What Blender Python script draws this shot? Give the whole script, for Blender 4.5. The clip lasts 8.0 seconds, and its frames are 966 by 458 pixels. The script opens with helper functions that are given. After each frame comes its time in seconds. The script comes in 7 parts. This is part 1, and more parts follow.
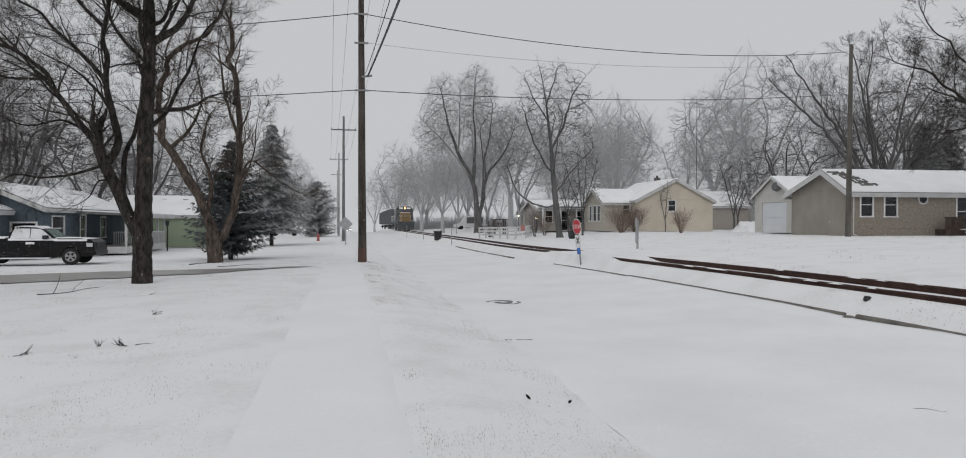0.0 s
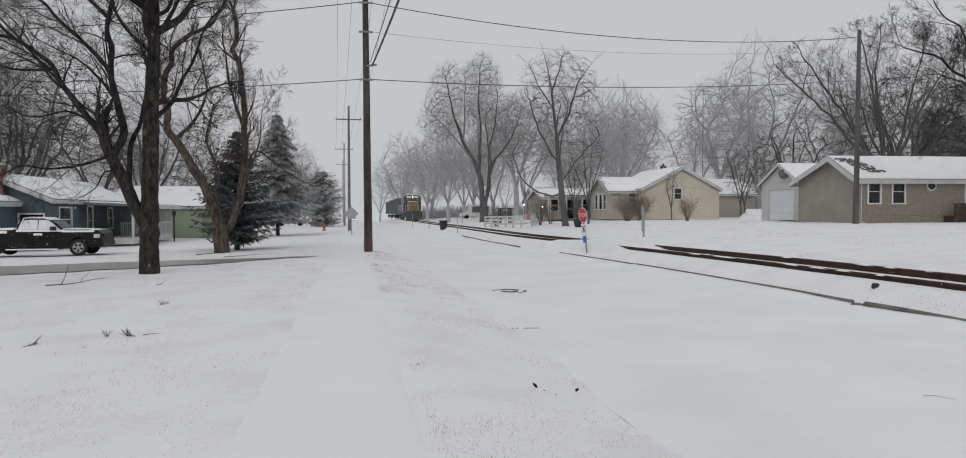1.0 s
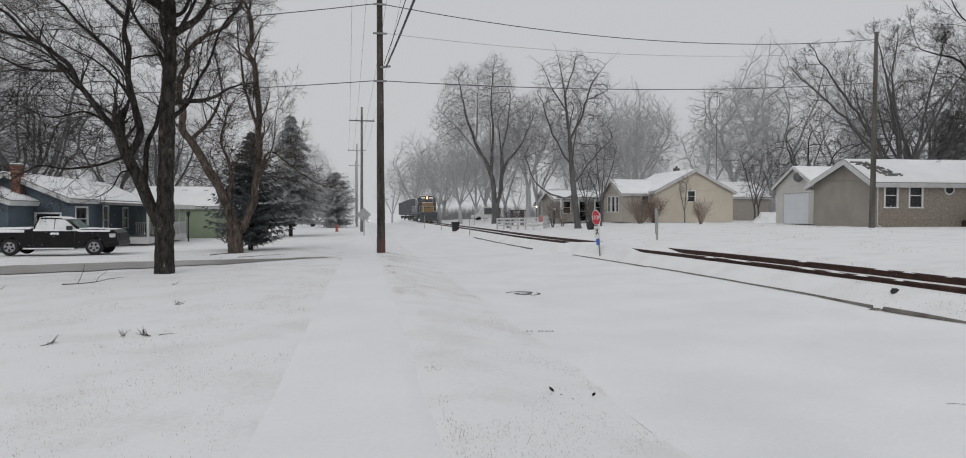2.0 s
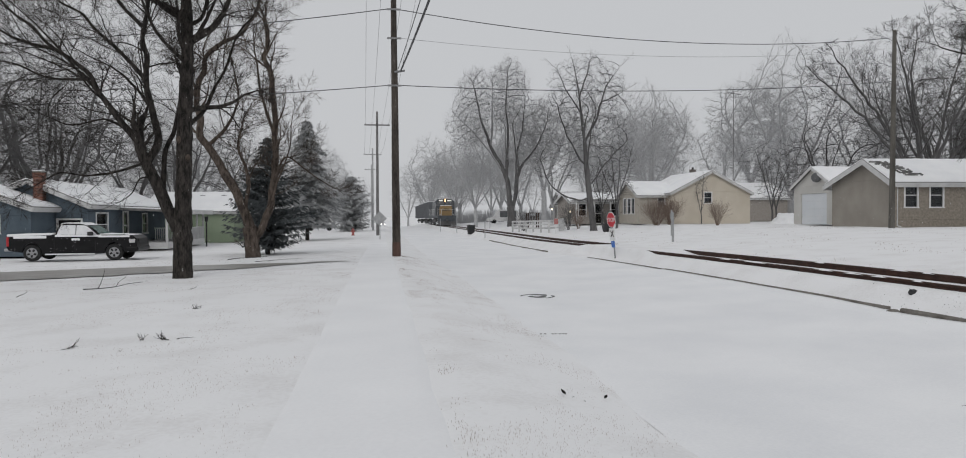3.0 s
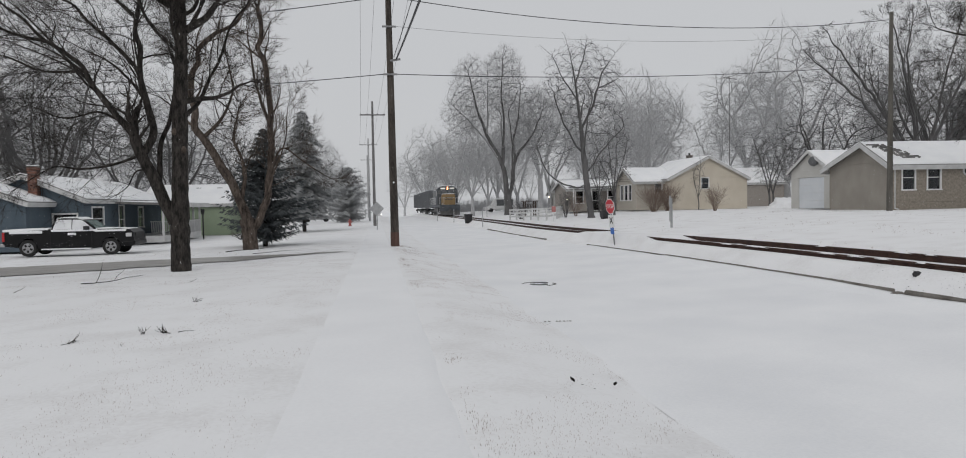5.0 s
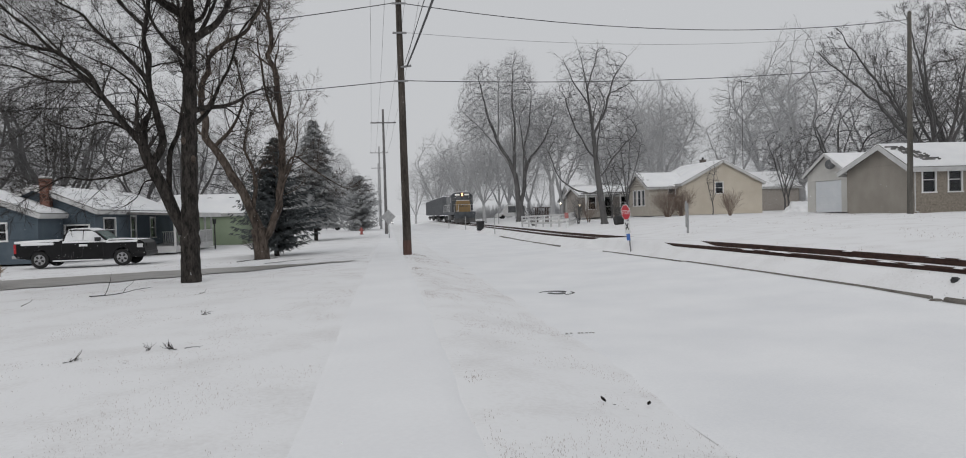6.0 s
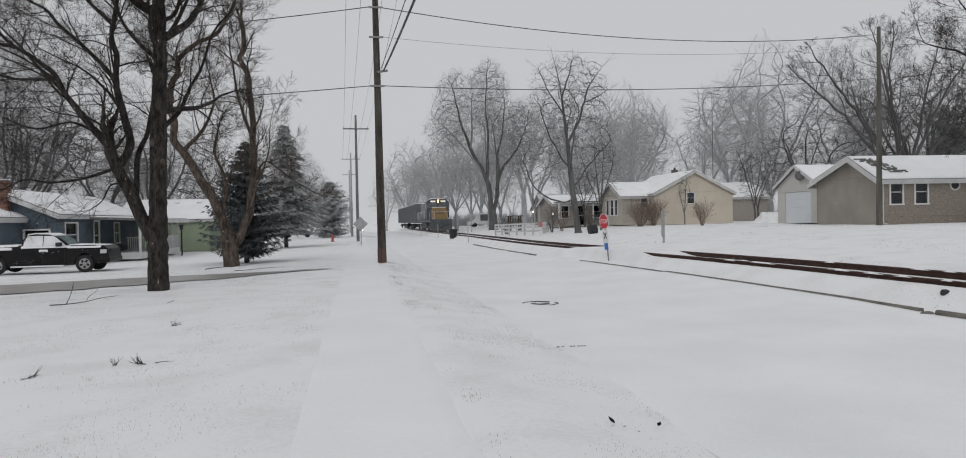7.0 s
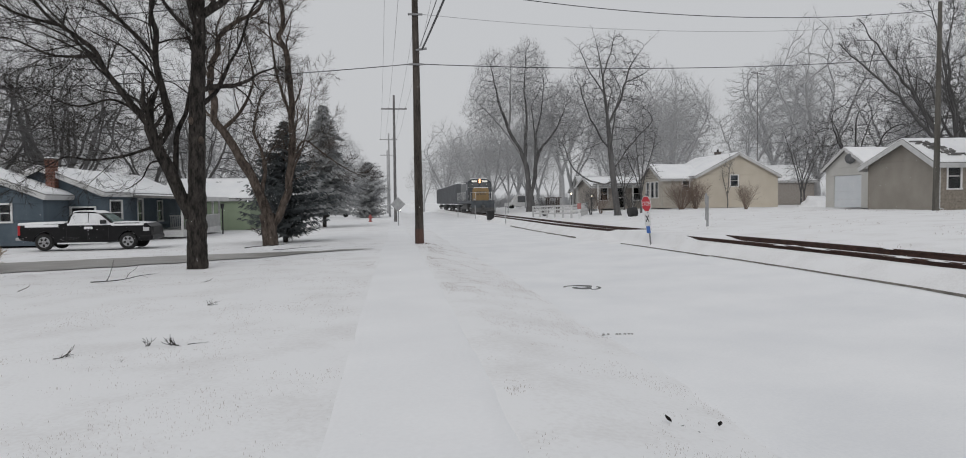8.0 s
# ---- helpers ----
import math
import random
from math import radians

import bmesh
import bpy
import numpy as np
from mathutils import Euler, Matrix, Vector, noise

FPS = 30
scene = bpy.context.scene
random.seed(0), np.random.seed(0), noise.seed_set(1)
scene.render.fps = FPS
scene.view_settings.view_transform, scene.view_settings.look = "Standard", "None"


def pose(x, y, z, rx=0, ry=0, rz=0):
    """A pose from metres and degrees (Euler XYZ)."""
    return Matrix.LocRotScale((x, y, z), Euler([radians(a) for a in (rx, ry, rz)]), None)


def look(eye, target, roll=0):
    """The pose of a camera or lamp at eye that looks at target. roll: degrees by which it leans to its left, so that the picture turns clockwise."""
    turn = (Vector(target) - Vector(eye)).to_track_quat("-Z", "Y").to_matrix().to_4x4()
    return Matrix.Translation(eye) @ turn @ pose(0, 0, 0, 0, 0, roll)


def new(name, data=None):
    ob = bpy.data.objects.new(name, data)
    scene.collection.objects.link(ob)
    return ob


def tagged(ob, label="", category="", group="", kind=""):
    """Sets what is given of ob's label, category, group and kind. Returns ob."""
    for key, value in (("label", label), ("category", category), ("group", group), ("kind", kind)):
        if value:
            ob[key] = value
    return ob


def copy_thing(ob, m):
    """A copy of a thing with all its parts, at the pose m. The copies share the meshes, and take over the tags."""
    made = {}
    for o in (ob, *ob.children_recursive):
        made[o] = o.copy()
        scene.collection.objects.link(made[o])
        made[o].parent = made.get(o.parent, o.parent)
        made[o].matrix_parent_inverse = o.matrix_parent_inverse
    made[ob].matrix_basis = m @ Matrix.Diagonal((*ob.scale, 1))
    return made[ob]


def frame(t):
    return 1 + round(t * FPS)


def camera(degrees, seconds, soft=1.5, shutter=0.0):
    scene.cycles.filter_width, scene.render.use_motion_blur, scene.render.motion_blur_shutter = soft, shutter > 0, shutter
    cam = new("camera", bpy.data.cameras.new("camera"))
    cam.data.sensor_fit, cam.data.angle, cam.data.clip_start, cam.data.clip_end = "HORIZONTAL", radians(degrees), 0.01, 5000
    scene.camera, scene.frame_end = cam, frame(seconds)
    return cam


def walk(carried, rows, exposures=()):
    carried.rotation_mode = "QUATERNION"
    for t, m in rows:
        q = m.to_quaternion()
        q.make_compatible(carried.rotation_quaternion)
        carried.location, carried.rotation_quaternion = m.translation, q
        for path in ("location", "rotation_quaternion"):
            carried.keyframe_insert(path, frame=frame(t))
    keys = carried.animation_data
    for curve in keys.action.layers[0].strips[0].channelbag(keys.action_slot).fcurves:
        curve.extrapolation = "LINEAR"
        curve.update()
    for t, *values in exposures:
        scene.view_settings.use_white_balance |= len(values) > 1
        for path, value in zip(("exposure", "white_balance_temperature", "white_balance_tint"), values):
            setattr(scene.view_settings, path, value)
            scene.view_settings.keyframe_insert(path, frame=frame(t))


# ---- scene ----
cam = camera(69.0, 8.0, soft=1.0)

PATH = [
    (0, (0.687, -0.643, 1.564), (1.069, 1.32, 1.544), 0.2),
    (0.5, (0.683, -0.629, 1.554), (1.059, 1.335, 1.521), -0.2),
    (1, (0.688, -0.617, 1.558), (1.054, 1.348, 1.507), -0.1),
    (1.5, (0.695, -0.607, 1.547), (1.076, 1.355, 1.483), -0.3),
    (1.7, (0.638, -0.561, 1.556), (1.001, 1.405, 1.499), 0.0),
    (3, (0.682, -0.625, 1.571), (0.971, 1.354, 1.533), -0.2),
    (3.5, (0.678, -0.625, 1.569), (1.003, 1.348, 1.52), -0.1),
    (4, (0.674, -0.628, 1.57), (0.989, 1.347, 1.517), -0.5),
    (4.5, (0.658, -0.608, 1.562), (0.956, 1.369, 1.498), -0.2),
    (4.7, (0.636, -0.586, 1.555), (0.95, 1.388, 1.489), -0.8),
    (5.8, (0.582, -0.158, 1.548), (0.829, 1.825, 1.468), -1.5),
    (6, (0.576, -0.067, 1.559), (0.844, 1.917, 1.510), -1.6),
    (6.5, (0.492, 0.168, 1.544), (0.724, 2.155, 1.504), -1.5),
    (7, (0.372, 0.378, 1.562), (0.724, 2.348, 1.534), -1.1),
    (7.5, (0.379, 0.644, 1.539), (0.678, 2.621, 1.464), -0.5),
    (8, (0.369, 0.821, 1.547), (0.617, 2.805, 1.468), -0.6),
]
walk(cam, [(t, look(eye, target, roll)) for t, eye, target, roll in PATH])

# ---- world and light: an even overcast sky with falling snow ----
world = bpy.data.worlds.new("overcast")
scene.world = world
world.use_nodes = True
wn, wl = world.node_tree.nodes, world.node_tree.links
wn.clear()
w_out, w_bg, w_sky = wn.new("ShaderNodeOutputWorld"), wn.new("ShaderNodeBackground"), wn.new("ShaderNodeTexSky")
w_sky.sky_type, w_sky.sun_disc = "NISHITA", False
w_sky.sun_elevation, w_sky.sun_rotation = radians(38), radians(215)
w_sky.air_density, w_sky.dust_density = 1.0, 6.0
w_mix, w_scale = wn.new("ShaderNodeMix"), wn.new("ShaderNodeMix")
w_mix.data_type = w_scale.data_type = "RGBA"
w_scale.blend_type = "MULTIPLY"
w_scale.inputs["Factor"].default_value = 1.0
w_scale.inputs["B"].default_value = (0.05, 0.05, 0.05, 1)
w_mix.inputs["Factor"].default_value = 0.94
w_mix.inputs["B"].default_value = (0.572, 0.582, 0.600, 1)
wl.new(w_sky.outputs["Color"], w_scale.inputs["A"])
wl.new(w_scale.outputs["Result"], w_mix.inputs["A"])
wl.new(w_mix.outputs["Result"], w_bg.inputs["Color"])
w_bg.inputs["Strength"].default_value = 1.0
wl.new(w_bg.outputs["Background"], w_out.inputs["Surface"])

sun = new("sun", bpy.data.lights.new("sun", "SUN"))
sun.data.energy, sun.data.angle, sun.data.color = 0.5, radians(40), (1.0, 0.98, 0.95)
sun.matrix_world = look((-20, -30, 30), (0, 5, 0))


# ---- materials ----
def mk(name, a, b, scale=4.0, rough=0.7, bump=0.3, fine=60.0, metal=0.0, spec=0.3, contrast=(0.35, 0.65), stretch=(1, 1, 1), vary=0.0, fleck=0.0):
    """A surface of two tones mixed by noise at two sizes, with fine relief."""
    m = bpy.data.materials.new(name)
    m.use_nodes = True
    n, l = m.node_tree.nodes, m.node_tree.links
    p = n["Principled BSDF"]
    tc, mp = n.new("ShaderNodeTexCoord"), n.new("ShaderNodeMapping")
    mp.inputs["Scale"].default_value = stretch
    l.new(tc.outputs["Object"], mp.inputs["Vector"])
    big, small = n.new("ShaderNodeTexNoise"), n.new("ShaderNodeTexNoise")
    big.inputs["Scale"].default_value, big.inputs["Detail"].default_value = scale, 6
    small.inputs["Scale"].default_value, small.inputs["Detail"].default_value = fine, 4
    l.new(mp.outputs["Vector"], big.inputs["Vector"])
    l.new(mp.outputs["Vector"], small.inputs["Vector"])
    add = n.new("ShaderNodeMath")
    add.operation = "MULTIPLY_ADD"
    add.inputs[1].default_value = 0.35
    l.new(small.outputs["Fac"], add.inputs[0])
    half = n.new("ShaderNodeMath")
    half.operation = "MULTIPLY"
    half.inputs[1].default_value = 0.65
    l.new(big.outputs["Fac"], half.inputs[0])
    l.new(half.outputs[0], add.inputs[2])
    ramp = n.new("ShaderNodeValToRGB")
    ramp.color_ramp.elements[0].position, ramp.color_ramp.elements[1].position = contrast
    ramp.color_ramp.elements[0].color, ramp.color_ramp.elements[1].color = (*a, 1), (*b, 1)
    l.new(add.outputs[0], ramp.inputs["Fac"])
    if fleck:
        snowy = ramp.color_ramp.elements.new(fleck)
        snowy.color = (*b, 1)
        snowy = ramp.color_ramp.elements.new(fleck + 0.02)
        snowy.color = (0.6, 0.6, 0.61, 1)
    colour = ramp.outputs["Color"]
    if vary:
        info, hsv, rng = n.new("ShaderNodeObjectInfo"), n.new("ShaderNodeHueSaturation"), n.new("ShaderNodeMapRange")
        rng.inputs["To Min"].default_value, rng.inputs["To Max"].default_value = 1 - vary, 1 + vary
        l.new(info.outputs["Random"], rng.inputs["Value"])
        l.new(rng.outputs["Result"], hsv.inputs["Value"])
        l.new(colour, hsv.inputs["Color"])
        colour = hsv.outputs["Color"]
    l.new(colour, p.inputs["Base Color"])
    bp = n.new("ShaderNodeBump")
    bp.inputs["Strength"].default_value, bp.inputs["Distance"].default_value = bump, 0.02
    l.new(add.outputs[0], bp.inputs["Height"])
    l.new(bp.outputs["Normal"], p.inputs["Normal"])
    p.inputs["Roughness"].default_value, p.inputs["Metallic"].default_value = rough, metal
    p.inputs["Specular IOR Level"].default_value = spec
    return m


def glow(name, colour, strength):
    m = bpy.data.materials.new(name)
    m.use_nodes = True
    p = m.node_tree.nodes["Principled BSDF"]
    p.inputs["Base Color"].default_value = (*colour, 1)
    p.inputs["Emission Color"].default_value = (*colour, 1)
    p.inputs["Emission Strength"].default_value = strength
    return m


def glass(name, tint, rough=0.05):
    m = bpy.data.materials.new(name)
    m.use_nodes = True
    p = m.node_tree.nodes["Principled BSDF"]
    p.inputs["Base Color"].default_value = (*tint, 1)
    p.inputs["Roughness"].default_value, p.inputs["IOR"].default_value = rough, 1.45
    p.inputs["Transmission Weight"].default_value = 1.0
    return m


SNOW = mk("snow", (0.80, 0.81, 0.83), (0.90, 0.905, 0.915), 0.6, 0.75, 0.25, 35, spec=0.15)
SNOW_WALK = mk("trodden_snow", (0.83, 0.835, 0.85), (0.90, 0.905, 0.915), 0.5, 0.7, 0.12, 25, spec=0.15)
SNOW_LAWN = mk("thin_snow_on_grass", (0.755, 0.748, 0.75), (0.862, 0.865, 0.874), 0.9, 0.8, 0.7, 22, spec=0.15, contrast=(0.3, 0.52))
SNOW_ROOF = mk("roof_snow", (0.83, 0.84, 0.86), (0.92, 0.925, 0.93), 0.8, 0.75, 0.2, 20, spec=0.15)
WET = mk("wet_slush", (0.26, 0.245, 0.23), (0.42, 0.405, 0.385), 1.2, 0.35, 0.3, 18)
CONCRETE = mk("old_concrete", (0.10, 0.09, 0.08), (0.24, 0.225, 0.205), 3, 0.85, 0.5, 50)
RAIL = mk("rusty_rail", (0.028, 0.014, 0.011), (0.075, 0.038, 0.028), 6, 0.7, 0.5, 70)
BARK = mk("dark_bark", (0.010, 0.009, 0.008), (0.055, 0.048, 0.043), 11, 0.95, 1.0, 34, stretch=(1, 1, 0.3), contrast=(0.4, 0.6), fleck=0.665)
BARK_TAN = mk("tan_bark", (0.030, 0.023, 0.019), (0.125, 0.10, 0.083), 8, 0.9, 1.0, 30, stretch=(1, 1, 0.3), contrast=(0.38, 0.62), fleck=0.67)
# Distance haze is painted into these bark tones; paler ones stand farther off.
BARK_HAZE = mk("hazed_bark", (0.075, 0.073, 0.073), (0.15, 0.147, 0.147), 3, 0.9, 0.6, 20, stretch=(1, 1, 0.3))
BARK_HAZE_MID = mk("mid_haze_bark", (0.24, 0.238, 0.24), (0.34, 0.34, 0.345), 3, 0.9, 0.5, 20, stretch=(1, 1, 0.3))
# Palest step: thick haze as plain colour, for whatever stands farthest.
FAR_HAZE = mk("far_haze_grey", (0.39, 0.392, 0.40), (0.50, 0.502, 0.51), 3, 0.9, 0.4, 20)
POLE = mk("weathered_pole", (0.028, 0.024, 0.021), (0.10, 0.086, 0.075), 5, 0.9, 0.8, 40, stretch=(1, 1, 0.15), contrast=(0.38, 0.62), fleck=0.675)
POLE_RED = mk("stained_pole_foot", (0.058, 0.034, 0.028), (0.135, 0.082, 0.068), 4, 0.9, 0.6, 40, stretch=(1, 1, 0.2))
# Far pole and mast: haze lightens the colour itself.
POLE_FAR = mk("hazed_pole", (0.14, 0.135, 0.135), (0.22, 0.215, 0.215), 3, 0.9, 0.4, 40)
WIRE = mk("cable", (0.06, 0.06, 0.063), (0.095, 0.095, 0.10), 3, 0.6, 0.1)
WIRE_THIN = mk("weathered_wire", (0.22, 0.22, 0.23), (0.32, 0.32, 0.33), 3, 0.5, 0.1)
TAN = mk("tan_siding", (0.29, 0.265, 0.232), (0.365, 0.338, 0.30), 0.8, 0.75, 0.2, 30)
TAN_BRICK = mk("tan_brick", (0.21, 0.182, 0.15), (0.36, 0.322, 0.275), 7, 0.85, 0.4, 30)
# Paled brown: haze over the far houses is put into the stone colour.
STONE_TAN = mk("tan_stone", (0.30, 0.275, 0.25), (0.40, 0.37, 0.34), 5, 0.85, 0.6, 25)
BLUE = mk("blue_siding", (0.070, 0.096, 0.120), (0.112, 0.142, 0.170), 1.2, 0.75, 0.25, 30)
GREEN = mk("green_siding", (0.25, 0.31, 0.215), (0.31, 0.37, 0.265), 0.8, 0.75, 0.2, 30)
YELLOW = mk("cream_siding", (0.55, 0.495, 0.41), (0.63, 0.575, 0.49), 0.7, 0.75, 0.2, 30)
YELLOW_STONE = mk("cream_stone", (0.42, 0.385, 0.33), (0.53, 0.495, 0.44), 4, 0.8, 0.4, 25)
GREY_SIDE = mk("grey_siding", (0.50, 0.49, 0.46), (0.58, 0.57, 0.545), 0.8, 0.75, 0.2, 30)
WHITE = mk("white_paint", (0.50, 0.50, 0.50), (0.64, 0.64, 0.635), 2, 0.55, 0.12, 40)
TRIM = mk("white_trim", (0.68, 0.68, 0.68), (0.80, 0.80, 0.795), 2, 0.5, 0.1, 40)
DOOR_W = mk("white_door", (0.60, 0.63, 0.66), (0.68, 0.70, 0.72), 1, 0.5, 0.1, 40)
SHINGLE = mk("shingles", (0.13, 0.128, 0.125), (0.23, 0.225, 0.22), 4, 0.9, 0.5, 50, vary=0.25)
BRICK = mk("red_brick", (0.16, 0.07, 0.05), (0.28, 0.13, 0.095), 9, 0.85, 0.4, 50, vary=0.3)
MORTAR = mk("mortar", (0.34, 0.32, 0.30), (0.44, 0.42, 0.40), 9, 0.9, 0.4, 50)
DARKWOOD = mk("dark_deck_wood", (0.05, 0.035, 0.03), (0.10, 0.075, 0.06), 4, 0.85, 0.4, 40)
DARK_PANE = glass("window_glass", (0.32, 0.35, 0.38))
# Near-black: the dimness of unlit rooms is put into the colour.
INSIDE = mk("room_darkness", (0.035, 0.036, 0.038), (0.06, 0.06, 0.062), 2, 0.9, 0.05)
# Stands in for the sky's reflection on the cream house panes.
PANE_REFLECTION = mk("painted_pane_reflection", (0.45, 0.47, 0.50), (0.55, 0.57, 0.60), 2, 0.8, 0.1)
NEEDLE = mk("spruce_needles", (0.055, 0.064, 0.067), (0.135, 0.147, 0.152), 3, 0.9, 0.3)
# Conifers farther off: haze painted in as pale needle colours.
NEEDLE_MID = mk("hazed_mid_needles", (0.32, 0.328, 0.331), (0.39, 0.398, 0.402), 3, 0.9, 0.3)
NEEDLE_PALE = mk("hazed_pale_needles", (0.38, 0.387, 0.393), (0.46, 0.467, 0.473), 3, 0.9, 0.3)
NEEDLE_FAR = mk("hazed_far_needles", (0.30, 0.308, 0.312), (0.38, 0.388, 0.393), 3, 0.9, 0.3)
GRASS = mk("dead_grass", (0.20, 0.145, 0.125), (0.40, 0.325, 0.30), 3, 0.9, 0.1, vary=0.0)
SHRUB = mk("dry_shrub", (0.16, 0.12, 0.10), (0.26, 0.20, 0.165), 4, 0.9, 0.3)
RED = mk("sign_red", (0.45, 0.03, 0.045), (0.56, 0.05, 0.065), 6, 0.45, 0.05)
SIGN_W = mk("sign_white", (0.66, 0.66, 0.66), (0.78, 0.78, 0.78), 6, 0.45, 0.05)
SIGN_BLUE = mk("sign_blue", (0.04, 0.13, 0.42), (0.06, 0.17, 0.50), 6, 0.45, 0.05)
SIGN_BACK = mk("bare_sign_back", (0.30, 0.305, 0.31), (0.42, 0.425, 0.43), 5, 0.6, 0.1, metal=0.1)
STEEL = mk("galvanised_steel", (0.20, 0.20, 0.205), (0.32, 0.32, 0.325), 6, 0.5, 0.2, metal=0.6)
BLACK = mk("black_plastic", (0.02, 0.02, 0.021), (0.04, 0.04, 0.042), 5, 0.6, 0.1)


# ---- building helpers ----
def thing(name, m=None, label="", category="", group="", kind=""):
    ob = new(name)
    ob.matrix_world = m or Matrix()
    return tagged(ob, label, category, group, kind)


def mesh_of(name, bm, material, smooth=False):
    me = bpy.data.meshes.new(name)
    bmesh.ops.recalc_face_normals(bm, faces=bm.faces)
    bm.to_mesh(me)
    bm.free()
    me.materials.append(material)
    if smooth:
        me.shade_smooth()
    return me


def part(name, bm, material, parent=None, label="", smooth=False):
    """Links a bmesh as one mesh object under a thing or under a part."""
    ob = new(name, mesh_of(name, bm, material, smooth))
    ob.parent = parent
    return tagged(ob, label)


def from_lists(name, v, f, material, parent=None, label="", smooth=True):
    me = bpy.data.meshes.new(name)
    me.from_pydata(v, [], f)
    me.materials.append(material)
    if smooth:
        me.shade_smooth()
    ob = new(name, me)
    ob.parent = parent
    return tagged(ob, label)


def box(bm, x0, x1, y0, y1, z0, z1, m=None, bevel=0.0):
    made = bmesh.ops.create_cube(bm, size=1)["verts"]
    bmesh.ops.transform(bm, verts=made, matrix=Matrix.LocRotScale(((x0 + x1) / 2, (y0 + y1) / 2, (z0 + z1) / 2), None, (x1 - x0, y1 - y0, z1 - z0)))
    if bevel:
        edges = list({e for v in made for e in v.link_edges})
        out = bmesh.ops.bevel(bm, geom=edges, offset=bevel, segments=2, affect="EDGES", profile=0.5)
        made = list({v for f in out["faces"] for v in f.verts} | {v for v in made if v.is_valid})
    if m is not None:
        bmesh.ops.transform(bm, verts=made, matrix=m)
    return made


def boxed(*a, **k):
    bm = bmesh.new()
    box(bm, *a, **k)
    return bm


def rod(bm, p0, p1, r0, r1=None, n=10):
    p0, p1 = Vector(p0), Vector(p1)
    d = p1 - p0
    m = Matrix.Translation((p0 + p1) / 2) @ d.to_track_quat("Z", "Y").to_matrix().to_4x4()
    return bmesh.ops.create_cone(bm, cap_ends=True, segments=n, radius1=r0, radius2=r0 if r1 is None else r1, depth=d.length, matrix=m)["verts"]


def rodded(*a, **k):
    bm = bmesh.new()
    rod(bm, *a, **k)
    return bm


def prism(bm, outline, y0, y1):
    """A flat outline in x and z, drawn out from y0 to y1."""
    a = [bm.verts.new((x, y0, z)) for x, z in outline]
    b = [bm.verts.new((x, y1, z)) for x, z in outline]
    n = len(a)
    bm.faces.new(a)
    bm.faces.new(b[::-1])
    for i in range(n):
        bm.faces.new((a[i], b[i], b[(i + 1) % n], a[(i + 1) % n]))
    return a + b


# ---- ground ----
def step(a, b, v):
    s = np.clip((np.asarray(v, float) - a) / (b - a), 0, 1)
    return s * s * (3 - 2 * s)


PROFILE_X = [-60, -25, -12, -5, -1, 1.3, 1.7, 3.1, 4.5, 7, 9.27, 9.34, 9.6, 10, 12.6, 15, 20, 27, 40, 90]
PROFILE_Z = [-0.35, -0.25, -0.18, -0.08, 0, 0, -0.02, -0.25, -0.29, -0.21, -0.09, -0.06, -0.02, 0.18, 0.19, 0.42, 0.68, 0.97, 1.0, 1.2]
NEAR_RAIL, FAR_RAIL, RAIL_H = 10.42, 11.93, 0.17


def fall(y):
    return -0.35 * step(10, 48, y) - 0.15 * step(48, 130, y) - 1.8 * step(130, 290, y)


def ground_z(x, y):
    """The height of the snow: lawn, walk, bank, road, kerb, track bed, rising lawns."""
    x, y = np.asarray(x, float), np.asarray(y, float)
    share = np.interp(x, [9, 10.5], [1.0, 0.75])
    z = np.interp(x, PROFILE_X, PROFILE_Z) + fall(y) * share
    crossing = step(22.9, 24.7, y) * (1 - step(31.0, 33.0, y))
    bed = step(9.6, 10.3, x) * (1 - step(12.0, 13.0, x))
    between = step(10.47, 10.6, x) * (1 - step(11.75, 11.88, x))
    flank = bed * (1 - crossing) * np.where(x < 10.43, 0.085, 0.03)
    z = z + flank + bed * crossing * 0.19 + between * (1 - crossing) * 0.01
    apron = np.interp(x, [9.3, 10.1, 10.32, 10.5], [-0.09, -0.05, 0.37, 0.375]) + fall(y) * share
    return np.where((x > 9.3) & (x < 10.5), z + (apron - z) * crossing, z)


def rail_z(y):
    return 0.18 + 0.75 * float(fall(y)) + RAIL_H


def rough(x, y):
    return noise.noise((x * 0.5, y * 0.35, 3.0)) * 0.04 + noise.noise((x * 2.1, y * 1.7, 9.0)) * 0.016 + noise.noise((x * 0.9 + y * 0.3, y * 1.3, 5.0)) * 0.02


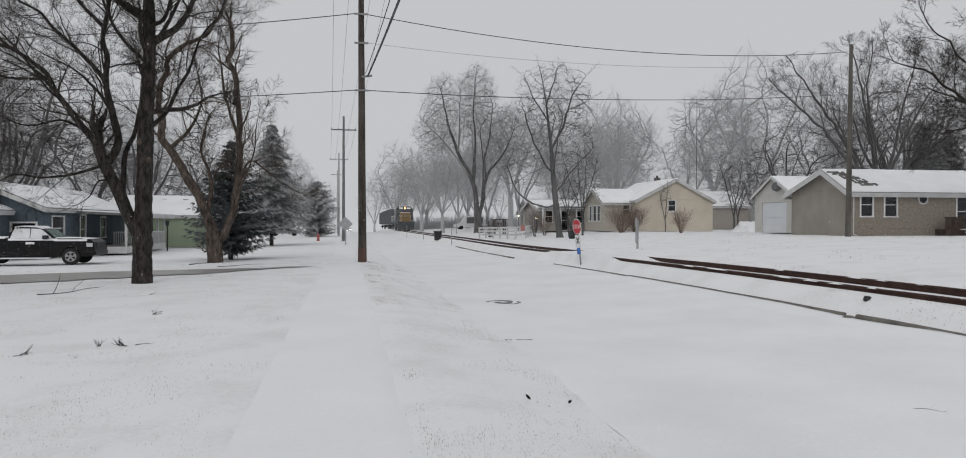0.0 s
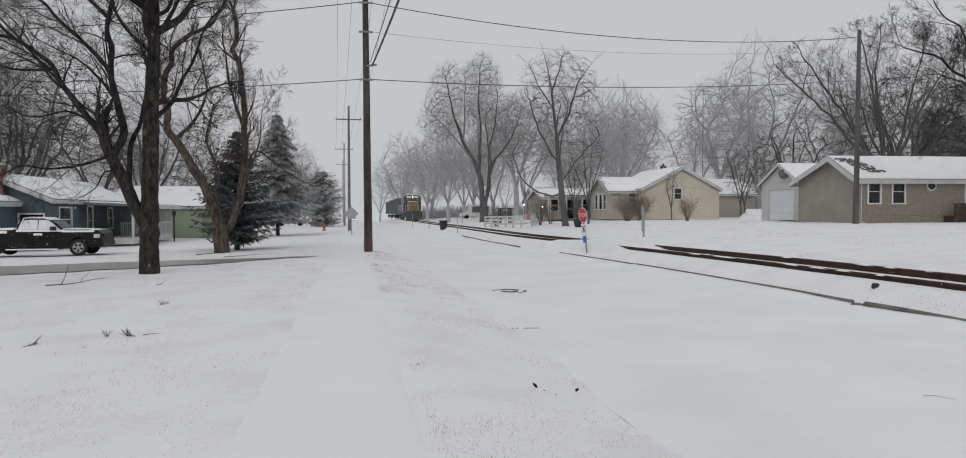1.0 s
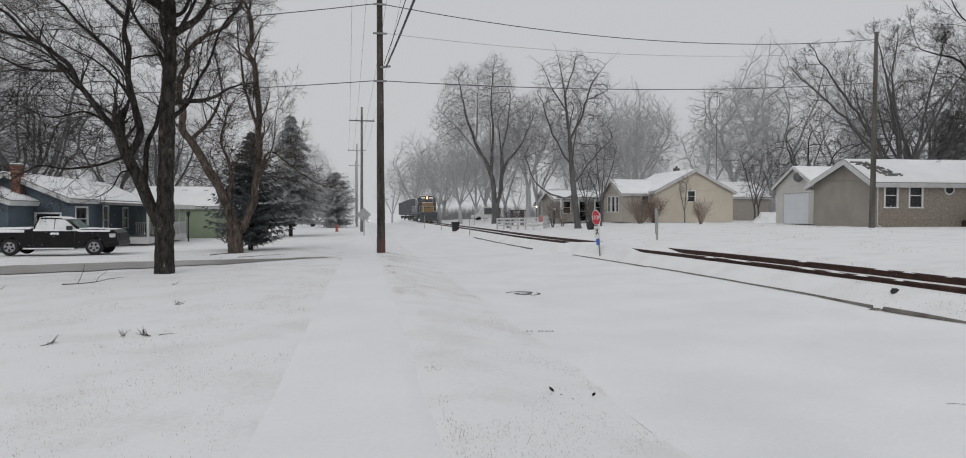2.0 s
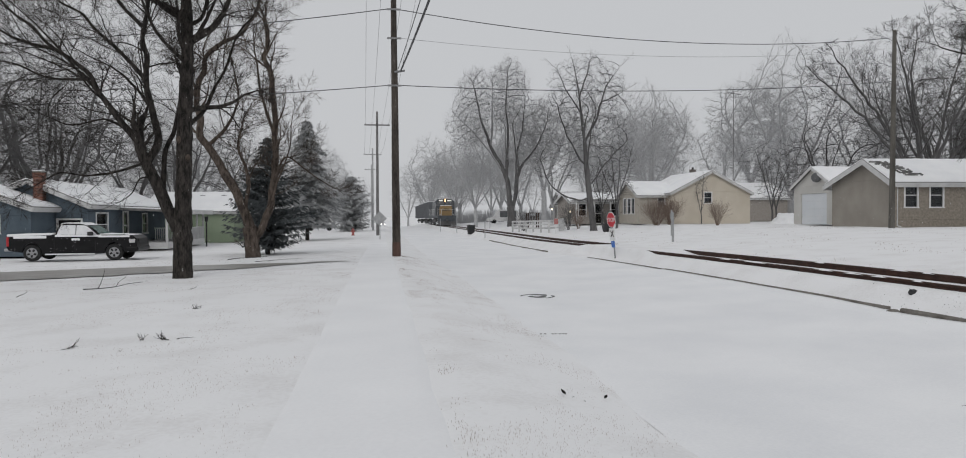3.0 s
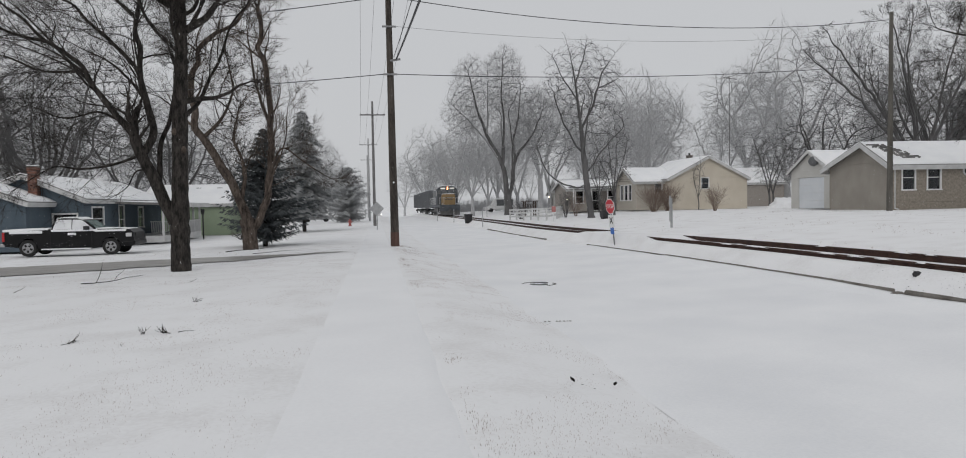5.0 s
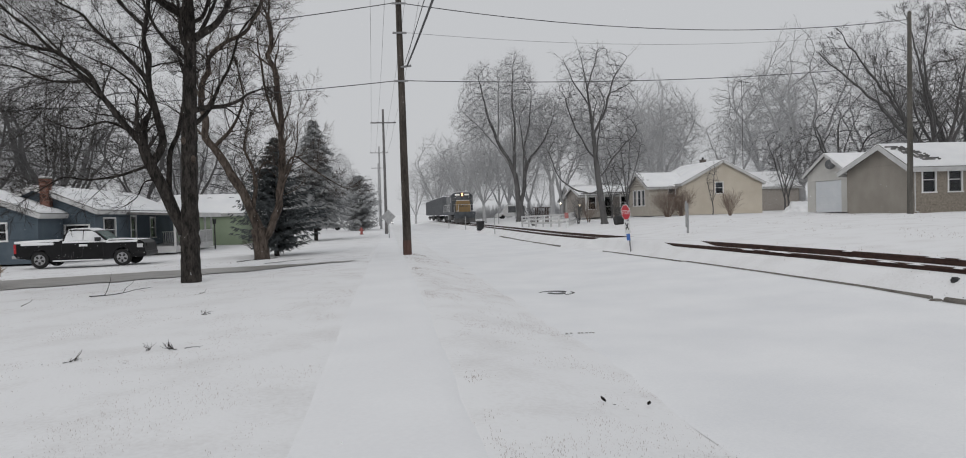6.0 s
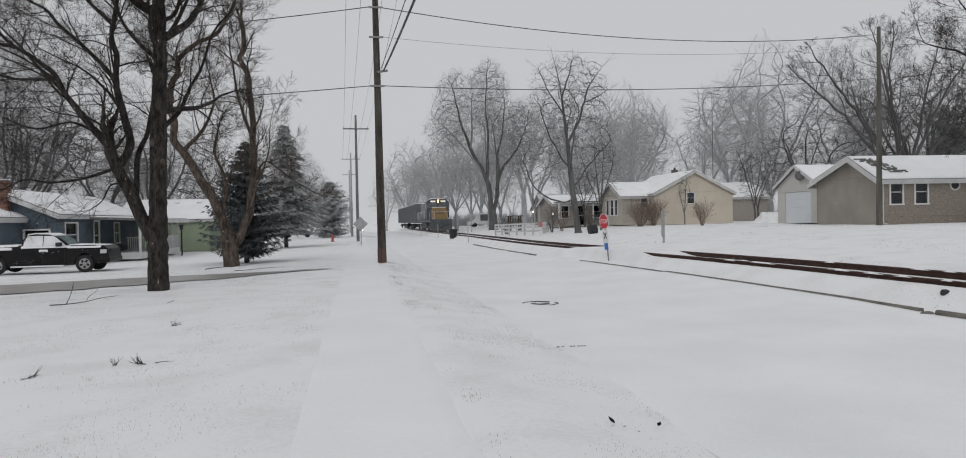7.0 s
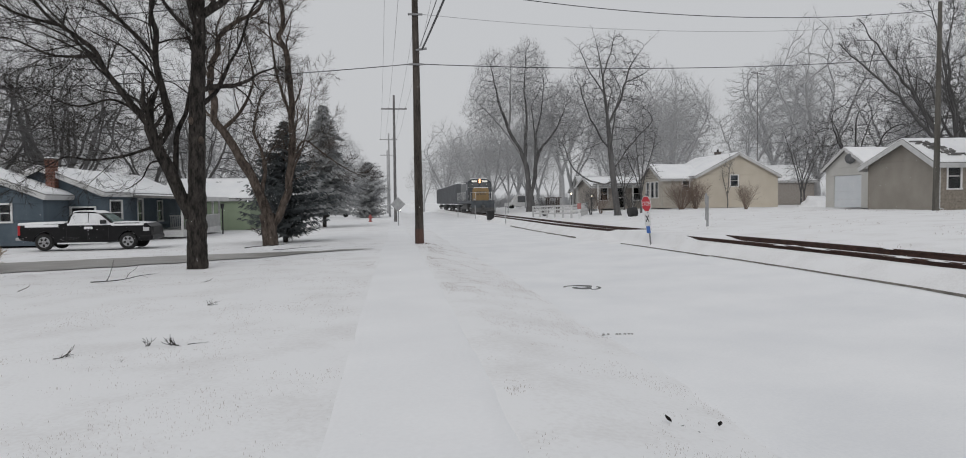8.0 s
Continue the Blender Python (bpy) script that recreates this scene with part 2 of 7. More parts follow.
def sheet(name, xs, ys, lift, material, bumps, label, kind="structure", sink=None):
    v, f = [], []
    nx = len(xs)
    for j, y in enumerate(ys):
        zs = ground_z(np.array(xs), y)
        for x, z in zip(xs, zs):
            edge = -0.035 if lift > 0 and (x == xs[0] or x == xs[-1]) else 0.0
            if sink:
                edge = sink(x)
            ragged = 0.0
            if lift > 0 and (x == xs[0] or x == xs[-1] and x < 5):
                ragged = 0.07 * noise.noise((y * 0.6, x, 2.0)) + 0.05 * noise.noise((y * 2.1, x, 4.0))
            v.append((x + ragged, y, z + lift + edge + (rough(x, y) * bumps(x, y) if -40 < x < 60 and y < 120 else 0)))
    for j in range(len(ys) - 1):
        for i in range(nx - 1):
            a = j * nx + i
            f.append((a, a + 1, a + nx + 1, a + nx))
    ob = from_lists(name, v, f, material)
    return tagged(ob, label, kind=kind)


YS = np.concatenate([[-80, -30, -12], np.linspace(-6, 40, 190), np.linspace(40.8, 140, 110), [160, 190, 230, 270, 300, 400, 700, 1500]])
XS = np.concatenate([[-1200, -400, -150, -80], np.linspace(-60, -14, 24), np.linspace(-13.5, 8.9, 120), np.linspace(9.0, 13, 54), np.linspace(13.4, 45, 60), [52, 60, 80, 120, 250, 600, 1500]])
sheet("ground", XS, YS, -0.012, SNOW_LAWN, lambda x, y: 0.15 if 3.2 < x < 9.3 or 9.7 < x < 12.6 else 0.3 if -0.4 < x < 1.45 else 1.0, "snow-covered lawns and verges with dead grass showing through", sink=lambda x: -0.09 if 3.3 < x < 9.1 else -0.05 if 0.05 < x < 1.0 else 0.0)
YR = np.concatenate([np.linspace(-6, 40, 110), np.linspace(41, 140, 80), [160, 190, 230, 270, 300, 500]])
sheet("road", np.linspace(3.0, 9.28, 40), YR, 0.004, SNOW, lambda x, y: 1.1 * min(1.0, (x - 3.0) / 0.8 + 0.2), "snow-covered street without wheel tracks")
sheet("pavement", np.linspace(-0.17, 1.22, 12), YR, 0.006, SNOW_WALK, lambda x, y: 0.12, "straight sidewalk under smooth fresh snow")


def driveway():
    v, f = [], []
    n, k = 60, 9
    for j in range(n + 1):
        x = -19 + j * (18.6 / n)
        taper = 1 if x < -4 else max(0.03, 1 - (x + 4) / 3.7)
        mid = 23.45 + (x + 10) * 0.24 if x < -6 else 24.41 + (x + 6) * 0.42
        half = (2.6 if x < -9 else 2.6 - (x + 9) * 0.2) * taper * (1 + 0.05 * noise.noise((x * 0.9, 2, 0)))
        for i in range(k + 1):
            y = mid + half * (2 * i / k - 1) + 0.12 * noise.noise((x * 1.5, i, 5.0)) * (i in (0, k))
            v.append((x, y, float(ground_z(x, y)) + rough(x, y) + 0.012))
    for j in range(n):
        for i in range(k):
            a = j * (k + 1) + i
            f.append((a, a + k + 1, a + k + 2, a + 1))
    tagged(from_lists("driveway", v, f, WET), "wet slushy driveway across the lawn", kind="structure")


driveway()


def kerb(y0, y1, high):
    bm = bmesh.new()
    n = max(2, int((y1 - y0) / 0.8))
    ring = []
    for j in range(n + 1):
        y = y0 + (y1 - y0) * j / n
        top = float(ground_z(9.26, y)) + high + 0.012 * noise.noise((0, y * 0.6, 0))
        side = 0.015 * noise.noise((4, y * 0.9, 0))
        ring.append([bm.verts.new(p) for p in ((9.28 + side, y, top - 0.35), (9.29 + side, y, top - 0.03), (9.315 + side, y, top), (9.35 + side, y, top + 0.004), (9.39 + side, y, top - 0.35))])
    for a, b in zip(ring, ring[1:]):
        for i in range(4):
            bm.faces.new((a[i], b[i], b[i + 1], a[i + 1]))
    bm.faces.new(ring[0])
    bm.faces.new(ring[-1][::-1])
    return part("kerb", bm, CONCRETE)


for y0, y1, high in ((-6, 10.0, 0.085), (10.28, 19.9, 0.078), (19.92, 28.0, 0.06), (35.2, 44, 0.05), (44.02, 55, 0.05)):
    tagged(kerb(y0, y1, high), "weathered concrete kerb along the street, edged with snow", "kerb", "kerbs", "structure")


def kerb_drift():
    """Snow blown up against the road face of the kerb; bare only about the joint."""
    v, f = [], []
    n = 130
    for j in range(n + 1):
        y = -6 + 34 * j / n
        bare = max(0.0, 1 - abs(y - 10.1) / 1.9)
        high = 0.085 if y < 10.1 else 0.078 if y < 19.9 else 0.06
        show = 0.024 + (0.05 if y < 10.1 else 0.03) * bare + 0.006 * noise.noise((1.0, y * 0.8, 0))
        base = float(ground_z(9.26, y))
        top = base + max(high - show, -0.01)
        v.extend(((8.62, y, float(ground_z(8.62, y)) - 0.02), (8.95, y, base + (top - base) * 0.35), (9.18, y, base + (top - base) * 0.85), (9.297, y, top), (9.297, y, base - 0.2)))
    for j in range(n):
        a = j * 5
        f.extend((a + i, a + i + 5, a + i + 6, a + i + 1) for i in range(4))
    tagged(from_lists("snow_drift", v, f, SNOW), "soft snow drifted against the kerb", "snow", kind="structure")


kerb_drift()


def rail_bar(x, y0, y1):
    """A rail's head, web and foot, on the falling bed."""
    bm = bmesh.new()
    out = [(-0.07, -0.01), (0.07, -0.01), (0.07, 0.012), (0.012, 0.03), (0.012, 0.125), (0.036, 0.137), (0.036, 0.165), (0.028, 0.172), (-0.028, 0.172), (-0.036, 0.165), (-0.036, 0.137), (-0.012, 0.125), (-0.012, 0.03), (-0.07, 0.012)]
    n = max(2, int((y1 - y0) / 1.5))
    rings = []
    for j in range(n + 1):
        y = y0 + (y1 - y0) * j / n
        b = rail_z(y) - RAIL_H
        rings.append([bm.verts.new((x + px, y, b + pz)) for px, pz in out])
    for a, b in zip(rings, rings[1:]):
        for i in range(len(out)):
            bm.faces.new((a[i], b[i], b[(i + 1) % len(out)], a[(i + 1) % len(out)]))
    bm.faces.new(rings[0])
    bm.faces.new(rings[-1][::-1])
    return bm


track = thing("railway_track", None, "rusty railway track with snow between the rails", "railway track", "", "structure")
for x in (NEAR_RAIL, FAR_RAIL):
    for y0, y1 in ((-8, 3.98), (4, 15.98), (16, 27.98), (28, 39.98), (40, 51.98), (52, 80), (80.02, 140)):
        part("rail", rail_bar(x, y0, y1), RAIL, track)


def rail_snow():
    rng = random.Random(27)
    v, f = [], []
    for k in range(20):
        x, y = rng.choice((NEAR_RAIL, NEAR_RAIL, FAR_RAIL)) + rng.uniform(-0.05, 0.05), rng.uniform(7.0, 23.0)
        long, wide = rng.uniform(0.12, 0.55), rng.uniform(0.04, 0.08)
        z, j = rail_z(y), len(v)
        n = 12
        v.append((x, y, z + rng.uniform(0.012, 0.03)))
        for i in range(n):
            a = 6.283 * i / n
            r = rng.uniform(0.7, 1.2)
            v.append((x + math.cos(a) * wide * r, y + math.sin(a) * long * r, z - 0.012))
        f.extend((j, j + 1 + i, j + 1 + (i + 1) % n) for i in range(n))
    tagged(from_lists("rail_snow", v, f, SNOW), "patches of blown snow lying over the rails", "snow", kind="stuff")


rail_snow()


# ---- trees ----
def tube(v, f, pts, radii, sides):
    first, a = len(v), None
    for i, (p, r) in enumerate(zip(pts, radii)):
        d = (pts[min(i + 1, len(pts) - 1)] - pts[max(i - 1, 0)]).normalized()
        a = (a - d * a.dot(d)).normalized() if a and abs(a.dot(d)) < 0.98 else d.orthogonal().normalized()
        b = d.cross(a)
        for k in range(sides):
            t = 2 * math.pi * k / sides
            q = p + a * (r * math.cos(t)) + b * (r * math.sin(t))
            if sides > 9:
                q = p + (q - p) * (1 + 0.10 * noise.noise(Vector((q.x * 7, q.y * 7, q.z * 2.2))) + 0.05 * noise.noise(Vector((q.x * 22, q.y * 22, q.z * 5))))
            v.append(tuple(q))
    for i in range(len(pts) - 1):
        for k in range(sides):
            a0, a1 = first + i * sides + k, first + i * sides + (k + 1) % sides
            f.append((a0, a1, a1 + sides, a0 + sides))
    f.append(tuple(first + (len(pts) - 1) * sides + k for k in range(sides)))


class Tree:
    """Limbs that taper, bend and fork into ever finer twigs."""

    def __init__(self, seed, kids, spread, ratio, rise, wander, thin, droop=0.0):
        self.rng = random.Random(seed)
        self.kids, self.spread, self.ratio, self.rise, self.wander, self.thin, self.droop = kids, spread, ratio, rise, wander, thin, droop
        self.wood, self.crown, self.dome, self.woody, self.wobble = ([], []), ([], []), None, 2, 0.0

    def limb(self, pts, r0, r1, level, kids=None, length=None, start=0.25):
        """A limb along the given bends, smoothed, with its branches."""
        rng = self.rng
        pts = [Vector(p) for p in pts]
        fine = []
        for i in range(len(pts) - 1):
            a, b, c, d = pts[max(i - 1, 0)], pts[i], pts[i + 1], pts[min(i + 2, len(pts) - 1)]
            bits = 14 if level == 0 else 5
            for s in range(bits):
                t = s / bits
                fine.append(0.5 * (2 * b + (c - a) * t + (2 * a - 5 * b + 4 * c - d) * t * t + (3 * b - a - 3 * c + d) * t ** 3))
        fine.append(pts[-1])
        if level == 1 and self.wobble:
            amp = self.wobble * (pts[-1] - pts[0]).length
            shift = Vector((rng.uniform(0, 90), rng.uniform(0, 90), 0))
            fine = [p + noise.noise_vector(p * 1.1 + shift) * (amp * min(1, 3 * i / len(fine))) for i, p in enumerate(fine)]
        whole = sum((b - a).length for a, b in zip(fine, fine[1:]))
        radii = [r0 + (r1 - r0) * (i / (len(fine) - 1)) ** 0.8 for i in range(len(fine))]
        tube(*(self.wood if level < self.woody else self.crown), fine, [r * (1 + 0.06 * rng.uniform(-1, 1)) for r in radii], 22 if level == 0 else 10 if level == 1 and r0 > 0.07 else 7 if level == 1 else 5)
        self.sprout(fine, radii, level, length or whole, kids, start)

    def sprout(self, fine, radii, level, length, kids=None, start=0.25):
        if level + 1 > len(self.kids):
            return
        rng = self.rng
        n = self.kids[level] if kids is None else kids
        turn = rng.uniform(0, 6.28)
        for k in range(n):
            t = start + (1 - start) * (k + rng.uniform(0.1, 0.9)) / n
            i = min(int(t * (len(fine) - 1)), len(fine) - 2)
            p = fine[i].lerp(fine[i + 1], t * (len(fine) - 1) - i)
            d = (fine[i + 1] - fine[i]).normalized()
            turn += 2.4 + rng.uniform(-0.6, 0.6)
            side = d.orthogonal().normalized()
            side.rotate(Matrix.Rotation(turn, 3, d))
            ang = radians(self.spread * rng.uniform(0.7, 1.3))
            way = (d * math.cos(ang) + side * math.sin(ang)).normalized()
            self.branch(p, way, max(radii[i] * rng.uniform(0.34, 0.52), self.thin), length * self.ratio * rng.uniform(0.7, 1.25) * (1.15 - 0.5 * t), level + 1)
        d = (fine[-1] - fine[-2]).normalized()
        for k in range(2):
            way = (d + Vector((rng.uniform(-1, 1), rng.uniform(-1, 1), rng.uniform(-0.3, 0.8))) * 0.45).normalized()
            self.branch(fine[-1], way, max(radii[-1] * 0.85, self.thin), length * self.ratio * rng.uniform(0.6, 0.95), level + 1)

    def branch(self, p, d, r, length, level):
        rng = self.rng
        if self.dome:
            mid, rx, rz = self.dome
            o = Vector((p.x / rx, p.y / rx, (p.z - mid) / rz))
            w = Vector((d.x / rx, d.y / rx, d.z / rz))
            a, b, c = w.dot(w), o.dot(w), o.dot(o) - 1
            room = (-b + math.sqrt(b * b - a * c)) / a if c < 0 else 0.0
            if room < 0.03 * rz and level > 1:
                return
            length = min(length, max(room * rng.uniform(0.75, 1.15), 0.10 * rz))
        if level >= len(self.kids):
            v, f = self.crown
            a = d.orthogonal().normalized()
            b, j = d.cross(a), len(v)
            r, length = min(r, self.thin) * 0.45, length * 1.8
            v.extend(tuple(p + (a * math.cos(k * 2.1) + b * math.sin(k * 2.1)) * r) for k in range(3))
            v.append(tuple(p + d * length + Vector((rng.uniform(-1, 1), rng.uniform(-1, 1), rng.uniform(-1, 1))) * (length * 0.2)))
            f.extend(((j, j + 1, j + 3), (j + 1, j + 2, j + 3), (j + 2, j, j + 3)))
            return
        n = 5 if level < 3 else 4 if level == 3 else 2
        pts, radii = [p.copy()], [r]
        lift = self.rise if level < 3 else self.rise * 0.6 - self.droop
        for i in range(n):
            d = (d + Vector((rng.uniform(-1, 1), rng.uniform(-1, 1), rng.uniform(-1, 1))) * self.wander + Vector((0, 0, lift))).normalized()
            p = p + d * (length / n)
            pts.append(p)
            radii.append(max(self.thin * 0.6, r * (1 - 0.72 * (i + 1) / n)))
        tube(*(self.wood if level < self.woody else self.crown), pts, radii, 6 if level < 2 else 4 if level < 3 else 3)
        if level < len(self.kids):
            self.sprout(pts, radii, level, length, None, 0.2)

    def build(self, name, m, wood, twig, label, group=""):
        top = thing(name, m, label, "tree", group)
        from_lists("trunk", *self.wood, wood, top)
        from_lists("crown", *self.crown, twig, top)
        return top


class Grown:
    """A bare tree: given limbs, from which boughs and twigs grow towards free room in the crown."""

    def __init__(self, seed, girth, thin, step, rise=0.12, crook=0.35, power=0.6):
        self.rng = np.random.default_rng(seed)
        self.girth, self.thin, self.step, self.rise, self.crook, self.power = girth, thin, step, rise, crook, power
        self.nodes, self.parent, self.given = [], [], []

    def limb(self, pts, wobble=0.0, r=None):
        """A smooth limb, of radii r from foot to tip; it springs from the nearest wood there is."""
        pts = [Vector(p) for p in pts]
        fine = []
        for i in range(len(pts) - 1):
            a, b, c, d = pts[max(i - 1, 0)], pts[i], pts[i + 1], pts[min(i + 2, len(pts) - 1)]
            bits = max(1, round((c - b).length / self.step))
            for q in range(bits):
                t = q / bits
                fine.append(0.5 * (2 * b + (c - a) * t + (2 * a - 5 * b + 4 * c - d) * t * t + (3 * b - a - 3 * c + d) * t ** 3))
        fine.append(pts[-1])
        shift = Vector(self.rng.uniform(0, 90, 3).tolist())
        last = -1
        if self.nodes:
            near = np.linalg.norm(np.array(self.nodes) - np.array(fine[0]), axis=1)
            last = int(near.argmin())
            fine = fine[1:]
        for i, p in enumerate(fine):
            p = p + noise.noise_vector(p * 0.9 + shift) * (wobble * min(1, i / 5)) + noise.noise_vector(p * 3.1 + shift) * (wobble * 0.3 * min(1, i / 5))
            self.nodes.append(tuple(p))
            self.parent.append(last)
            self.given.append(r[0] + (r[1] - r[0]) * i / len(fine) if r else 0.0)
            last = len(self.nodes) - 1

    def grow(self, blobs, count, kill, reach, rounds=140, clump=0.0, clump_size=1.5):
        """blobs: ellipsoids x, y, z, rx, ry, rz that the crown fills."""
        rng = self.rng
        sizes = np.array([b[3] * b[4] * b[5] for b in blobs])
        pick = rng.choice(len(blobs), count, p=sizes / sizes.sum())
        d = rng.normal(size=(count, 3))
        d *= (rng.uniform(0, 1, count) ** 0.4 / np.linalg.norm(d, axis=1))[:, None]
        b = np.array(blobs)[pick]
        aim = b[:, :3] + d * b[:, 3:]
        if clump:
            keep = [noise.noise(Vector(p) / clump_size) > rng.uniform(-1, clump) for p in aim.tolist()]
            aim = aim[np.array(keep)]
        pos = np.array(self.nodes)
        near = np.full(len(aim), 1e9)
        who = np.zeros(len(aim), int)

        def meet(first, fresh):
            nonlocal aim, near, who
            for k in range(0, len(fresh), 400):
                gap = np.linalg.norm(aim[:, None, :] - fresh[None, k:k + 400, :], axis=2)
                best = gap.argmin(1)
                low = gap[np.arange(len(aim)), best]
                closer = low < near
                near = np.where(closer, low, near)
                who = np.where(closer, best + first + k, who)
            far = near > kill
            aim, near, who = aim[far], near[far], who[far]

        meet(0, pos)
        for turn in range(rounds):
            live = near < reach
            if live.sum() < 4 or len(self.nodes) > 26000:
                break
            born = np.bincount(np.array(self.parent[1:]), minlength=len(pos))
            live &= born[who] < 3
            if live.sum() < 4:
                break
            ids, slot = np.unique(who[live], return_inverse=True)
            way = np.zeros((len(ids), 3))
            toward = aim[live] - pos[who[live]]
            np.add.at(way, slot, toward / np.linalg.norm(toward, axis=1)[:, None])
            way /= np.linalg.norm(way, axis=1)[:, None] + 1e-6
            before = pos[ids] - pos[np.maximum(np.array(self.parent)[ids], 0)]
            before /= np.linalg.norm(before, axis=1)[:, None] + 1e-6
            way += before * np.where(born[ids] == 0, 0.9, 0.35)[:, None]
            way += rng.normal(size=way.shape) * self.crook
            way[:, 2] += self.rise
            way /= np.linalg.norm(way, axis=1)[:, None] + 1e-6
            fresh = pos[ids] + way * self.step
            first = len(pos)
            pos = np.concatenate([pos, fresh])
            self.nodes.extend(map(tuple, fresh.tolist()))
            self.parent.extend(ids.tolist())
            self.given.extend([0.0] * len(ids))
            meet(first, fresh)

    def fill(self, blobs, count, kill, reach, clump, clump_size):
        """Boughs first, then the fine wood between them."""
        own = self.step
        self.step = own * 1.6
        self.grow(blobs, max(60, count // 9), kill * 2.6, reach * 1.5, 60, clump, clump_size)
        self.step = own
        self.grow(blobs, count, kill, reach, 140, clump, clump_size)

    def mesh(self, twigs=2, twig_len=0.4, twig_r=0.6, lift=0.3, forks=2):
        n = len(self.nodes)
        tips, kids = [1] * n, [[] for k in range(n)]
        for i in range(n - 1, 0, -1):
            kids[self.parent[i]].append(i)
            tips[self.parent[i]] += tips[i]
        rad = [self.thin + (self.girth - self.thin) * (t / n) ** self.power for t in tips]
        rad = [g or (min(r, 0.8 * self.given[p]) if p >= 0 and self.given[p] else r) for r, g, p in zip(rad, self.given, self.parent)]
        pos = [Vector(p) for p in self.nodes]
        wood, crown = ([], []), ([], [])
        starts = [(0, -1)]
        rng = self.rng
        while starts:
            i, root = starts.pop()
            chain = [root] if root >= 0 else []
            while True:
                chain.append(i)
                if not kids[i]:
                    break
                order = sorted(kids[i], key=lambda c: -tips[c])
                starts.extend((c, i) for c in order[1:])
                i = order[0]
            pts = [pos[c] for c in chain]
            pts = [pts[0]] + [(a + b * 2 + c) / 4 for a, b, c in zip(pts, pts[1:], pts[2:])] + [pts[-1]]
            top = rad[chain[1]] if root >= 0 and len(chain) > 1 else rad[chain[0]]
            radii = [min(rad[c], top) for c in chain]
            radii[-1] *= 0.5
            if root < 0:
                radii = [r * (1 + 0.35 * math.exp(-max(p.z, 0) / (0.9 * self.girth))) for r, p in zip(radii, pts)]
            sides = 16 if top > 0.16 else 9 if top > 0.07 else 6 if top > 0.03 else 4 if top > 0.4 * self.thin * 8 else 3
            tube(*(wood if top > 0.3 * self.girth else crown), pts, radii, sides)
        v, f = crown
        for i in range(n):
            if rad[i] > self.thin * 4.5 or self.parent[i] < 0:
                continue
            d = (pos[i] - pos[self.parent[i]]).normalized()
            for k in range(twigs if kids[i] else twigs + 1):
                w = (d + Vector(rng.normal(0, 0.62, 3).tolist()) + Vector((0, 0, lift))).normalized()
                ln, r, q = twig_len * rng.uniform(0.5, 1.4), self.thin * twig_r, pos[i]
                for share in (0.0, 0.35, 0.6)[:forks + 1]:
                    if share:
                        q, ln, r = pos[i] + way * (whole * share), whole * 0.6, r * 0.8
                        w = (way + Vector(rng.normal(0, 0.45, 3).tolist()) + Vector((0, 0, lift * 0.5))).normalized()
                    else:
                        way, whole = w, ln
                    a = w.orthogonal().normalized() * r
                    c = w.cross(a)
                    j = len(v)
                    v.extend((tuple(q + a), tuple(q - a * 0.5 + c * 0.87), tuple(q - a * 0.5 - c * 0.87), tuple(q + w * ln)))
                    f.extend(((j, j + 1, j + 3), (j + 1, j + 2, j + 3), (j + 2, j, j + 3)))
        return wood, crown

    def build(self, name, m, bark, twig, label, group="", **k):
        wood, crown = self.mesh(**k)
        top = thing(name, m, label, "tree", group)
        from_lists("trunk", *wood, bark, top)
        from_lists("crown", *crown, twig, top)
        return top


def gz(x, y, dz=0.0):
    return float(ground_z(x, y)) + dz


def place(x, y, rz=0.0, dz=0.0, s=1.0):
    return pose(x, y, gz(x, y, dz), 0, 0, rz) @ Matrix.Scale(s, 4)


# ---- houses ----
def spans(lo, hi, holes, v):
    """The stretches of a course at height v that no opening takes."""
    out = [(lo, hi)]
    for u0, u1, v0, v1 in holes:
        if v0 < v < v1:
            out = [q for a, b in out for q in ((a, min(b, u0)), (max(a, u1), b)) if q[1] - q[0] > 0.02]
    return out


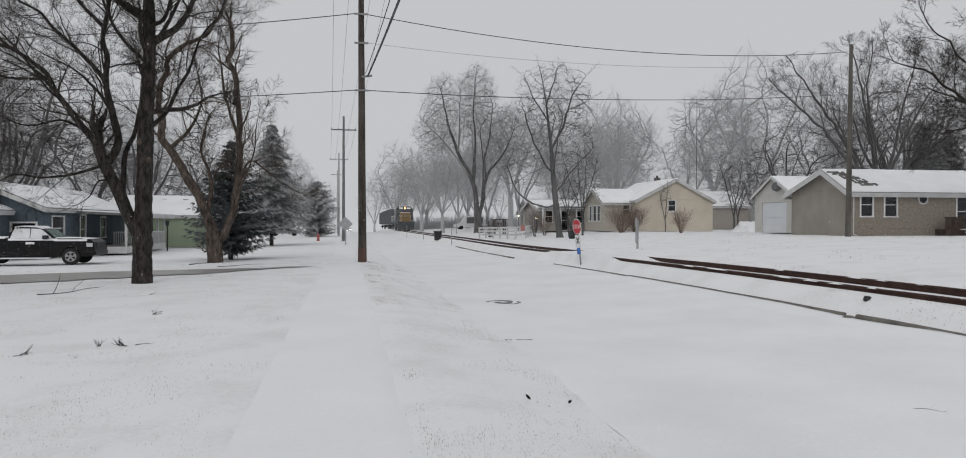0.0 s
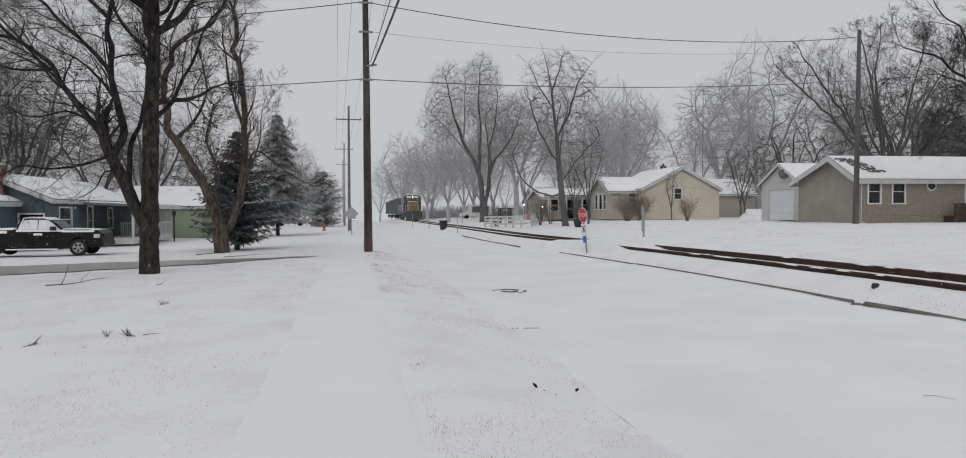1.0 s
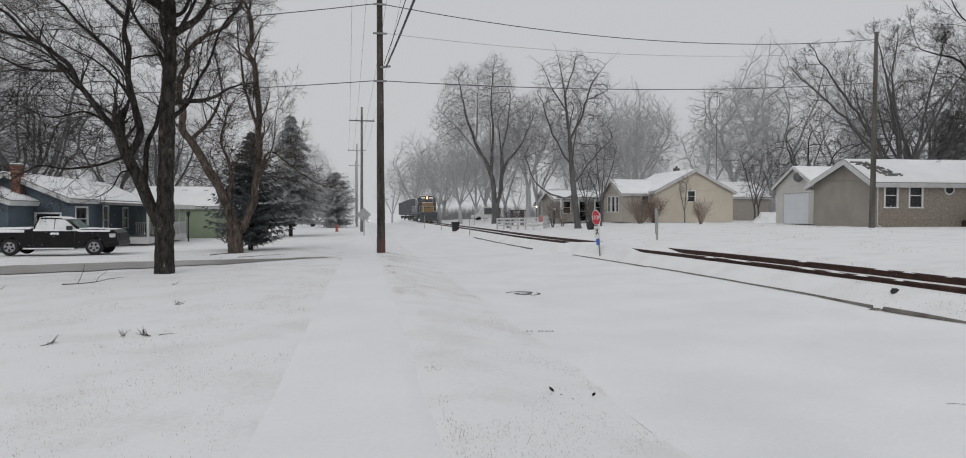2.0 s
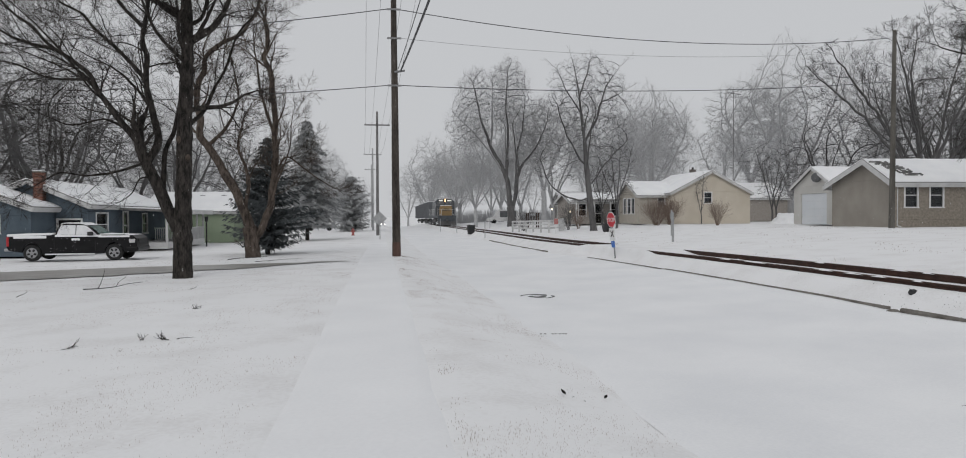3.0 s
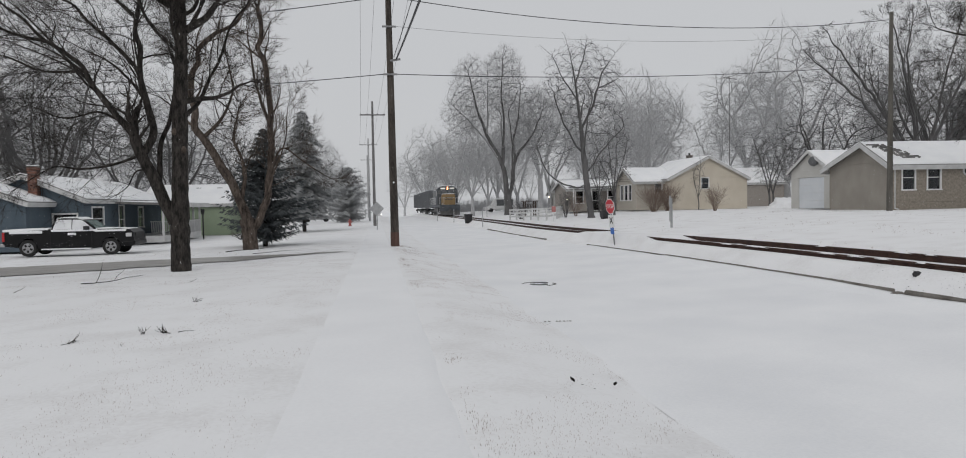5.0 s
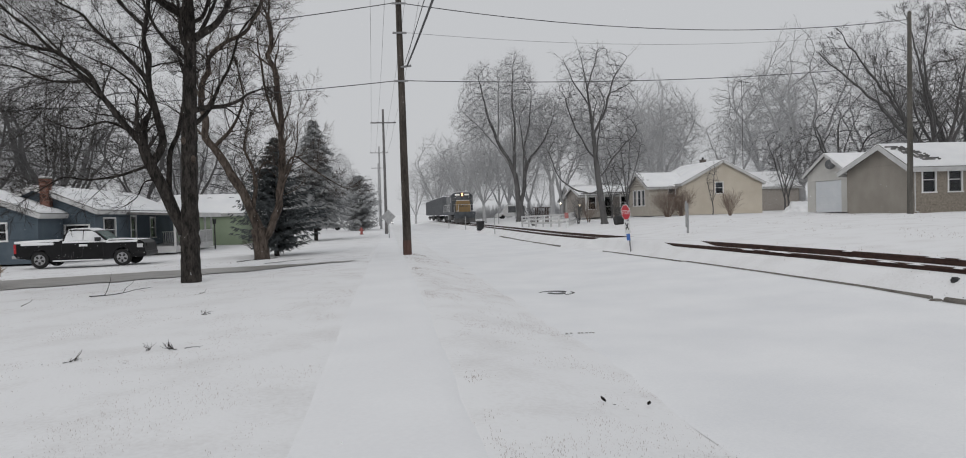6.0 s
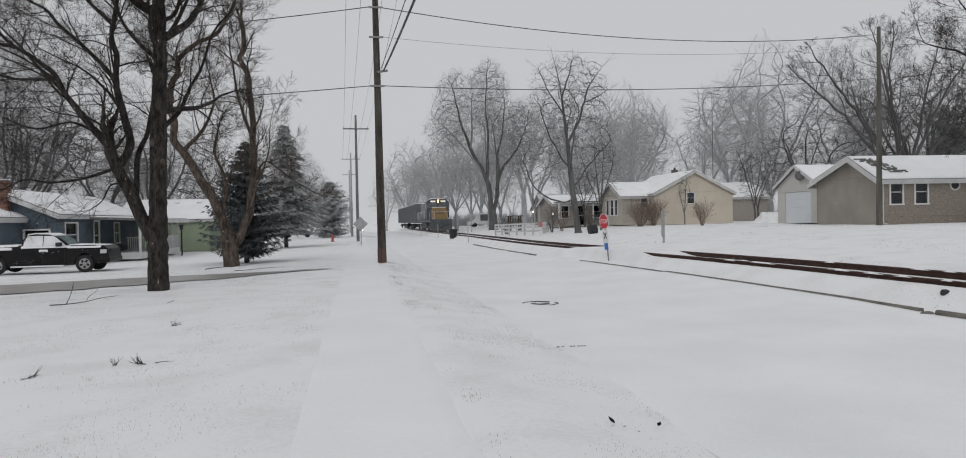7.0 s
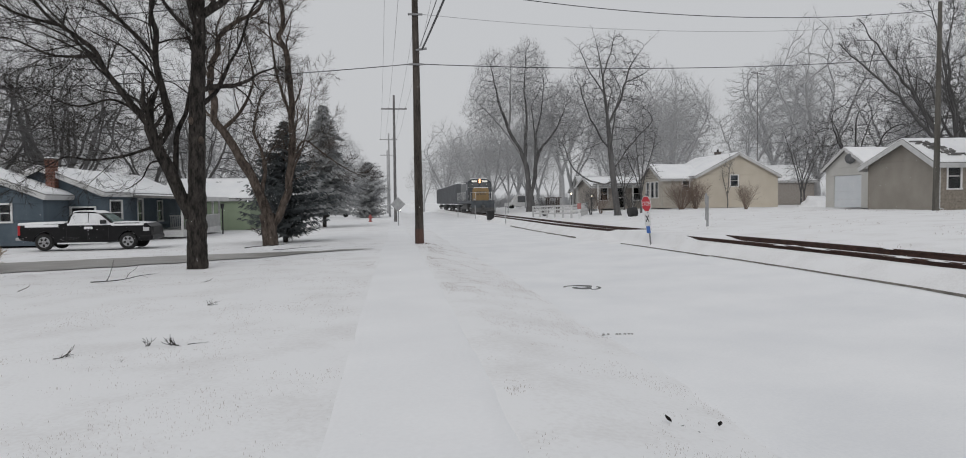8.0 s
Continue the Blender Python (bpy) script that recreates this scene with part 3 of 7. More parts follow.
def lap_wall(length, height, m, holes=(), gable=0.0, course=0.2, thick=0.14, peak=0.5):
    """A wall of lapped boards; gable: how far its peak stands over its height. It runs along x and faces -y."""
    bm = bmesh.new()
    marks = sorted({0.0, height, *(h[2] for h in holes), *(h[3] for h in holes), *np.arange(0, height + gable, course).tolist(), height + gable})
    for v0, v1 in zip(marks, marks[1:]):
        if v1 - v0 < 0.004:
            continue
        def ends(v):
            cut = max(0.0, (v - height) / gable) * length if gable else 0.0
            return cut * peak, length - cut * (1 - peak)
        mid = (v0 + v1) / 2
        for a, b in spans(*ends(mid), holes, mid):
            lo0, hi0 = ends(v0)
            lo1, hi1 = ends(v1)
            a0, b0 = (lo0 if a == ends(mid)[0] else a), (hi0 if b == ends(mid)[1] else b)
            a1, b1 = (lo1 if a == ends(mid)[0] else a), (hi1 if b == ends(mid)[1] else b)
            q = [bm.verts.new(p) for p in ((a0, -0.022, v0), (b0, -0.022, v0), (b1, -0.002, v1), (a1, -0.002, v1), (a0, thick, v0), (b0, thick, v0), (b1, thick, v1), (a1, thick, v1))]
            for c in ((0, 1, 2, 3), (5, 4, 7, 6), (1, 5, 6, 2), (4, 0, 3, 7), (3, 2, 6, 7), (0, 4, 5, 1)):
                bm.faces.new([q[k] for k in c])
    bmesh.ops.remove_doubles(bm, verts=bm.verts, dist=0.0005)
    bm.transform(m)
    return bm


def window(parent, m, u0, u1, v0, v1, bars=1, upright=0, frame_w=0.07, blind=False, trim=TRIM):
    """A framed window set in an opening of a wall that faces -y."""
    bm = bmesh.new()
    w = frame_w
    for b in ((u0 - w, u1 + w, -0.05, 0.06, v1 - 0.02, v1 + w), (u0 - w, u0 + 0.02, -0.05, 0.06, v0, v1), (u1 - 0.02, u1 + w, -0.05, 0.06, v0, v1)):
        box(bm, *b, m)
    win = part("window", bm, trim, parent, "white-framed window")
    part("sill", boxed(u0 - w - 0.02, u1 + w + 0.02, -0.09, 0.06, v0 - w, v0 + 0.015, m), trim, win)
    for k in range(bars):
        v = v0 + (v1 - v0) * (k + 1) / (bars + 1)
        part("bar", boxed(u0, u1, 0.0, 0.05, v - 0.022, v + 0.022, m), trim, win)
    for k in range(upright):
        u = u0 + (u1 - u0) * (k + 1) / (upright + 1)
        part("bar", boxed(u - 0.02, u + 0.02, 0.0, 0.05, v0, v1, m), trim, win)
    part("pane", boxed(u0 + 0.01, u1 - 0.01, 0.028, 0.036, v0 + 0.01, v1 - 0.01, m), DARK_PANE, win)
    # Added pale sheet behind the glass paints in the panes' bright reflection.
    if blind:
        part("blind", boxed(u0, u1, 0.10, 0.11, v0 + (v1 - v0) * 0.1, v1, m), PANE_REFLECTION, win)
    return win


def roof_side(length, run, rise, over, m, thick=0.1, snow=0.07):
    """One slope: the deck and the snow that lies on it. The eave lies along x at y = 0; it climbs towards +y."""
    slope = math.atan2(rise, run)
    far = run / math.cos(slope)
    tilt = m @ Matrix.Rotation(slope, 4, "X")
    deck = bmesh.new()
    box(deck, -over, length + over, -over, far, 0, thick, tilt)
    cover = bmesh.new()
    n = 14
    x0, x1 = -over + 0.02, length + over - 0.02
    rows = []
    for i in range(n + 1):
        y = -over + 0.03 + (far + over - 0.03) * i / n
        edge = 0.0 if i == 0 else 1.0
        rows.append([cover.verts.new(tilt @ Vector((x0 + (x1 - x0) * k / 24, y, thick + (snow * (0.75 + 0.5 * noise.noise((k * 0.7, i * 0.6, length)))) * edge))) for k in range(25)])
    for a, b in zip(rows, rows[1:]):
        for k in range(24):
            cover.faces.new((a[k], a[k + 1], b[k + 1], b[k]))
    rim = [*rows[0], *[r[-1] for r in rows[1:]], *rows[-1][-2::-1], *[r[0] for r in rows[-2:0:-1]]]
    foot = [cover.verts.new(v.co - (tilt.to_3x3() @ Vector((0, 0, 1))) * 0.06) for v in rim]
    for i in range(len(rim)):
        cover.faces.new((rim[i], rim[(i + 1) % len(rim)], foot[(i + 1) % len(rim)], foot[i]))
    return deck, cover


def gable_house(name, m, length, width, height, rise, wall_mat, label, over=0.35, holes_front=(), holes_gable=(), gable_mat=None, fascia=0.2, bars=1, course=0.2, peak=0.5, blind=False, uprights=0):
    """A house with its ridge along x: the front wall faces -y, one gable faces -x. Openings are u0, u1, v0, v1."""
    h = thing(name, m, label, "house")
    part("wall", lap_wall(length, height, Matrix(), holes_front, course=course), wall_mat, h)
    part("wall", lap_wall(length, height, pose(length, width, 0, 0, 0, 180), course=course), wall_mat, h)
    left, right = pose(0, width, 0, 0, 0, -90), pose(length, 0, 0, 0, 0, 90)
    part("gable_wall", lap_wall(width, height, left, holes_gable, gable=rise, course=course, peak=1 - peak), gable_mat or wall_mat, h)
    part("gable_wall", lap_wall(width, height, right, (), gable=rise, course=course, peak=peak), gable_mat or wall_mat, h)
    drop = -0.1
    for run, mm in ((width * peak, pose(0, 0, height + drop)), (width * (1 - peak), pose(length, width, height + drop, 0, 0, 180))):
        deck, cover = roof_side(length, run, rise, over, mm)
        roof = part("roof", deck, SHINGLE, h)
        part("roof_snow", cover, SNOW_ROOF, roof, "smooth snow on the roof", smooth=True)
        slope = math.atan2(rise, run)
        part("fascia", boxed(-over, length + over, -over - 0.03, -over - 0.002, -fascia + 0.06, 0.06, mm @ Matrix.Rotation(slope, 4, "X")), WHITE, roof)
        far = run / math.cos(slope)
        for x in (-over - 0.028, length + over + 0.003):
            part("rake_board", boxed(x, x + 0.025, -over, far, -fascia + 0.05, 0.06, mm @ Matrix.Rotation(slope, 4, "X")), WHITE, roof)
        part("soffit", boxed(-over, length + over, -over, 0.02, -0.03, -0.003, mm @ Matrix.Rotation(slope, 4, "X")), WHITE, roof)
    for hole in holes_front:
        window(h, Matrix(), *hole, bars=bars, upright=uprights, blind=blind)
    for hole in holes_gable:
        window(h, left, *hole, bars=bars, upright=uprights, blind=blind)
    # Added solid block behind the panes; its dark colour stands for indoor shade.
    part("room", boxed(0.4, length - 0.4, 0.5, width - 0.5, 0.05, height), INSIDE, h)
    for x in (-0.02, length - 0.08):
        for y in (-0.03, width - 0.07):
            part("corner_board", boxed(x, x + 0.1, y, y + 0.1, 0, height - 0.1), wall_mat, h)
    return h


def downspout(parent, x, y, top, foot=0.1):
    bm = bmesh.new()
    rod(bm, (x, y - 0.34, top), (x, y - 0.06, top - 0.32), 0.035, n=8)
    rod(bm, (x, y - 0.06, top - 0.3), (x, y - 0.06, foot), 0.035, n=8)
    rod(bm, (x, y - 0.06, foot + 0.03), (x, y - 0.4, foot - 0.03), 0.035, n=8)
    part("downspout", bm, WHITE, parent)


# tan ranch house on the rise beyond the track
TAN_POSE = pose(32.75, 39.4, 0.72, 0, 0, -4)
tan = gable_house("tan_house", TAN_POSE, 17.0, 6.9, 3.1, 1.42, TAN_BRICK, "tan lap-sided ranch house with a snowy gable roof", over=0.5, peak=0.38, gable_mat=TAN, course=0.13,
                  holes_front=((0.62, 1.45, 1.3, 2.8), (2.3, 3.15, 1.3, 2.8), (7.45, 8.6, 0.5, 2.8)), fascia=0.3)
downspout(tan, 0.1, 0, 2.95)
bm = bmesh.new()
loops = [[bm.verts.new((5.0 + r * math.cos(6.2832 * k / 28), y, 2.45 + r * math.sin(6.2832 * k / 28))) for k in range(28)] for r, y in ((0.36, -0.02), (0.36, -0.07), (0.27, -0.07), (0.27, -0.02))]
for a, b in zip(loops, loops[1:]):
    for k in range(28):
        bm.faces.new((a[k], a[(k + 1) % 28], b[(k + 1) % 28], b[k]))
porthole = part("round_window", bm, WHITE, tan, "round porthole window with a white rim")
part("pane", rodded((5.0, -0.045, 2.45), (5.0, -0.03, 2.45), 0.27, n=24), INSIDE, porthole)
bm = bmesh.new()
for k in range(3):
    box(bm, 6.9, 9.2, -0.4 * (3 - k) - 0.9, -0.9, 0.18 * k - 0.1, 0.18 * (k + 1) - 0.1)
box(bm, 5.9, 9.2, -0.92, -0.03, -0.2, 0.46)
stoop = part("stoop", bm, DARKWOOD, tan, "dark timber stoop with snowy steps")
for k in range(11):
    part("baluster", boxed(5.92 + k * 0.12, 6.0 + k * 0.12, -0.9, -0.86, 0.4, 1.25), DARKWOOD, stoop)
part("hand_rail", boxed(5.85, 7.3, -0.93, -0.83, 1.2, 1.28), DARKWOOD, stoop)
for k in range(3):
    part("snow_tread", boxed(6.92, 9.18, -0.4 * (3 - k) - 0.9, -0.4 * (2 - k) - 0.92, 0.18 * (k + 1) - 0.098, 0.18 * (k + 1) - 0.04), SNOW_ROOF, stoop)
# bare shingles where the wind took the snow off the front slope
slope_t = math.atan2(1.42, 6.9 * 0.38)
bare = pose(0, 0, 3.0) @ Matrix.Rotation(slope_t, 4, "X")
rnd = random.Random(5)
for i in range(13):
    for k in range(7):
        x, y = -0.46 + k * 0.175 + (i % 2) * 0.09 + (12 - i) * 0.105, 0.35 + i * 0.165
        if rnd.random() < 0.97 - 0.09 * abs(k - 3):
            part("shingle", boxed(x, x + 0.145, y, y + 0.06, 0.15, 0.235, bare), SHINGLE, tan)

# white-doored garage beside it
garage = thing("garage", pose(34.5, 53.1, 0.78, 0, 0, -90), "pale one-car garage with a closed white door", "garage")
W_G = 5.3
part("front_wall", lap_wall(W_G, 3.05, Matrix(), ((1.0, 4.3, 0.0, 2.45),), gable=1.5), GREY_SIDE, garage)
part("side_wall", lap_wall(6, 3.05, pose(0, 6, 0, 0, 0, -90)), GREY_SIDE, garage)
part("side_wall", lap_wall(6, 3.05, pose(W_G, 0, 0, 0, 0, 90)), GREY_SIDE, garage)
part("back_wall", lap_wall(W_G, 3.05, pose(W_G, 6, 0, 0, 0, 180), gable=1.5), GREY_SIDE, garage)
for k in range(4):
    part("door_panel", boxed(1.02, 4.28, 0.05, 0.09, 0.02 + 0.605 * k, 0.62 + 0.605 * k, bevel=0.004), DOOR_W, garage)
for mm in (pose(0, 6, 2.95, 0, 0, -90), pose(W_G, 0, 2.95, 0, 0, 90)):
    deck, cover = roof_side(6, W_G / 2, 1.5, 0.3, mm)
    roof = part("roof", deck, SHINGLE, garage)
    part("roof_snow", cover, SNOW_ROOF, roof, smooth=True)
    for x in (-0.326, 6.302):
        part("rake_board", boxed(x, x + 0.024, -0.3, 3.04, -0.1, 0.1, mm @ Matrix.Rotation(math.atan2(1.5, W_G / 2), 4, "X")), WHITE, roof)
DISH_GREY = mk("dark_dish_paint", (0.10, 0.103, 0.108), (0.15, 0.153, 0.158), 2, 0.6, 0.1)
dish = thing("satellite_dish", pose(34.2, 49.7, 4.45, 0, 0, -50) @ Matrix.Scale(0.62, 4), "grey satellite dish on the garage front", "satellite dish")
bm = bmesh.new()
bmesh.ops.create_uvsphere(bm, u_segments=20, v_segments=12, radius=0.62, matrix=Matrix.Diagonal((1, 0.35, 1, 1)))
part("reflector", bm, DISH_GREY, dish, smooth=True)
part("arm", rodded((0, 0.2, -0.5), (0, -0.45, -0.1), 0.02), STEEL, dish)
part("mount", rodded((0, 0.2, 0), (0, 0.15, -0.7), 0.03), STEEL, dish)

# cream house with a gable and a lower wing with a bay
cream = gable_house("cream_house", pose(36.3, 63.4, 0.72, 0, 0, 90), 9.0, 8.0, 3.1, 2.05, YELLOW, "cream-yellow house with a snowy roof and white trim", over=0.3,
                    holes_gable=((3.3, 4.05, 2.0, 3.02),), fascia=0.2, course=0.24, blind=True)
wing = gable_house("cream_house", pose(25.5, 64.6, 0.72, 0, 0, 0), 3.6, 5.6, 2.9, 1.35, YELLOW_STONE, "cream stone wing of the house with a bay front", over=0.35,
                   holes_front=((1.9, 2.6, 1.7, 2.55),), holes_gable=((1.2, 2.0, 1.0, 2.5), (2.4, 3.3, 1.0, 2.5), (3.6, 4.4, 1.0, 2.5)), fascia=0.2, blind=True)
GRIME_BRICK = mk("sooty_brick", (0.10, 0.085, 0.08), (0.17, 0.15, 0.14), 6, 0.9, 0.4, 40)
chim = thing("chimney", pose(32.7, 68.3, 5.55) @ Matrix.Scale(0.62, 4), "dark square chimney on the cream house", "chimney")
part("stack", boxed(-0.4, 0.4, -0.4, 0.4, -0.6, 1.05, bevel=0.02), GRIME_BRICK, chim)
part("cap", boxed(-0.46, 0.46, -0.46, 0.46, 1.05, 1.15, bevel=0.02), CONCRETE, chim)
part("flue", rodded((0, 0, 1.15), (0, 0, 1.5), 0.16), BLACK, chim)
far_brown = gable_house("brown_house", pose(38.5, 80, 0.75), 12, 8, 3.0, 1.9, STONE_TAN, "low brown house with a snowy roof behind the trees", over=0.3, holes_front=((2, 3, 1, 2.4),))
low_tan = gable_house("tan_house", pose(20.9, 72, 0.62), 5.4, 6.0, 2.5, 0.9, STONE_TAN, "low tan house with a porch front behind bare trees", over=0.4, holes_front=((0.7, 1.5, 0.9, 2.2), (2.5, 3.3, 0.1, 2.2), (4.2, 5.1, 0.9, 2.2)))
for k in (0.1, 2.0, 3.8, 5.5):
    part("porch_post", boxed(k - 0.06, k + 0.06, -1.3, -1.18, -0.3, 2.5), TRIM, low_tan)
part("porch_roof", boxed(-0.2, 5.8, -1.5, -0.36, 2.5, 2.6), SHINGLE, low_tan)
part("porch_snow", boxed(-0.18, 5.78, -1.48, -0.38, 2.602, 2.68, bevel=0.02), SNOW_ROOF, low_tan)
far_grey = gable_house("grey_house", pose(26.5, 96, 0.1), 14, 8, 2.9, 2.0, GREY_SIDE, "pale house half hidden behind bare trees", over=0.3, holes_front=((2, 3, 1, 2.4), (5, 6, 1, 2.4)))

# blue house beside the driveway, stepped in two gables
blue = gable_house("blue_house", pose(-16.9, 38, -0.42, 0, 0, 90), 2.7, 10.4, 2.64, 2.0, BLUE, "blue lap-sided house with a low snowy gable roof", over=0.3,
                   holes_gable=((7.85, 8.95, 1.2, 2.05),), fascia=0.24, course=0.21, uprights=1)
back_blue = gable_house("blue_house", pose(-15.3, 40.85, -0.42, 0, 0, 90), 14.0, 5.8, 2.82, 1.25, BLUE, "dark blue main body of the house behind its porch", over=0.35,
                        holes_gable=((4.3, 5.5, 0.9, 1.85),), fascia=0.22, course=0.21, holes_front=((1.2, 2.9, 0.9, 2.2), (5.4, 6.3, 0.6, 2.3), (9.0, 10.0, 0.9, 2.2)))
porch = thing("porch", pose(-15.25, 45, -0.42), "white front porch with posts and a railing", "porch")
part("floor_deck", boxed(0.05, 2.9, 0.2, 9.5, 0.0, 0.4), WHITE, porch)
bm = bmesh.new()
box(bm, 0.02, 3.3, -0.2, 9.9, 2.42, 2.55, pose(0, 0, 0, 0, 2.5, 0))
deck = part("roof", bm, SHINGLE, porch)
part("roof_snow", boxed(0.05, 3.28, -0.18, 9.88, 2.553, 2.63, pose(0, 0, 0, 0, 2.5, 0), bevel=0.03), SNOW_ROOF, deck)
part("fascia", boxed(3.302, 3.33, -0.2, 9.9, 2.3, 2.58, pose(0, 0, 0, 0, 2.5, 0)), WHITE, deck)
for k in range(6):
    part("post", boxed(2.78, 2.9, 0.25 + 1.8 * k, 0.37 + 1.8 * k, 0.4, 2.36), WHITE, porch)
part("hand_rail", boxed(2.8, 2.88, 3.9, 9.2, 1.2, 1.27), WHITE, porch)
part("hand_rail", boxed(1.0, 2.88, 3.9, 3.98, 1.2, 1.27), WHITE, porch)
for k in range(42):
    part("baluster", boxed(2.815, 2.865, 4.0 + k * 0.125, 4.05 + k * 0.125, 0.4, 1.2), WHITE, porch)
for k in range(14):
    part("baluster", boxed(1.05 + k * 0.13, 1.1 + k * 0.13, 3.915, 3.965, 0.4, 1.2), WHITE, porch)

chimney = thing("brick_chimney", pose(-17.6, 40.6, 2.05) @ Matrix.Diagonal((0.62, 0.62, 1, 1)), "red brick chimney with a stepped cap on the blue house", "chimney")
part("core", boxed(-0.31, 0.31, -0.31, 0.31, 0, 1.9), MORTAR, chimney)
brick_mesh = mesh_of("brick", boxed(-0.1, 0.1, -0.05, 0.05, -0.031, 0.031, bevel=0.006), BRICK)
for row in range(24):
    z, out = 0.12 + row * 0.077, 0.05 if row > 20 else 0.0
    for face in range(4):
        for k in range(3):
            u = -0.22 + k * 0.22 + (0.06 if row % 2 else -0.05)
            b = new("brick", brick_mesh)
            b.parent = chimney
            b.matrix_local = pose(0, 0, z, 0, 0, 90 * face) @ pose(u, -0.29 - out, 0)
part("cap", boxed(-0.42, 0.42, -0.42, 0.42, 1.93, 2.0, bevel=0.015), CONCRETE, chimney)
part("snow_cap", boxed(-0.4, 0.4, -0.4, 0.4, 2.002, 2.05, bevel=0.02), SNOW_ROOF, chimney)

green = gable_house("green_garage", pose(-17.5, 58, -0.5), 6.55, 6.5, 2.62, 1.5, GREEN, "pale green garage with a snow-covered roof", over=0.3, fascia=0.2)
for k in (3.4, 5.1):
    part("roof_vent", boxed(k, k + 0.45, 2.45, 2.75, 3.55, 3.85, bevel=0.03), BLACK, green)

# ---- poles and wires ----
def utility_pole(x, y, height, r, arms=(), mat=POLE, foot=True, lean=0.0, label=""):
    p = thing("utility_pole", pose(x, y, gz(x, y), 0, lean, 0), label or "weathered wooden utility pole standing in the snow", "utility pole", "utility poles")
    bm = bmesh.new()
    n = 14
    rings = []
    for i in range(n + 1):
        z = -0.3 + (height + 0.3) * i / n
        rr = r * (1 - 0.38 * i / n)
        rings.append([bm.verts.new((rr * math.cos(a) * (1 + 0.03 * math.sin(3 * a + i)), rr * math.sin(a), z)) for a in [2 * math.pi * k / 14 for k in range(14)]])
    for a, b in zip(rings, rings[1:]):
        for k in range(14):
            bm.faces.new((a[k], a[(k + 1) % 14], b[(k + 1) % 14], b[k]))
    bm.faces.new(rings[-1])
    part("shaft", bm, mat, p, smooth=True)
    if foot:
        part("stained_foot", rodded((0, 0, -0.05), (0, 0, 0.62), r * 1.045, r * 1.02, n=14), POLE_RED, p, "reddish stained foot")
    for z, w in arms:
        arm = part("crossarm", boxed(-w / 2, w / 2, -0.2, -0.1, z - 0.06, z + 0.06, bevel=0.01), mat, p)
        for u in (-0.46, -0.2, 0.2, 0.46):
            part("insulator", rodded((w * u, -0.15, z + 0.06), (w * u, -0.15, z + 0.2), 0.035, 0.02, n=8), STEEL, arm)
    return p


def cable(name, a, b, sag, r, mat, label, n=24):
    bm_v, bm_f = [], []
    a, b = Vector(a), Vector(b)
    pts = [a.lerp(b, i / n) - Vector((0, 0, sag * 4 * (i / n) * (1 - i / n))) for i in range(n + 1)]
    tube(bm_v, bm_f, pts, [r] * (n + 1), 6)
    return tagged(from_lists(name, bm_v, bm_f, mat), label, "cable", "overhead wires")


main_pole = utility_pole(1.38, 30.5, 12.6, 0.185, ((12.3, 2.6),), lean=-0.35)
for z in (10.75, 9.5, 7.45):
    part("clamp", boxed(-0.3, 0.3, -0.2, -0.14, z - 0.04, z + 0.04, bevel=0.01), STEEL, main_pole)
part("bracket", rodded((0, -0.1, 8.05), (0.45, -0.1, 8.12), 0.05, n=8), STEEL, main_pole)
# The three far poles carry haze painted into their colour.
utility_pole(0.42, 70.4, 12.35, 0.16, ((11.0, 2.5),), POLE_FAR, False)
utility_pole(-0.35, 100, 11.6, 0.16, ((10.7, 2.5),), FAR_HAZE, False)
utility_pole(-0.9, 132, 11.6, 0.16, ((10.7, 2.5),), FAR_HAZE, False)
utility_pole(29.85, 36.06, 11.35, 0.17, (), mk("grey_pole", (0.07, 0.066, 0.058), (0.16, 0.15, 0.135), 3, 0.9, 0.6, 40, stretch=(1, 1, 0.12)), False, 0.5, "bare grey wooden utility pole beside the tan house")
cable("cable", (1.3, 30.4, 10.6), (29.9, 36.06, 11.7), 0.86, 0.018, WIRE, "black twisted service cable sagging over the street")
cable("cable", (1.2, 30.4, 10.6), (-24, 25, 6.6), 0.45, 0.018, WIRE, "black twisted service cable sagging over the lawns")
cable("cable", (1.3, 30.4, 7.28), (29.9, 36.06, 9.2), 0.39, 0.017, WIRE, "black telephone cable sagging over the street")
cable("cable", (1.2, 30.4, 7.28), (-24, 25, 5.0), 0.35, 0.017, WIRE, "black telephone cable running between the trees")
cable("cable", (1.3, 30.4, 9.35), (29.9, 36.06, 11.1), 0.66, 0.008, WIRE_THIN, "thin grey wire over the street")
cable("cable", (1.6, 30.4, 7.9), (3.3, -12, 8.2), 0.55, 0.035, WIRE, "thick bundled cable running along the street")
cable("cable", (1.5, 30.4, 8.0), (2.9, -12, 8.5), 0.5, 0.014, WIRE, "thin black cable running along the street")
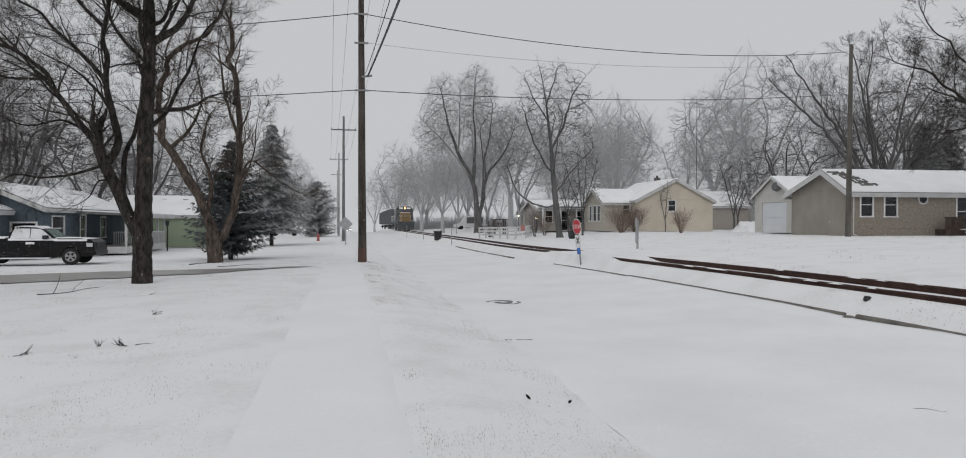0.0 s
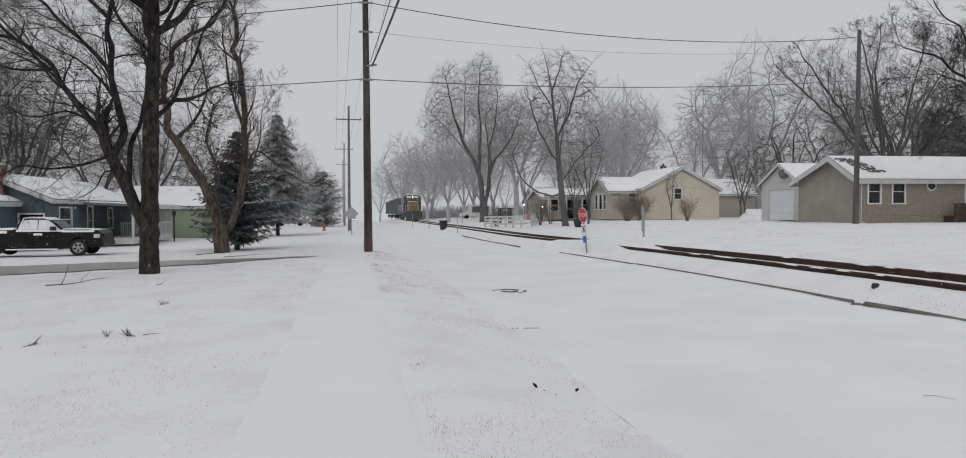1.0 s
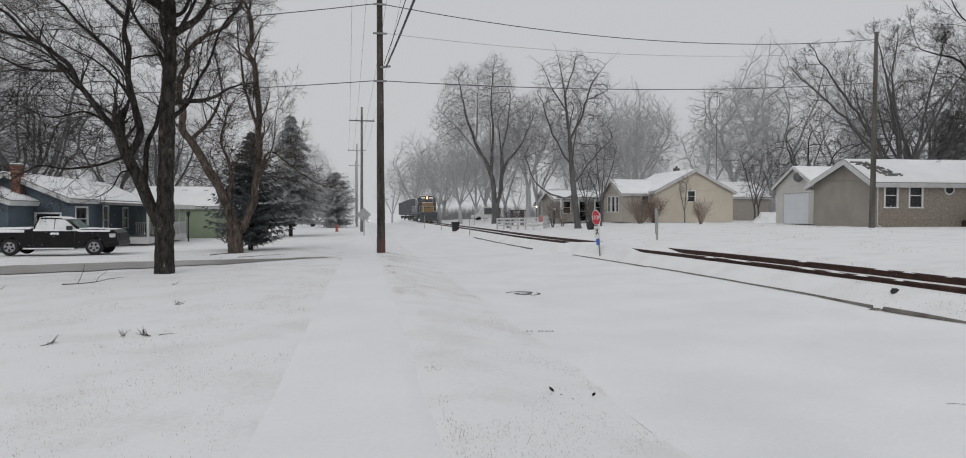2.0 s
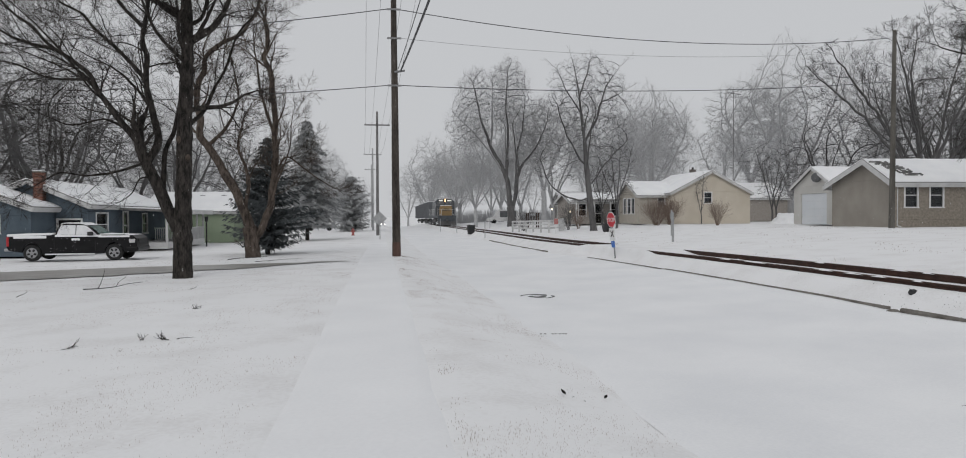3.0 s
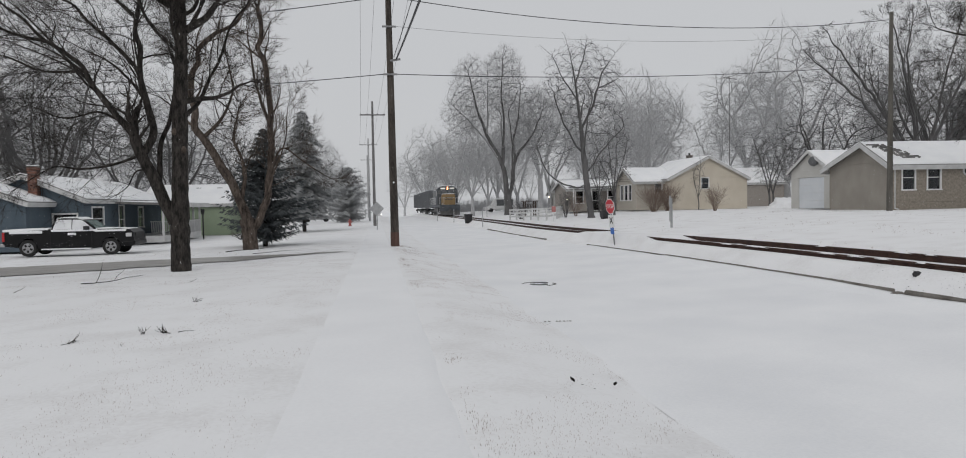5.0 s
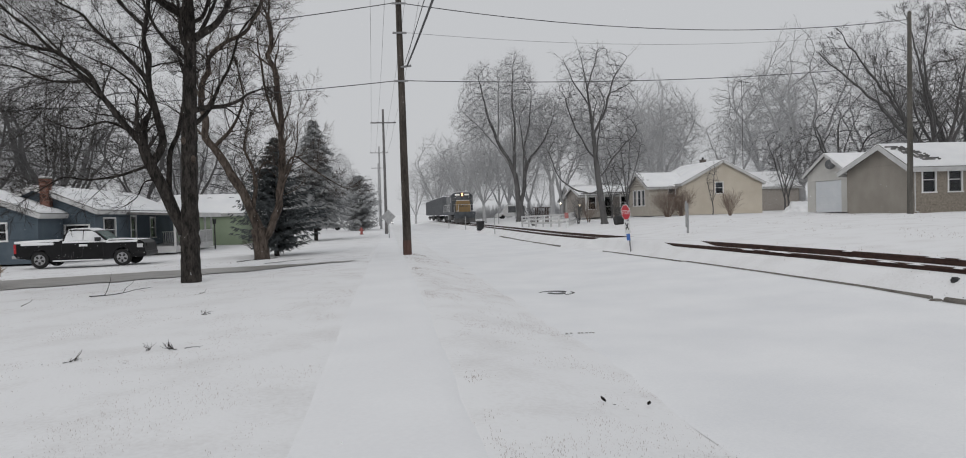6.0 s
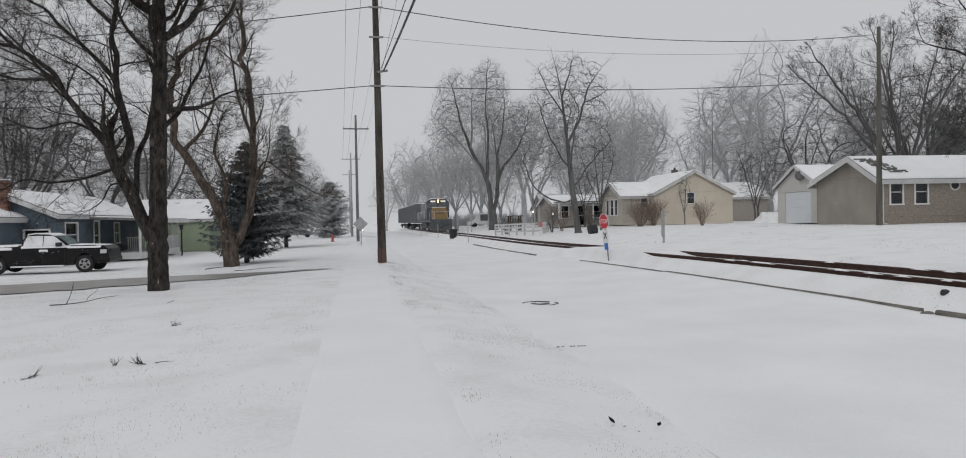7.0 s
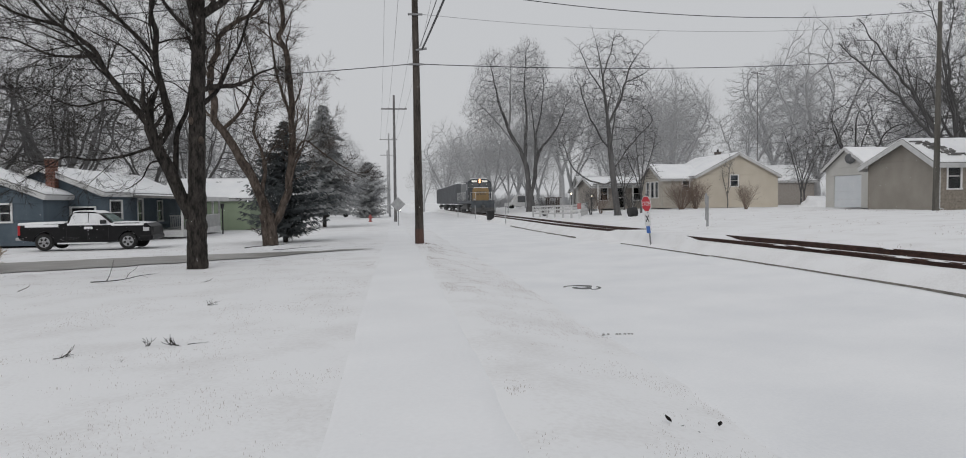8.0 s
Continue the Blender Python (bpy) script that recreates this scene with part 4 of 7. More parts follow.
for u0, u1 in ((-1.15, -1.2), (-0.5, -0.5), (0.5, 0.5), (1.15, 1.2)):
    cable("wire", (1.36 + u1, 30.35, 12.5), (0.42 + u0, 70.25, 10.85), 0.5, 0.009, WIRE_THIN, "thin grey power line between the poles")
    cable("wire", (1.36 + u1, 30.35, 12.5), (2.8 + u1, -12, 12.9), 0.6, 0.009, WIRE_THIN, "thin grey power line between the poles")
    cable("wire", (0.42 + u0, 70.25, 10.85), (-0.35 + u0, 99.85, 10.4), 0.5, 0.01, WIRE_THIN, "thin grey power line between the poles")


# ---- the big twin-trunked maple on the lawn ----
def maple():
    t = Tree(11, (8, 7, 6, 5, 3), 46, 0.5, 0.02, 0.30, 0.0046)
    t.wobble = 0.03
    t.limb([(0, 0, -0.25), (0.0, 0, 1.2), (0.06, 0, 3.1), (0.1, 0.03, 4.5), (0.17, 0.05, 6.0), (0.2, 0, 7.4), (0.12, 0, 8.6), (0.3, 0.1, 10.4)], 0.285, 0.10, 0, 9, 5.0, 0.42)
    t.limb([(-0.12, -0.02, 1.35), (-0.62, -0.1, 2.5), (-0.98, -0.15, 3.4), (-1.06, -0.2, 3.75)], 0.165, 0.145, 1, 2, 3.0, 0.7)
    t.limb([(-1.06, -0.2, 3.75), (-1.3, -0.35, 4.1), (-1.72, -0.55, 4.75), (-2.05, -0.65, 5.4), (-2.5, -0.8, 5.8), (-2.95, -0.9, 6.15), (-3.5, -1.0, 6.8), (-4.4, -1.1, 7.6)], 0.105, 0.022, 1, 12, 4.4, 0.2)
    t.limb([(-0.85, -0.12, 3.3), (-0.62, 0.05, 3.9), (-0.8, 0.1, 4.7), (-0.93, 0.12, 5.5), (-1.03, 0.15, 6.4), (-0.98, 0.1, 7.2), (-0.9, 0.1, 8.4), (-1.2, 0.2, 9.6)], 0.125, 0.035, 1, 11, 4.4, 0.25)
    t.limb([(-0.55, 0.1, 2.4), (-0.5, 0.35, 3.6), (-0.25, 0.7, 4.8), (-0.2, 1.1, 6.2), (-0.5, 1.6, 7.8)], 0.085, 0.025, 1, 9, 4.0, 0.3)
    t.limb([(-0.93, 0.12, 5.5), (-1.37, -0.1, 6.1), (-1.85, -0.4, 6.55), (-2.25, -0.6, 7.1), (-2.85, -0.8, 7.5), (-3.6, -1.0, 8.4)], 0.07, 0.018, 1, 11, 3.6, 0.2)
    t.limb([(0.16, 0, 7.2), (-0.55, -0.3, 7.65), (-1.0, -0.5, 8.15), (-1.3, -0.7, 8.9), (-2.2, -0.9, 9.8)], 0.105, 0.03, 1, 11, 3.8, 0.25)
    t.limb([(0.2, 0, 6.6), (0.85, -0.15, 6.95), (1.15, -0.3, 7.3), (1.4, -0.35, 7.8), (1.65, -0.4, 8.4), (1.8, -0.3, 9.4)], 0.115, 0.035, 1, 10, 3.6, 0.3)
    t.limb([(0.2, 0, 7.1), (0.5, 0.35, 7.4), (0.68, 0.5, 8.2), (0.8, 0.7, 9.4)], 0.07, 0.025, 1, 8, 3.4, 0.3)
    t.limb([(0.1, 0, 4.2), (0.5, 0.6, 4.8), (0.9, 1.1, 5.8), (1.3, 1.6, 7.2), (1.9, 2.0, 8.6)], 0.075, 0.02, 1, 9, 3.6, 0.3)
    t.limb([(-0.95, -0.15, 3.2), (-1.4, -0.7, 2.95), (-2.1, -1.0, 2.75), (-2.7, -1.2, 2.85), (-3.2, -1.4, 2.5)], 0.045, 0.012, 1, 10, 2.6, 0.2)
    t.limb([(-0.75, -0.1, 2.8), (-0.95, -0.5, 2.75), (-1.1, -0.7, 2.35), (-1.35, -0.9, 2.1)], 0.03, 0.010, 2, 5, 1.5, 0.3)
    t.limb([(-1.3, -0.35, 4.1), (-2.0, -0.1, 4.4), (-2.9, 0.2, 4.3), (-3.8, 0.4, 4.6)], 0.045, 0.010, 1, 11, 2.8, 0.2)
    t.limb([(-2.05, -0.65, 5.4), (-2.8, -1.2, 5.3), (-3.7, -1.6, 5.6), (-4.6, -1.9, 5.5)], 0.045, 0.010, 1, 11, 2.8, 0.2)
    t.limb([(-1.72, -0.55, 4.75), (-2.6, 0.2, 5.5), (-3.6, 0.7, 6.6), (-4.8, 1.0, 7.8)], 0.06, 0.015, 1, 12, 3.8, 0.15)
    t.limb([(-1.0, 0.1, 7.0), (-1.9, 0.6, 7.9), (-2.7, 0.9, 8.8), (-3.4, 1.0, 10.0)], 0.06, 0.018, 1, 11, 3.6, 0.2)
    t.limb([(-2.9, -0.9, 6.1), (-3.7, -1.4, 6.3), (-4.6, -1.8, 6.9), (-5.6, -2.0, 7.2)], 0.045, 0.012, 1, 12, 3.4, 0.15)
    t.limb([(-0.8, 0.1, 4.7), (-1.5, 0.9, 5.5), (-2.4, 1.6, 6.2), (-3.6, 2.2, 6.8)], 0.055, 0.014, 1, 12, 3.6, 0.15)
    t.limb([(0.17, 0.05, 6.0), (-0.4, -0.6, 6.7), (-0.7, -1.2, 7.6), (-0.9, -1.6, 8.8)], 0.06, 0.018, 1, 11, 3.4, 0.2)
    tree = t.build("maple_tree", pose(-4.84, 20.2, gz(-4.84, 20.2)), BARK, BARK, "large bare maple with dark bark forking over the lawn")
    for x, y, z, r in ((0.22, -0.2, 3.35, 0.085), (-0.02, -0.22, 3.85, 0.085)):
        bm = bmesh.new()
        for size, out in ((1.0, 0.0), (0.55, -0.03)):
            bmesh.ops.create_uvsphere(bm, u_segments=14, v_segments=8, radius=r * size, matrix=pose(x, y + out, z) @ Matrix.Diagonal((0.8, 0.5, 1.25, 1)))
        part("knot", bm, BARK_TAN, tree, "healed branch scar", smooth=True)
    return tree


maple()


def leaning_maple():
    t = Tree(23, (8, 7, 6, 5, 3), 42, 0.5, 0.07, 0.28, 0.0062)
    t.wobble = 0.025
    t.limb([(0, 0, -0.25), (-0.03, 0, 0.7), (-0.12, 0, 1.4)], 0.36, 0.32, 0, 0, 1.0, 0.9)
    t.limb([(-0.12, 0, 1.4), (-0.55, 0.1, 2.7), (-1.3, 0.15, 4.0), (-1.95, 0.2, 5.2), (-2.42, 0.2, 6.4), (-2.5, 0.15, 7.7), (-2.1, 0.1, 8.7), (-1.45, 0, 9.7), (-0.5, 0, 10.3), (0.3, -0.1, 11.2), (0.65, 0, 12.6)], 0.24, 0.05, 1, 14, 4.6, 0.3)
    t.limb([(0.05, 0, 0.9), (0.4, 0.05, 1.3), (0.75, 0.1, 2.5), (1.0, 0.1, 4.0), (1.07, 0.05, 6.0), (0.95, 0, 7.7), (0.72, 0, 9.1), (0.84, 0, 10.1), (0.64, 0, 11.0)], 0.20, 0.09, 1, 14, 3.8, 0.3)
    t.limb([(1.02, 0.1, 5.6), (0.6, 0.2, 6.9), (0.3, 0.2, 8.6), (0.1, 0.2, 10.0)], 0.09, 0.03, 1, 9, 3.2, 0.2)
    t.limb([(-1.95, 0.2, 5.2), (-1.2, 0.5, 6.1), (-0.7, 0.6, 7.3), (-0.9, 0.7, 8.8)], 0.10, 0.03, 1, 10, 3.6, 0.2)
    t.limb([(-0.35, 0.05, 2.2), (-0.25, 0.5, 3.6), (-0.7, 0.7, 5.2), (-0.4, 0.8, 6.8)], 0.12, 0.03, 1, 10, 3.6, 0.2)
    t.limb([(-2.5, 0.15, 7.4), (-2.9, -0.2, 8.6), (-3.0, -0.3, 10.2)], 0.07, 0.02, 1, 8, 3.2, 0.2)
    t.limb([(0.9, 0.1, 3.4), (1.5, -0.2, 4.6), (2.2, -0.3, 4.3), (3.1, -0.5, 3.6), (3.8, -0.6, 3.2)], 0.06, 0.018, 1, 8, 2.2, 0.3)
    t.limb([(0.6, 0.1, 2.0), (1.2, -0.2, 3.4), (1.7, -0.3, 5.0), (1.9, -0.3, 6.6)], 0.07, 0.015, 1, 12, 3.4, 0.2)
    return t.build("maple_tree", pose(-5.2, 33.25, gz(-5.2, 33.25)), BARK_TAN, BARK_TAN, "bare leaning maple with two tan trunks beside the spruce")


leaning_maple()


# ---- conifers ----
def spruce(name, x, y, height, radius, mat, seed, bare, label, dens=1.0, taper=0.8, coarse=1.0, droop=0.3, ragged=0.25):
    """Whorled boughs, each a drooping spine with flat sprays of needles along it."""
    rng = random.Random(seed)
    top = thing(name, pose(x, y, gz(x, y)), label, "tree")
    part("trunk", rodded((0, 0, -0.1), (0, 0, height * 0.97), 0.06 + height * 0.011, 0.01, n=10), BARK, top)
    v, f = [], []

    def spray(p, d, length, w):
        up = Vector((rng.uniform(-0.5, 0.5), rng.uniform(-0.5, 0.5), 1)).normalized()
        side = d.cross(up).normalized() * w
        j = len(v)
        mid, tip = p + d * (length * 0.45), p + d * length + Vector((0, 0, -0.12 * length))
        v.extend((tuple(p), tuple(mid + side), tuple(tip), tuple(mid - side), tuple(mid + up * w * 0.6)))
        f.extend(((j, j + 1, j + 4), (j + 1, j + 2, j + 4), (j + 2, j + 3, j + 4), (j + 3, j, j + 4)))

    n = int(26 * dens * height)
    for k in range(n):
        u = (k + rng.random()) / n
        z = bare + (height - bare) * u
        a = rng.uniform(0, 6.283)
        lump = 1 + ragged * 2 * noise.noise((math.cos(a) * 1.4 + seed, math.sin(a) * 1.4, z * 0.55))
        reach = (radius * (1 - u) ** taper * min(1.0, 0.55 + 2.2 * u) * lump + 0.12) * rng.choice((1.0, 0.92, 0.75, 0.5)) * rng.uniform(0.9, 1.08)
        out = Vector((math.cos(a), math.sin(a), 0))
        side = Vector((-math.sin(a), math.cos(a), 0))
        m = max(3, int(reach * 6 / coarse))
        for i in range(m):
            s = (i + rng.random()) / m
            p = Vector((0, 0, z)) + out * (reach * s) + Vector((0, 0, reach * (0.12 * s - droop * s * s + 0.12 * s ** 4)))
            ln = (0.22 + 0.30 * (1 - s) * min(1.0, reach)) * coarse
            for sgn in (-1, 1):
                d = (out * rng.uniform(0.4, 0.9) + side * sgn * rng.uniform(0.5, 1.0) + Vector((0, 0, rng.uniform(-0.45, 0.05)))).normalized()
                spray(p, d, ln * rng.uniform(0.7, 1.3), 0.045 * coarse)
            spray(p, (out + Vector((rng.uniform(-0.3, 0.3), rng.uniform(-0.3, 0.3), rng.uniform(-0.9, 0.1)))).normalized(), ln * rng.uniform(0.7, 1.2), 0.05 * coarse)
    from_lists("crown", v, f, mat, top, smooth=False)
    return top


spruce("spruce_tree", -5.0, 36.4, 5.9, 3.4, NEEDLE, 3, 0.3, "dense dark blue-green spruce with boughs down to the snow", 2.0, 0.9, 1.0, 0.12)
# From here on the needle colours hold painted haze.
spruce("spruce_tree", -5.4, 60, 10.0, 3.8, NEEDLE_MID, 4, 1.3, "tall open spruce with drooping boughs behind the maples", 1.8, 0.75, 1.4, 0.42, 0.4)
spruce("arborvitae", -3.2, 96, 7.4, 4.0, NEEDLE_PALE, 5, 0.1, "rounded evergreen with haze painted into its needles", 2.2, 0.5, 1.6, 0.1, 0.25)
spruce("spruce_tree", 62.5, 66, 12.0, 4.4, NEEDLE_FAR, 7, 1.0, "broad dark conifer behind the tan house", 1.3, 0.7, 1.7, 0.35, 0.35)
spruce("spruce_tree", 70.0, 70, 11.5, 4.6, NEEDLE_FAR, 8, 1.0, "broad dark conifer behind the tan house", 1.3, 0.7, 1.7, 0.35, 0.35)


# ---- trees beyond the track ----
# Elm, ash and oak wear bark greyed to paint in haze.
def elm():
    t = Grown(31, 0.50, 0.010, 0.24, 0.14, 0.16)
    t.limb([(0, 0, -0.3), (-0.05, 0, 1.2), (-0.2, 0, 2.6)], r=(0.50, 0.44))
    t.limb([(-0.2, 0, 2.4), (-0.8, 0.1, 6.4), (-2.6, 0.3, 10.0), (-3.9, 0.4, 13.8), (-4.8, 0.4, 18.0)], 0.12, (0.34, 0.04))
    t.limb([(-0.7, 0, 6.0), (-0.55, -0.2, 9.4), (-0.5, -0.3, 12.2), (-0.8, -0.3, 15.2), (-0.5, -0.4, 19.6)], 0.12, (0.2, 0.03))
    t.limb([(-0.05, 0, 1.8), (0.5, 0.1, 4.0), (1.1, 0.2, 7.2), (3.2, 0.3, 10.0), (4.6, 0.4, 13.2)], 0.12, (0.27, 0.04))
    t.limb([(0.9, 0.2, 6.4), (0.9, 0.6, 9.4), (1.6, 0.9, 12.6), (1.9, 0.9, 16.4)], 0.12, (0.17, 0.03))
    t.limb([(-1.2, 0.2, 7.0), (-3.2, -0.6, 9.6), (-5.4, -1.0, 12.0), (-7.6, -1.2, 14.0)], 0.12, (0.15, 0.02))
    t.limb([(-2.6, 0.3, 10.0), (-2.6, -0.8, 13.0), (-2.6, -1.2, 17.6)], 0.12, (0.14, 0.02))
    t.limb([(-0.4, 0.1, 3.6), (-0.4, 1.8, 7.0), (-0.2, 3.0, 12.0)], 0.12, (0.16, 0.03))
    t.limb([(0.3, 0, 3.4), (0.2, -2.0, 7.0), (-0.4, -3.0, 12.5)], 0.12, (0.16, 0.03))
    t.fill([(-4.4, 0, 14.6, 2.8, 2.8, 5.0), (-0.4, 0, 15.6, 2.8, 3.0, 5.4), (3.6, 0.2, 11.6, 2.6, 2.8, 4.4), (-6.0, -0.4, 12.2, 2.4, 2.2, 2.6), (0.6, 0, 9.0, 2.4, 2.4, 2.4)], 5600, 0.36, 2.6, 0.0, 1.6)
    return t.build("elm_tree", place(17.0, 86), BARK_HAZE, BARK_HAZE_MID, "tall bare vase-shaped tree beyond the track", twigs=2, twig_len=0.8, twig_r=0.7, lift=0.6)


def ash():
    t = Grown(34, 0.25, 0.0085, 0.2, 0.05, 0.24)
    t.limb([(0, 0, -0.3), (-0.18, 0, 1.3), (-0.36, 0, 2.6), (-0.64, 0, 5.3), (-0.83, 0, 7.5), (-1.1, 0.1, 10.0), (-1.35, 0, 11.7), (-1.75, 0, 13.6), (-2.1, 0, 14.8)])
    t.limb([(-0.8, 0, 7.2), (0.0, -0.2, 8.8), (0.4, -0.3, 10.4), (1.2, -0.4, 12.1), (2.1, -0.4, 13.4), (2.8, -0.4, 14.1)], 0.15)
    t.limb([(0.4, -0.3, 10.4), (1.9, -0.1, 11.1), (3.4, 0, 12.0)], 0.15)
    t.limb([(-1.0, 0.1, 9.5), (-2.2, 0.2, 11.3), (-3.0, 0.2, 13.0), (-3.9, 0.2, 13.9)], 0.15)
    t.limb([(-1.2, 0, 11.0), (-0.5, 0.3, 13.0), (-0.1, 0.3, 14.6)], 0.12)
    t.limb([(-0.6, 0, 5.2), (-1.8, 0.3, 7.0), (-2.6, 0.4, 9.0), (-3.0, 0.4, 10.4)], 0.18)
    t.limb([(-0.35, 0, 2.8), (-1.3, -0.4, 2.5), (-2.6, -0.6, 2.8), (-3.9, -0.8, 3.9), (-4.7, -0.8, 5.8)], 0.18)
    t.limb([(-0.45, 0, 3.6), (0.9, 0.3, 5.3), (2.3, 0.4, 6.8), (3.0, 0.4, 7.6)], 0.18)
    t.limb([(-0.7, 0, 6.0), (-0.4, 1.4, 8.0), (0.2, 2.2, 10.2)], 0.18)
    t.limb([(-0.6, 0, 5.0), (-0.9, -1.5, 7.0), (-0.6, -2.4, 9.5)], 0.18)
    t.fill([(-0.6, 0, 11.0, 3.4, 2.8, 3.6), (-3.2, -0.2, 5.6, 2.0, 1.4, 2.2), (1.7, 0.3, 7.6, 1.9, 1.6, 2.2), (-0.6, 0, 7.6, 2.2, 2.4, 2.2)], 2700, 0.32, 2.2, 0.1, 1.1)
    return t.build("ash_tree", place(18.0, 55), BARK_HAZE, BARK_HAZE, "bare tree with an open crown beside the cream house", twigs=1, twig_len=0.5, twig_r=0.65, lift=0.3)


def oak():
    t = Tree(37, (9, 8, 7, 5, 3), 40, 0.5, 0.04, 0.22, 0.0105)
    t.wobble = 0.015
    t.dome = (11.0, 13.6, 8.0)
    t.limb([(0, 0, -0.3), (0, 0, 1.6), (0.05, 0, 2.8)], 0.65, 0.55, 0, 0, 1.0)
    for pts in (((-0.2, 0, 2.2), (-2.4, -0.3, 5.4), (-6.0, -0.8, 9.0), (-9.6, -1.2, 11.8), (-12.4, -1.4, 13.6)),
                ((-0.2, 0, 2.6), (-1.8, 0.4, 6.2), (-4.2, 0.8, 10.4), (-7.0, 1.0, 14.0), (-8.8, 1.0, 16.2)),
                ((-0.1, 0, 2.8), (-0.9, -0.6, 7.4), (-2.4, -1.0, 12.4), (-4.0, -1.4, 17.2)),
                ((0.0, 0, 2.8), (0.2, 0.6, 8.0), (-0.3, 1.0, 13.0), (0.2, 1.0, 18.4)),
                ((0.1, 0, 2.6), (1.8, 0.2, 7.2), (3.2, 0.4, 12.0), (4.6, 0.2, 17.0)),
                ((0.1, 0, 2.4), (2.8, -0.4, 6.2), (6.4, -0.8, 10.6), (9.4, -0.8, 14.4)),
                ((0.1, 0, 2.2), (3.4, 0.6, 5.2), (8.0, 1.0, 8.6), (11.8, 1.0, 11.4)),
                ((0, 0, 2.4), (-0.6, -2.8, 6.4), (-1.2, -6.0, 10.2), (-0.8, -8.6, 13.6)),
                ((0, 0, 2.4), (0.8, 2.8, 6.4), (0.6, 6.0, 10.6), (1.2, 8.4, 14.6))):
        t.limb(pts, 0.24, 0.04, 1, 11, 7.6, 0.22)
    return t.build("oak_tree", place(51.2, 59), BARK_HAZE, BARK_HAZE, "great spreading bare oak behind the tan house")


def crowned(seed, height, width, girth, fork, limbs, count, thin=0.016, rise=0.14, low=0.2, crook=0.2, step=0.36, kill=0.5, bend=0.0):
    """A bare tree whose limbs part at the fork and fill a rounded, uneven crown."""
    t = Grown(seed, girth, thin, step, rise, crook)
    rng = random.Random(seed)
    h0 = height * fork
    t.limb([(0, 0, -0.3), (0.06, 0, h0 * 0.5), (0.0, 0.05, h0)])
    for k in range(limbs):
        a = 6.283 * k / limbs + rng.uniform(-0.4, 0.4)
        out, top = width * 0.5 * rng.uniform(0.35, 0.85), height * rng.uniform(0.55, 0.85)
        c, q = math.cos(a) * out, math.sin(a) * out
        t.limb([(0, 0, h0 * rng.uniform(0.7, 1.0)), (c * (0.3 + bend), q * (0.3 + bend), h0 + (top - h0) * 0.3), (c * (0.65 + bend), q * (0.65 + bend), h0 + (top - h0) * 0.62), (c, q, top)], width * 0.022)
    mid = height * (1 + low) / 2
    blobs = [(0, 0, mid, width * 0.42, width * 0.42, height * (1 - low) * 0.5)]
    for k in range(5):
        a, u = rng.uniform(0, 6.283), rng.uniform(0.25, 0.4)
        blobs.append((math.cos(a) * width * u, math.sin(a) * width * u, mid + height * rng.uniform(-0.16, 0.16), width * 0.22, width * 0.22, height * 0.18))
    t.fill(blobs, int(count * 1.5), kill, 3.2, 0.1, width * 0.16)
    return t


elm()
ash()
oak()
TWIGGY = dict(twigs=1, twig_len=1.0, twig_r=0.7, lift=0.45)
# Grove trees and their copies are coloured pale to paint in haze.
grove = [crowned(41, 15.0, 12.5, 0.30, 0.2, 6, 1300).build("backdrop_tree", place(13.9, 97, 40, 0, 0.9), FAR_HAZE, FAR_HAZE, "bare round-headed tree in painted haze grey", "distant bare trees", **TWIGGY),
         crowned(43, 15.0, 9.5, 0.26, 0.14, 5, 1050, rise=0.22).build("backdrop_tree", place(26.0, 101, 0, 0, 1.3), FAR_HAZE, FAR_HAZE, "tall bare tree in painted haze grey", "distant bare trees", **TWIGGY),
         crowned(45, 15.0, 11.0, 0.32, 0.3, 4, 420, crook=0.6, low=0.4, thin=0.022).build("backdrop_tree", place(44.0, 108, 0, 0, 1.25), FAR_HAZE, FAR_HAZE, "gnarled open tree in painted haze grey", "distant bare trees", twigs=2, twig_len=0.8, twig_r=0.5, lift=0.3)]
# Backyard bark is greyed too, with haze put into the colour.
yard = [crowned(47, 14.0, 13.0, 0.34, 0.16, 7, 1300, rise=0.05, bend=0.12, thin=0.012).build("backyard_tree", place(-22.6, 54, 20), BARK_HAZE, BARK_HAZE, "bare spreading tree behind the blue house", "backyard trees", twigs=1, twig_len=0.8, twig_r=0.65, lift=0.1),
        crowned(49, 13.0, 11.0, 0.28, 0.22, 5, 1100, rise=0.02, crook=0.4, thin=0.012).build("backyard_tree", place(-27.5, 53, 70), BARK_HAZE, BARK_HAZE, "bare spreading tree behind the blue house", "backyard trees", twigs=1, twig_len=0.8, twig_r=0.65, lift=0.1)]
rnd = random.Random(8)
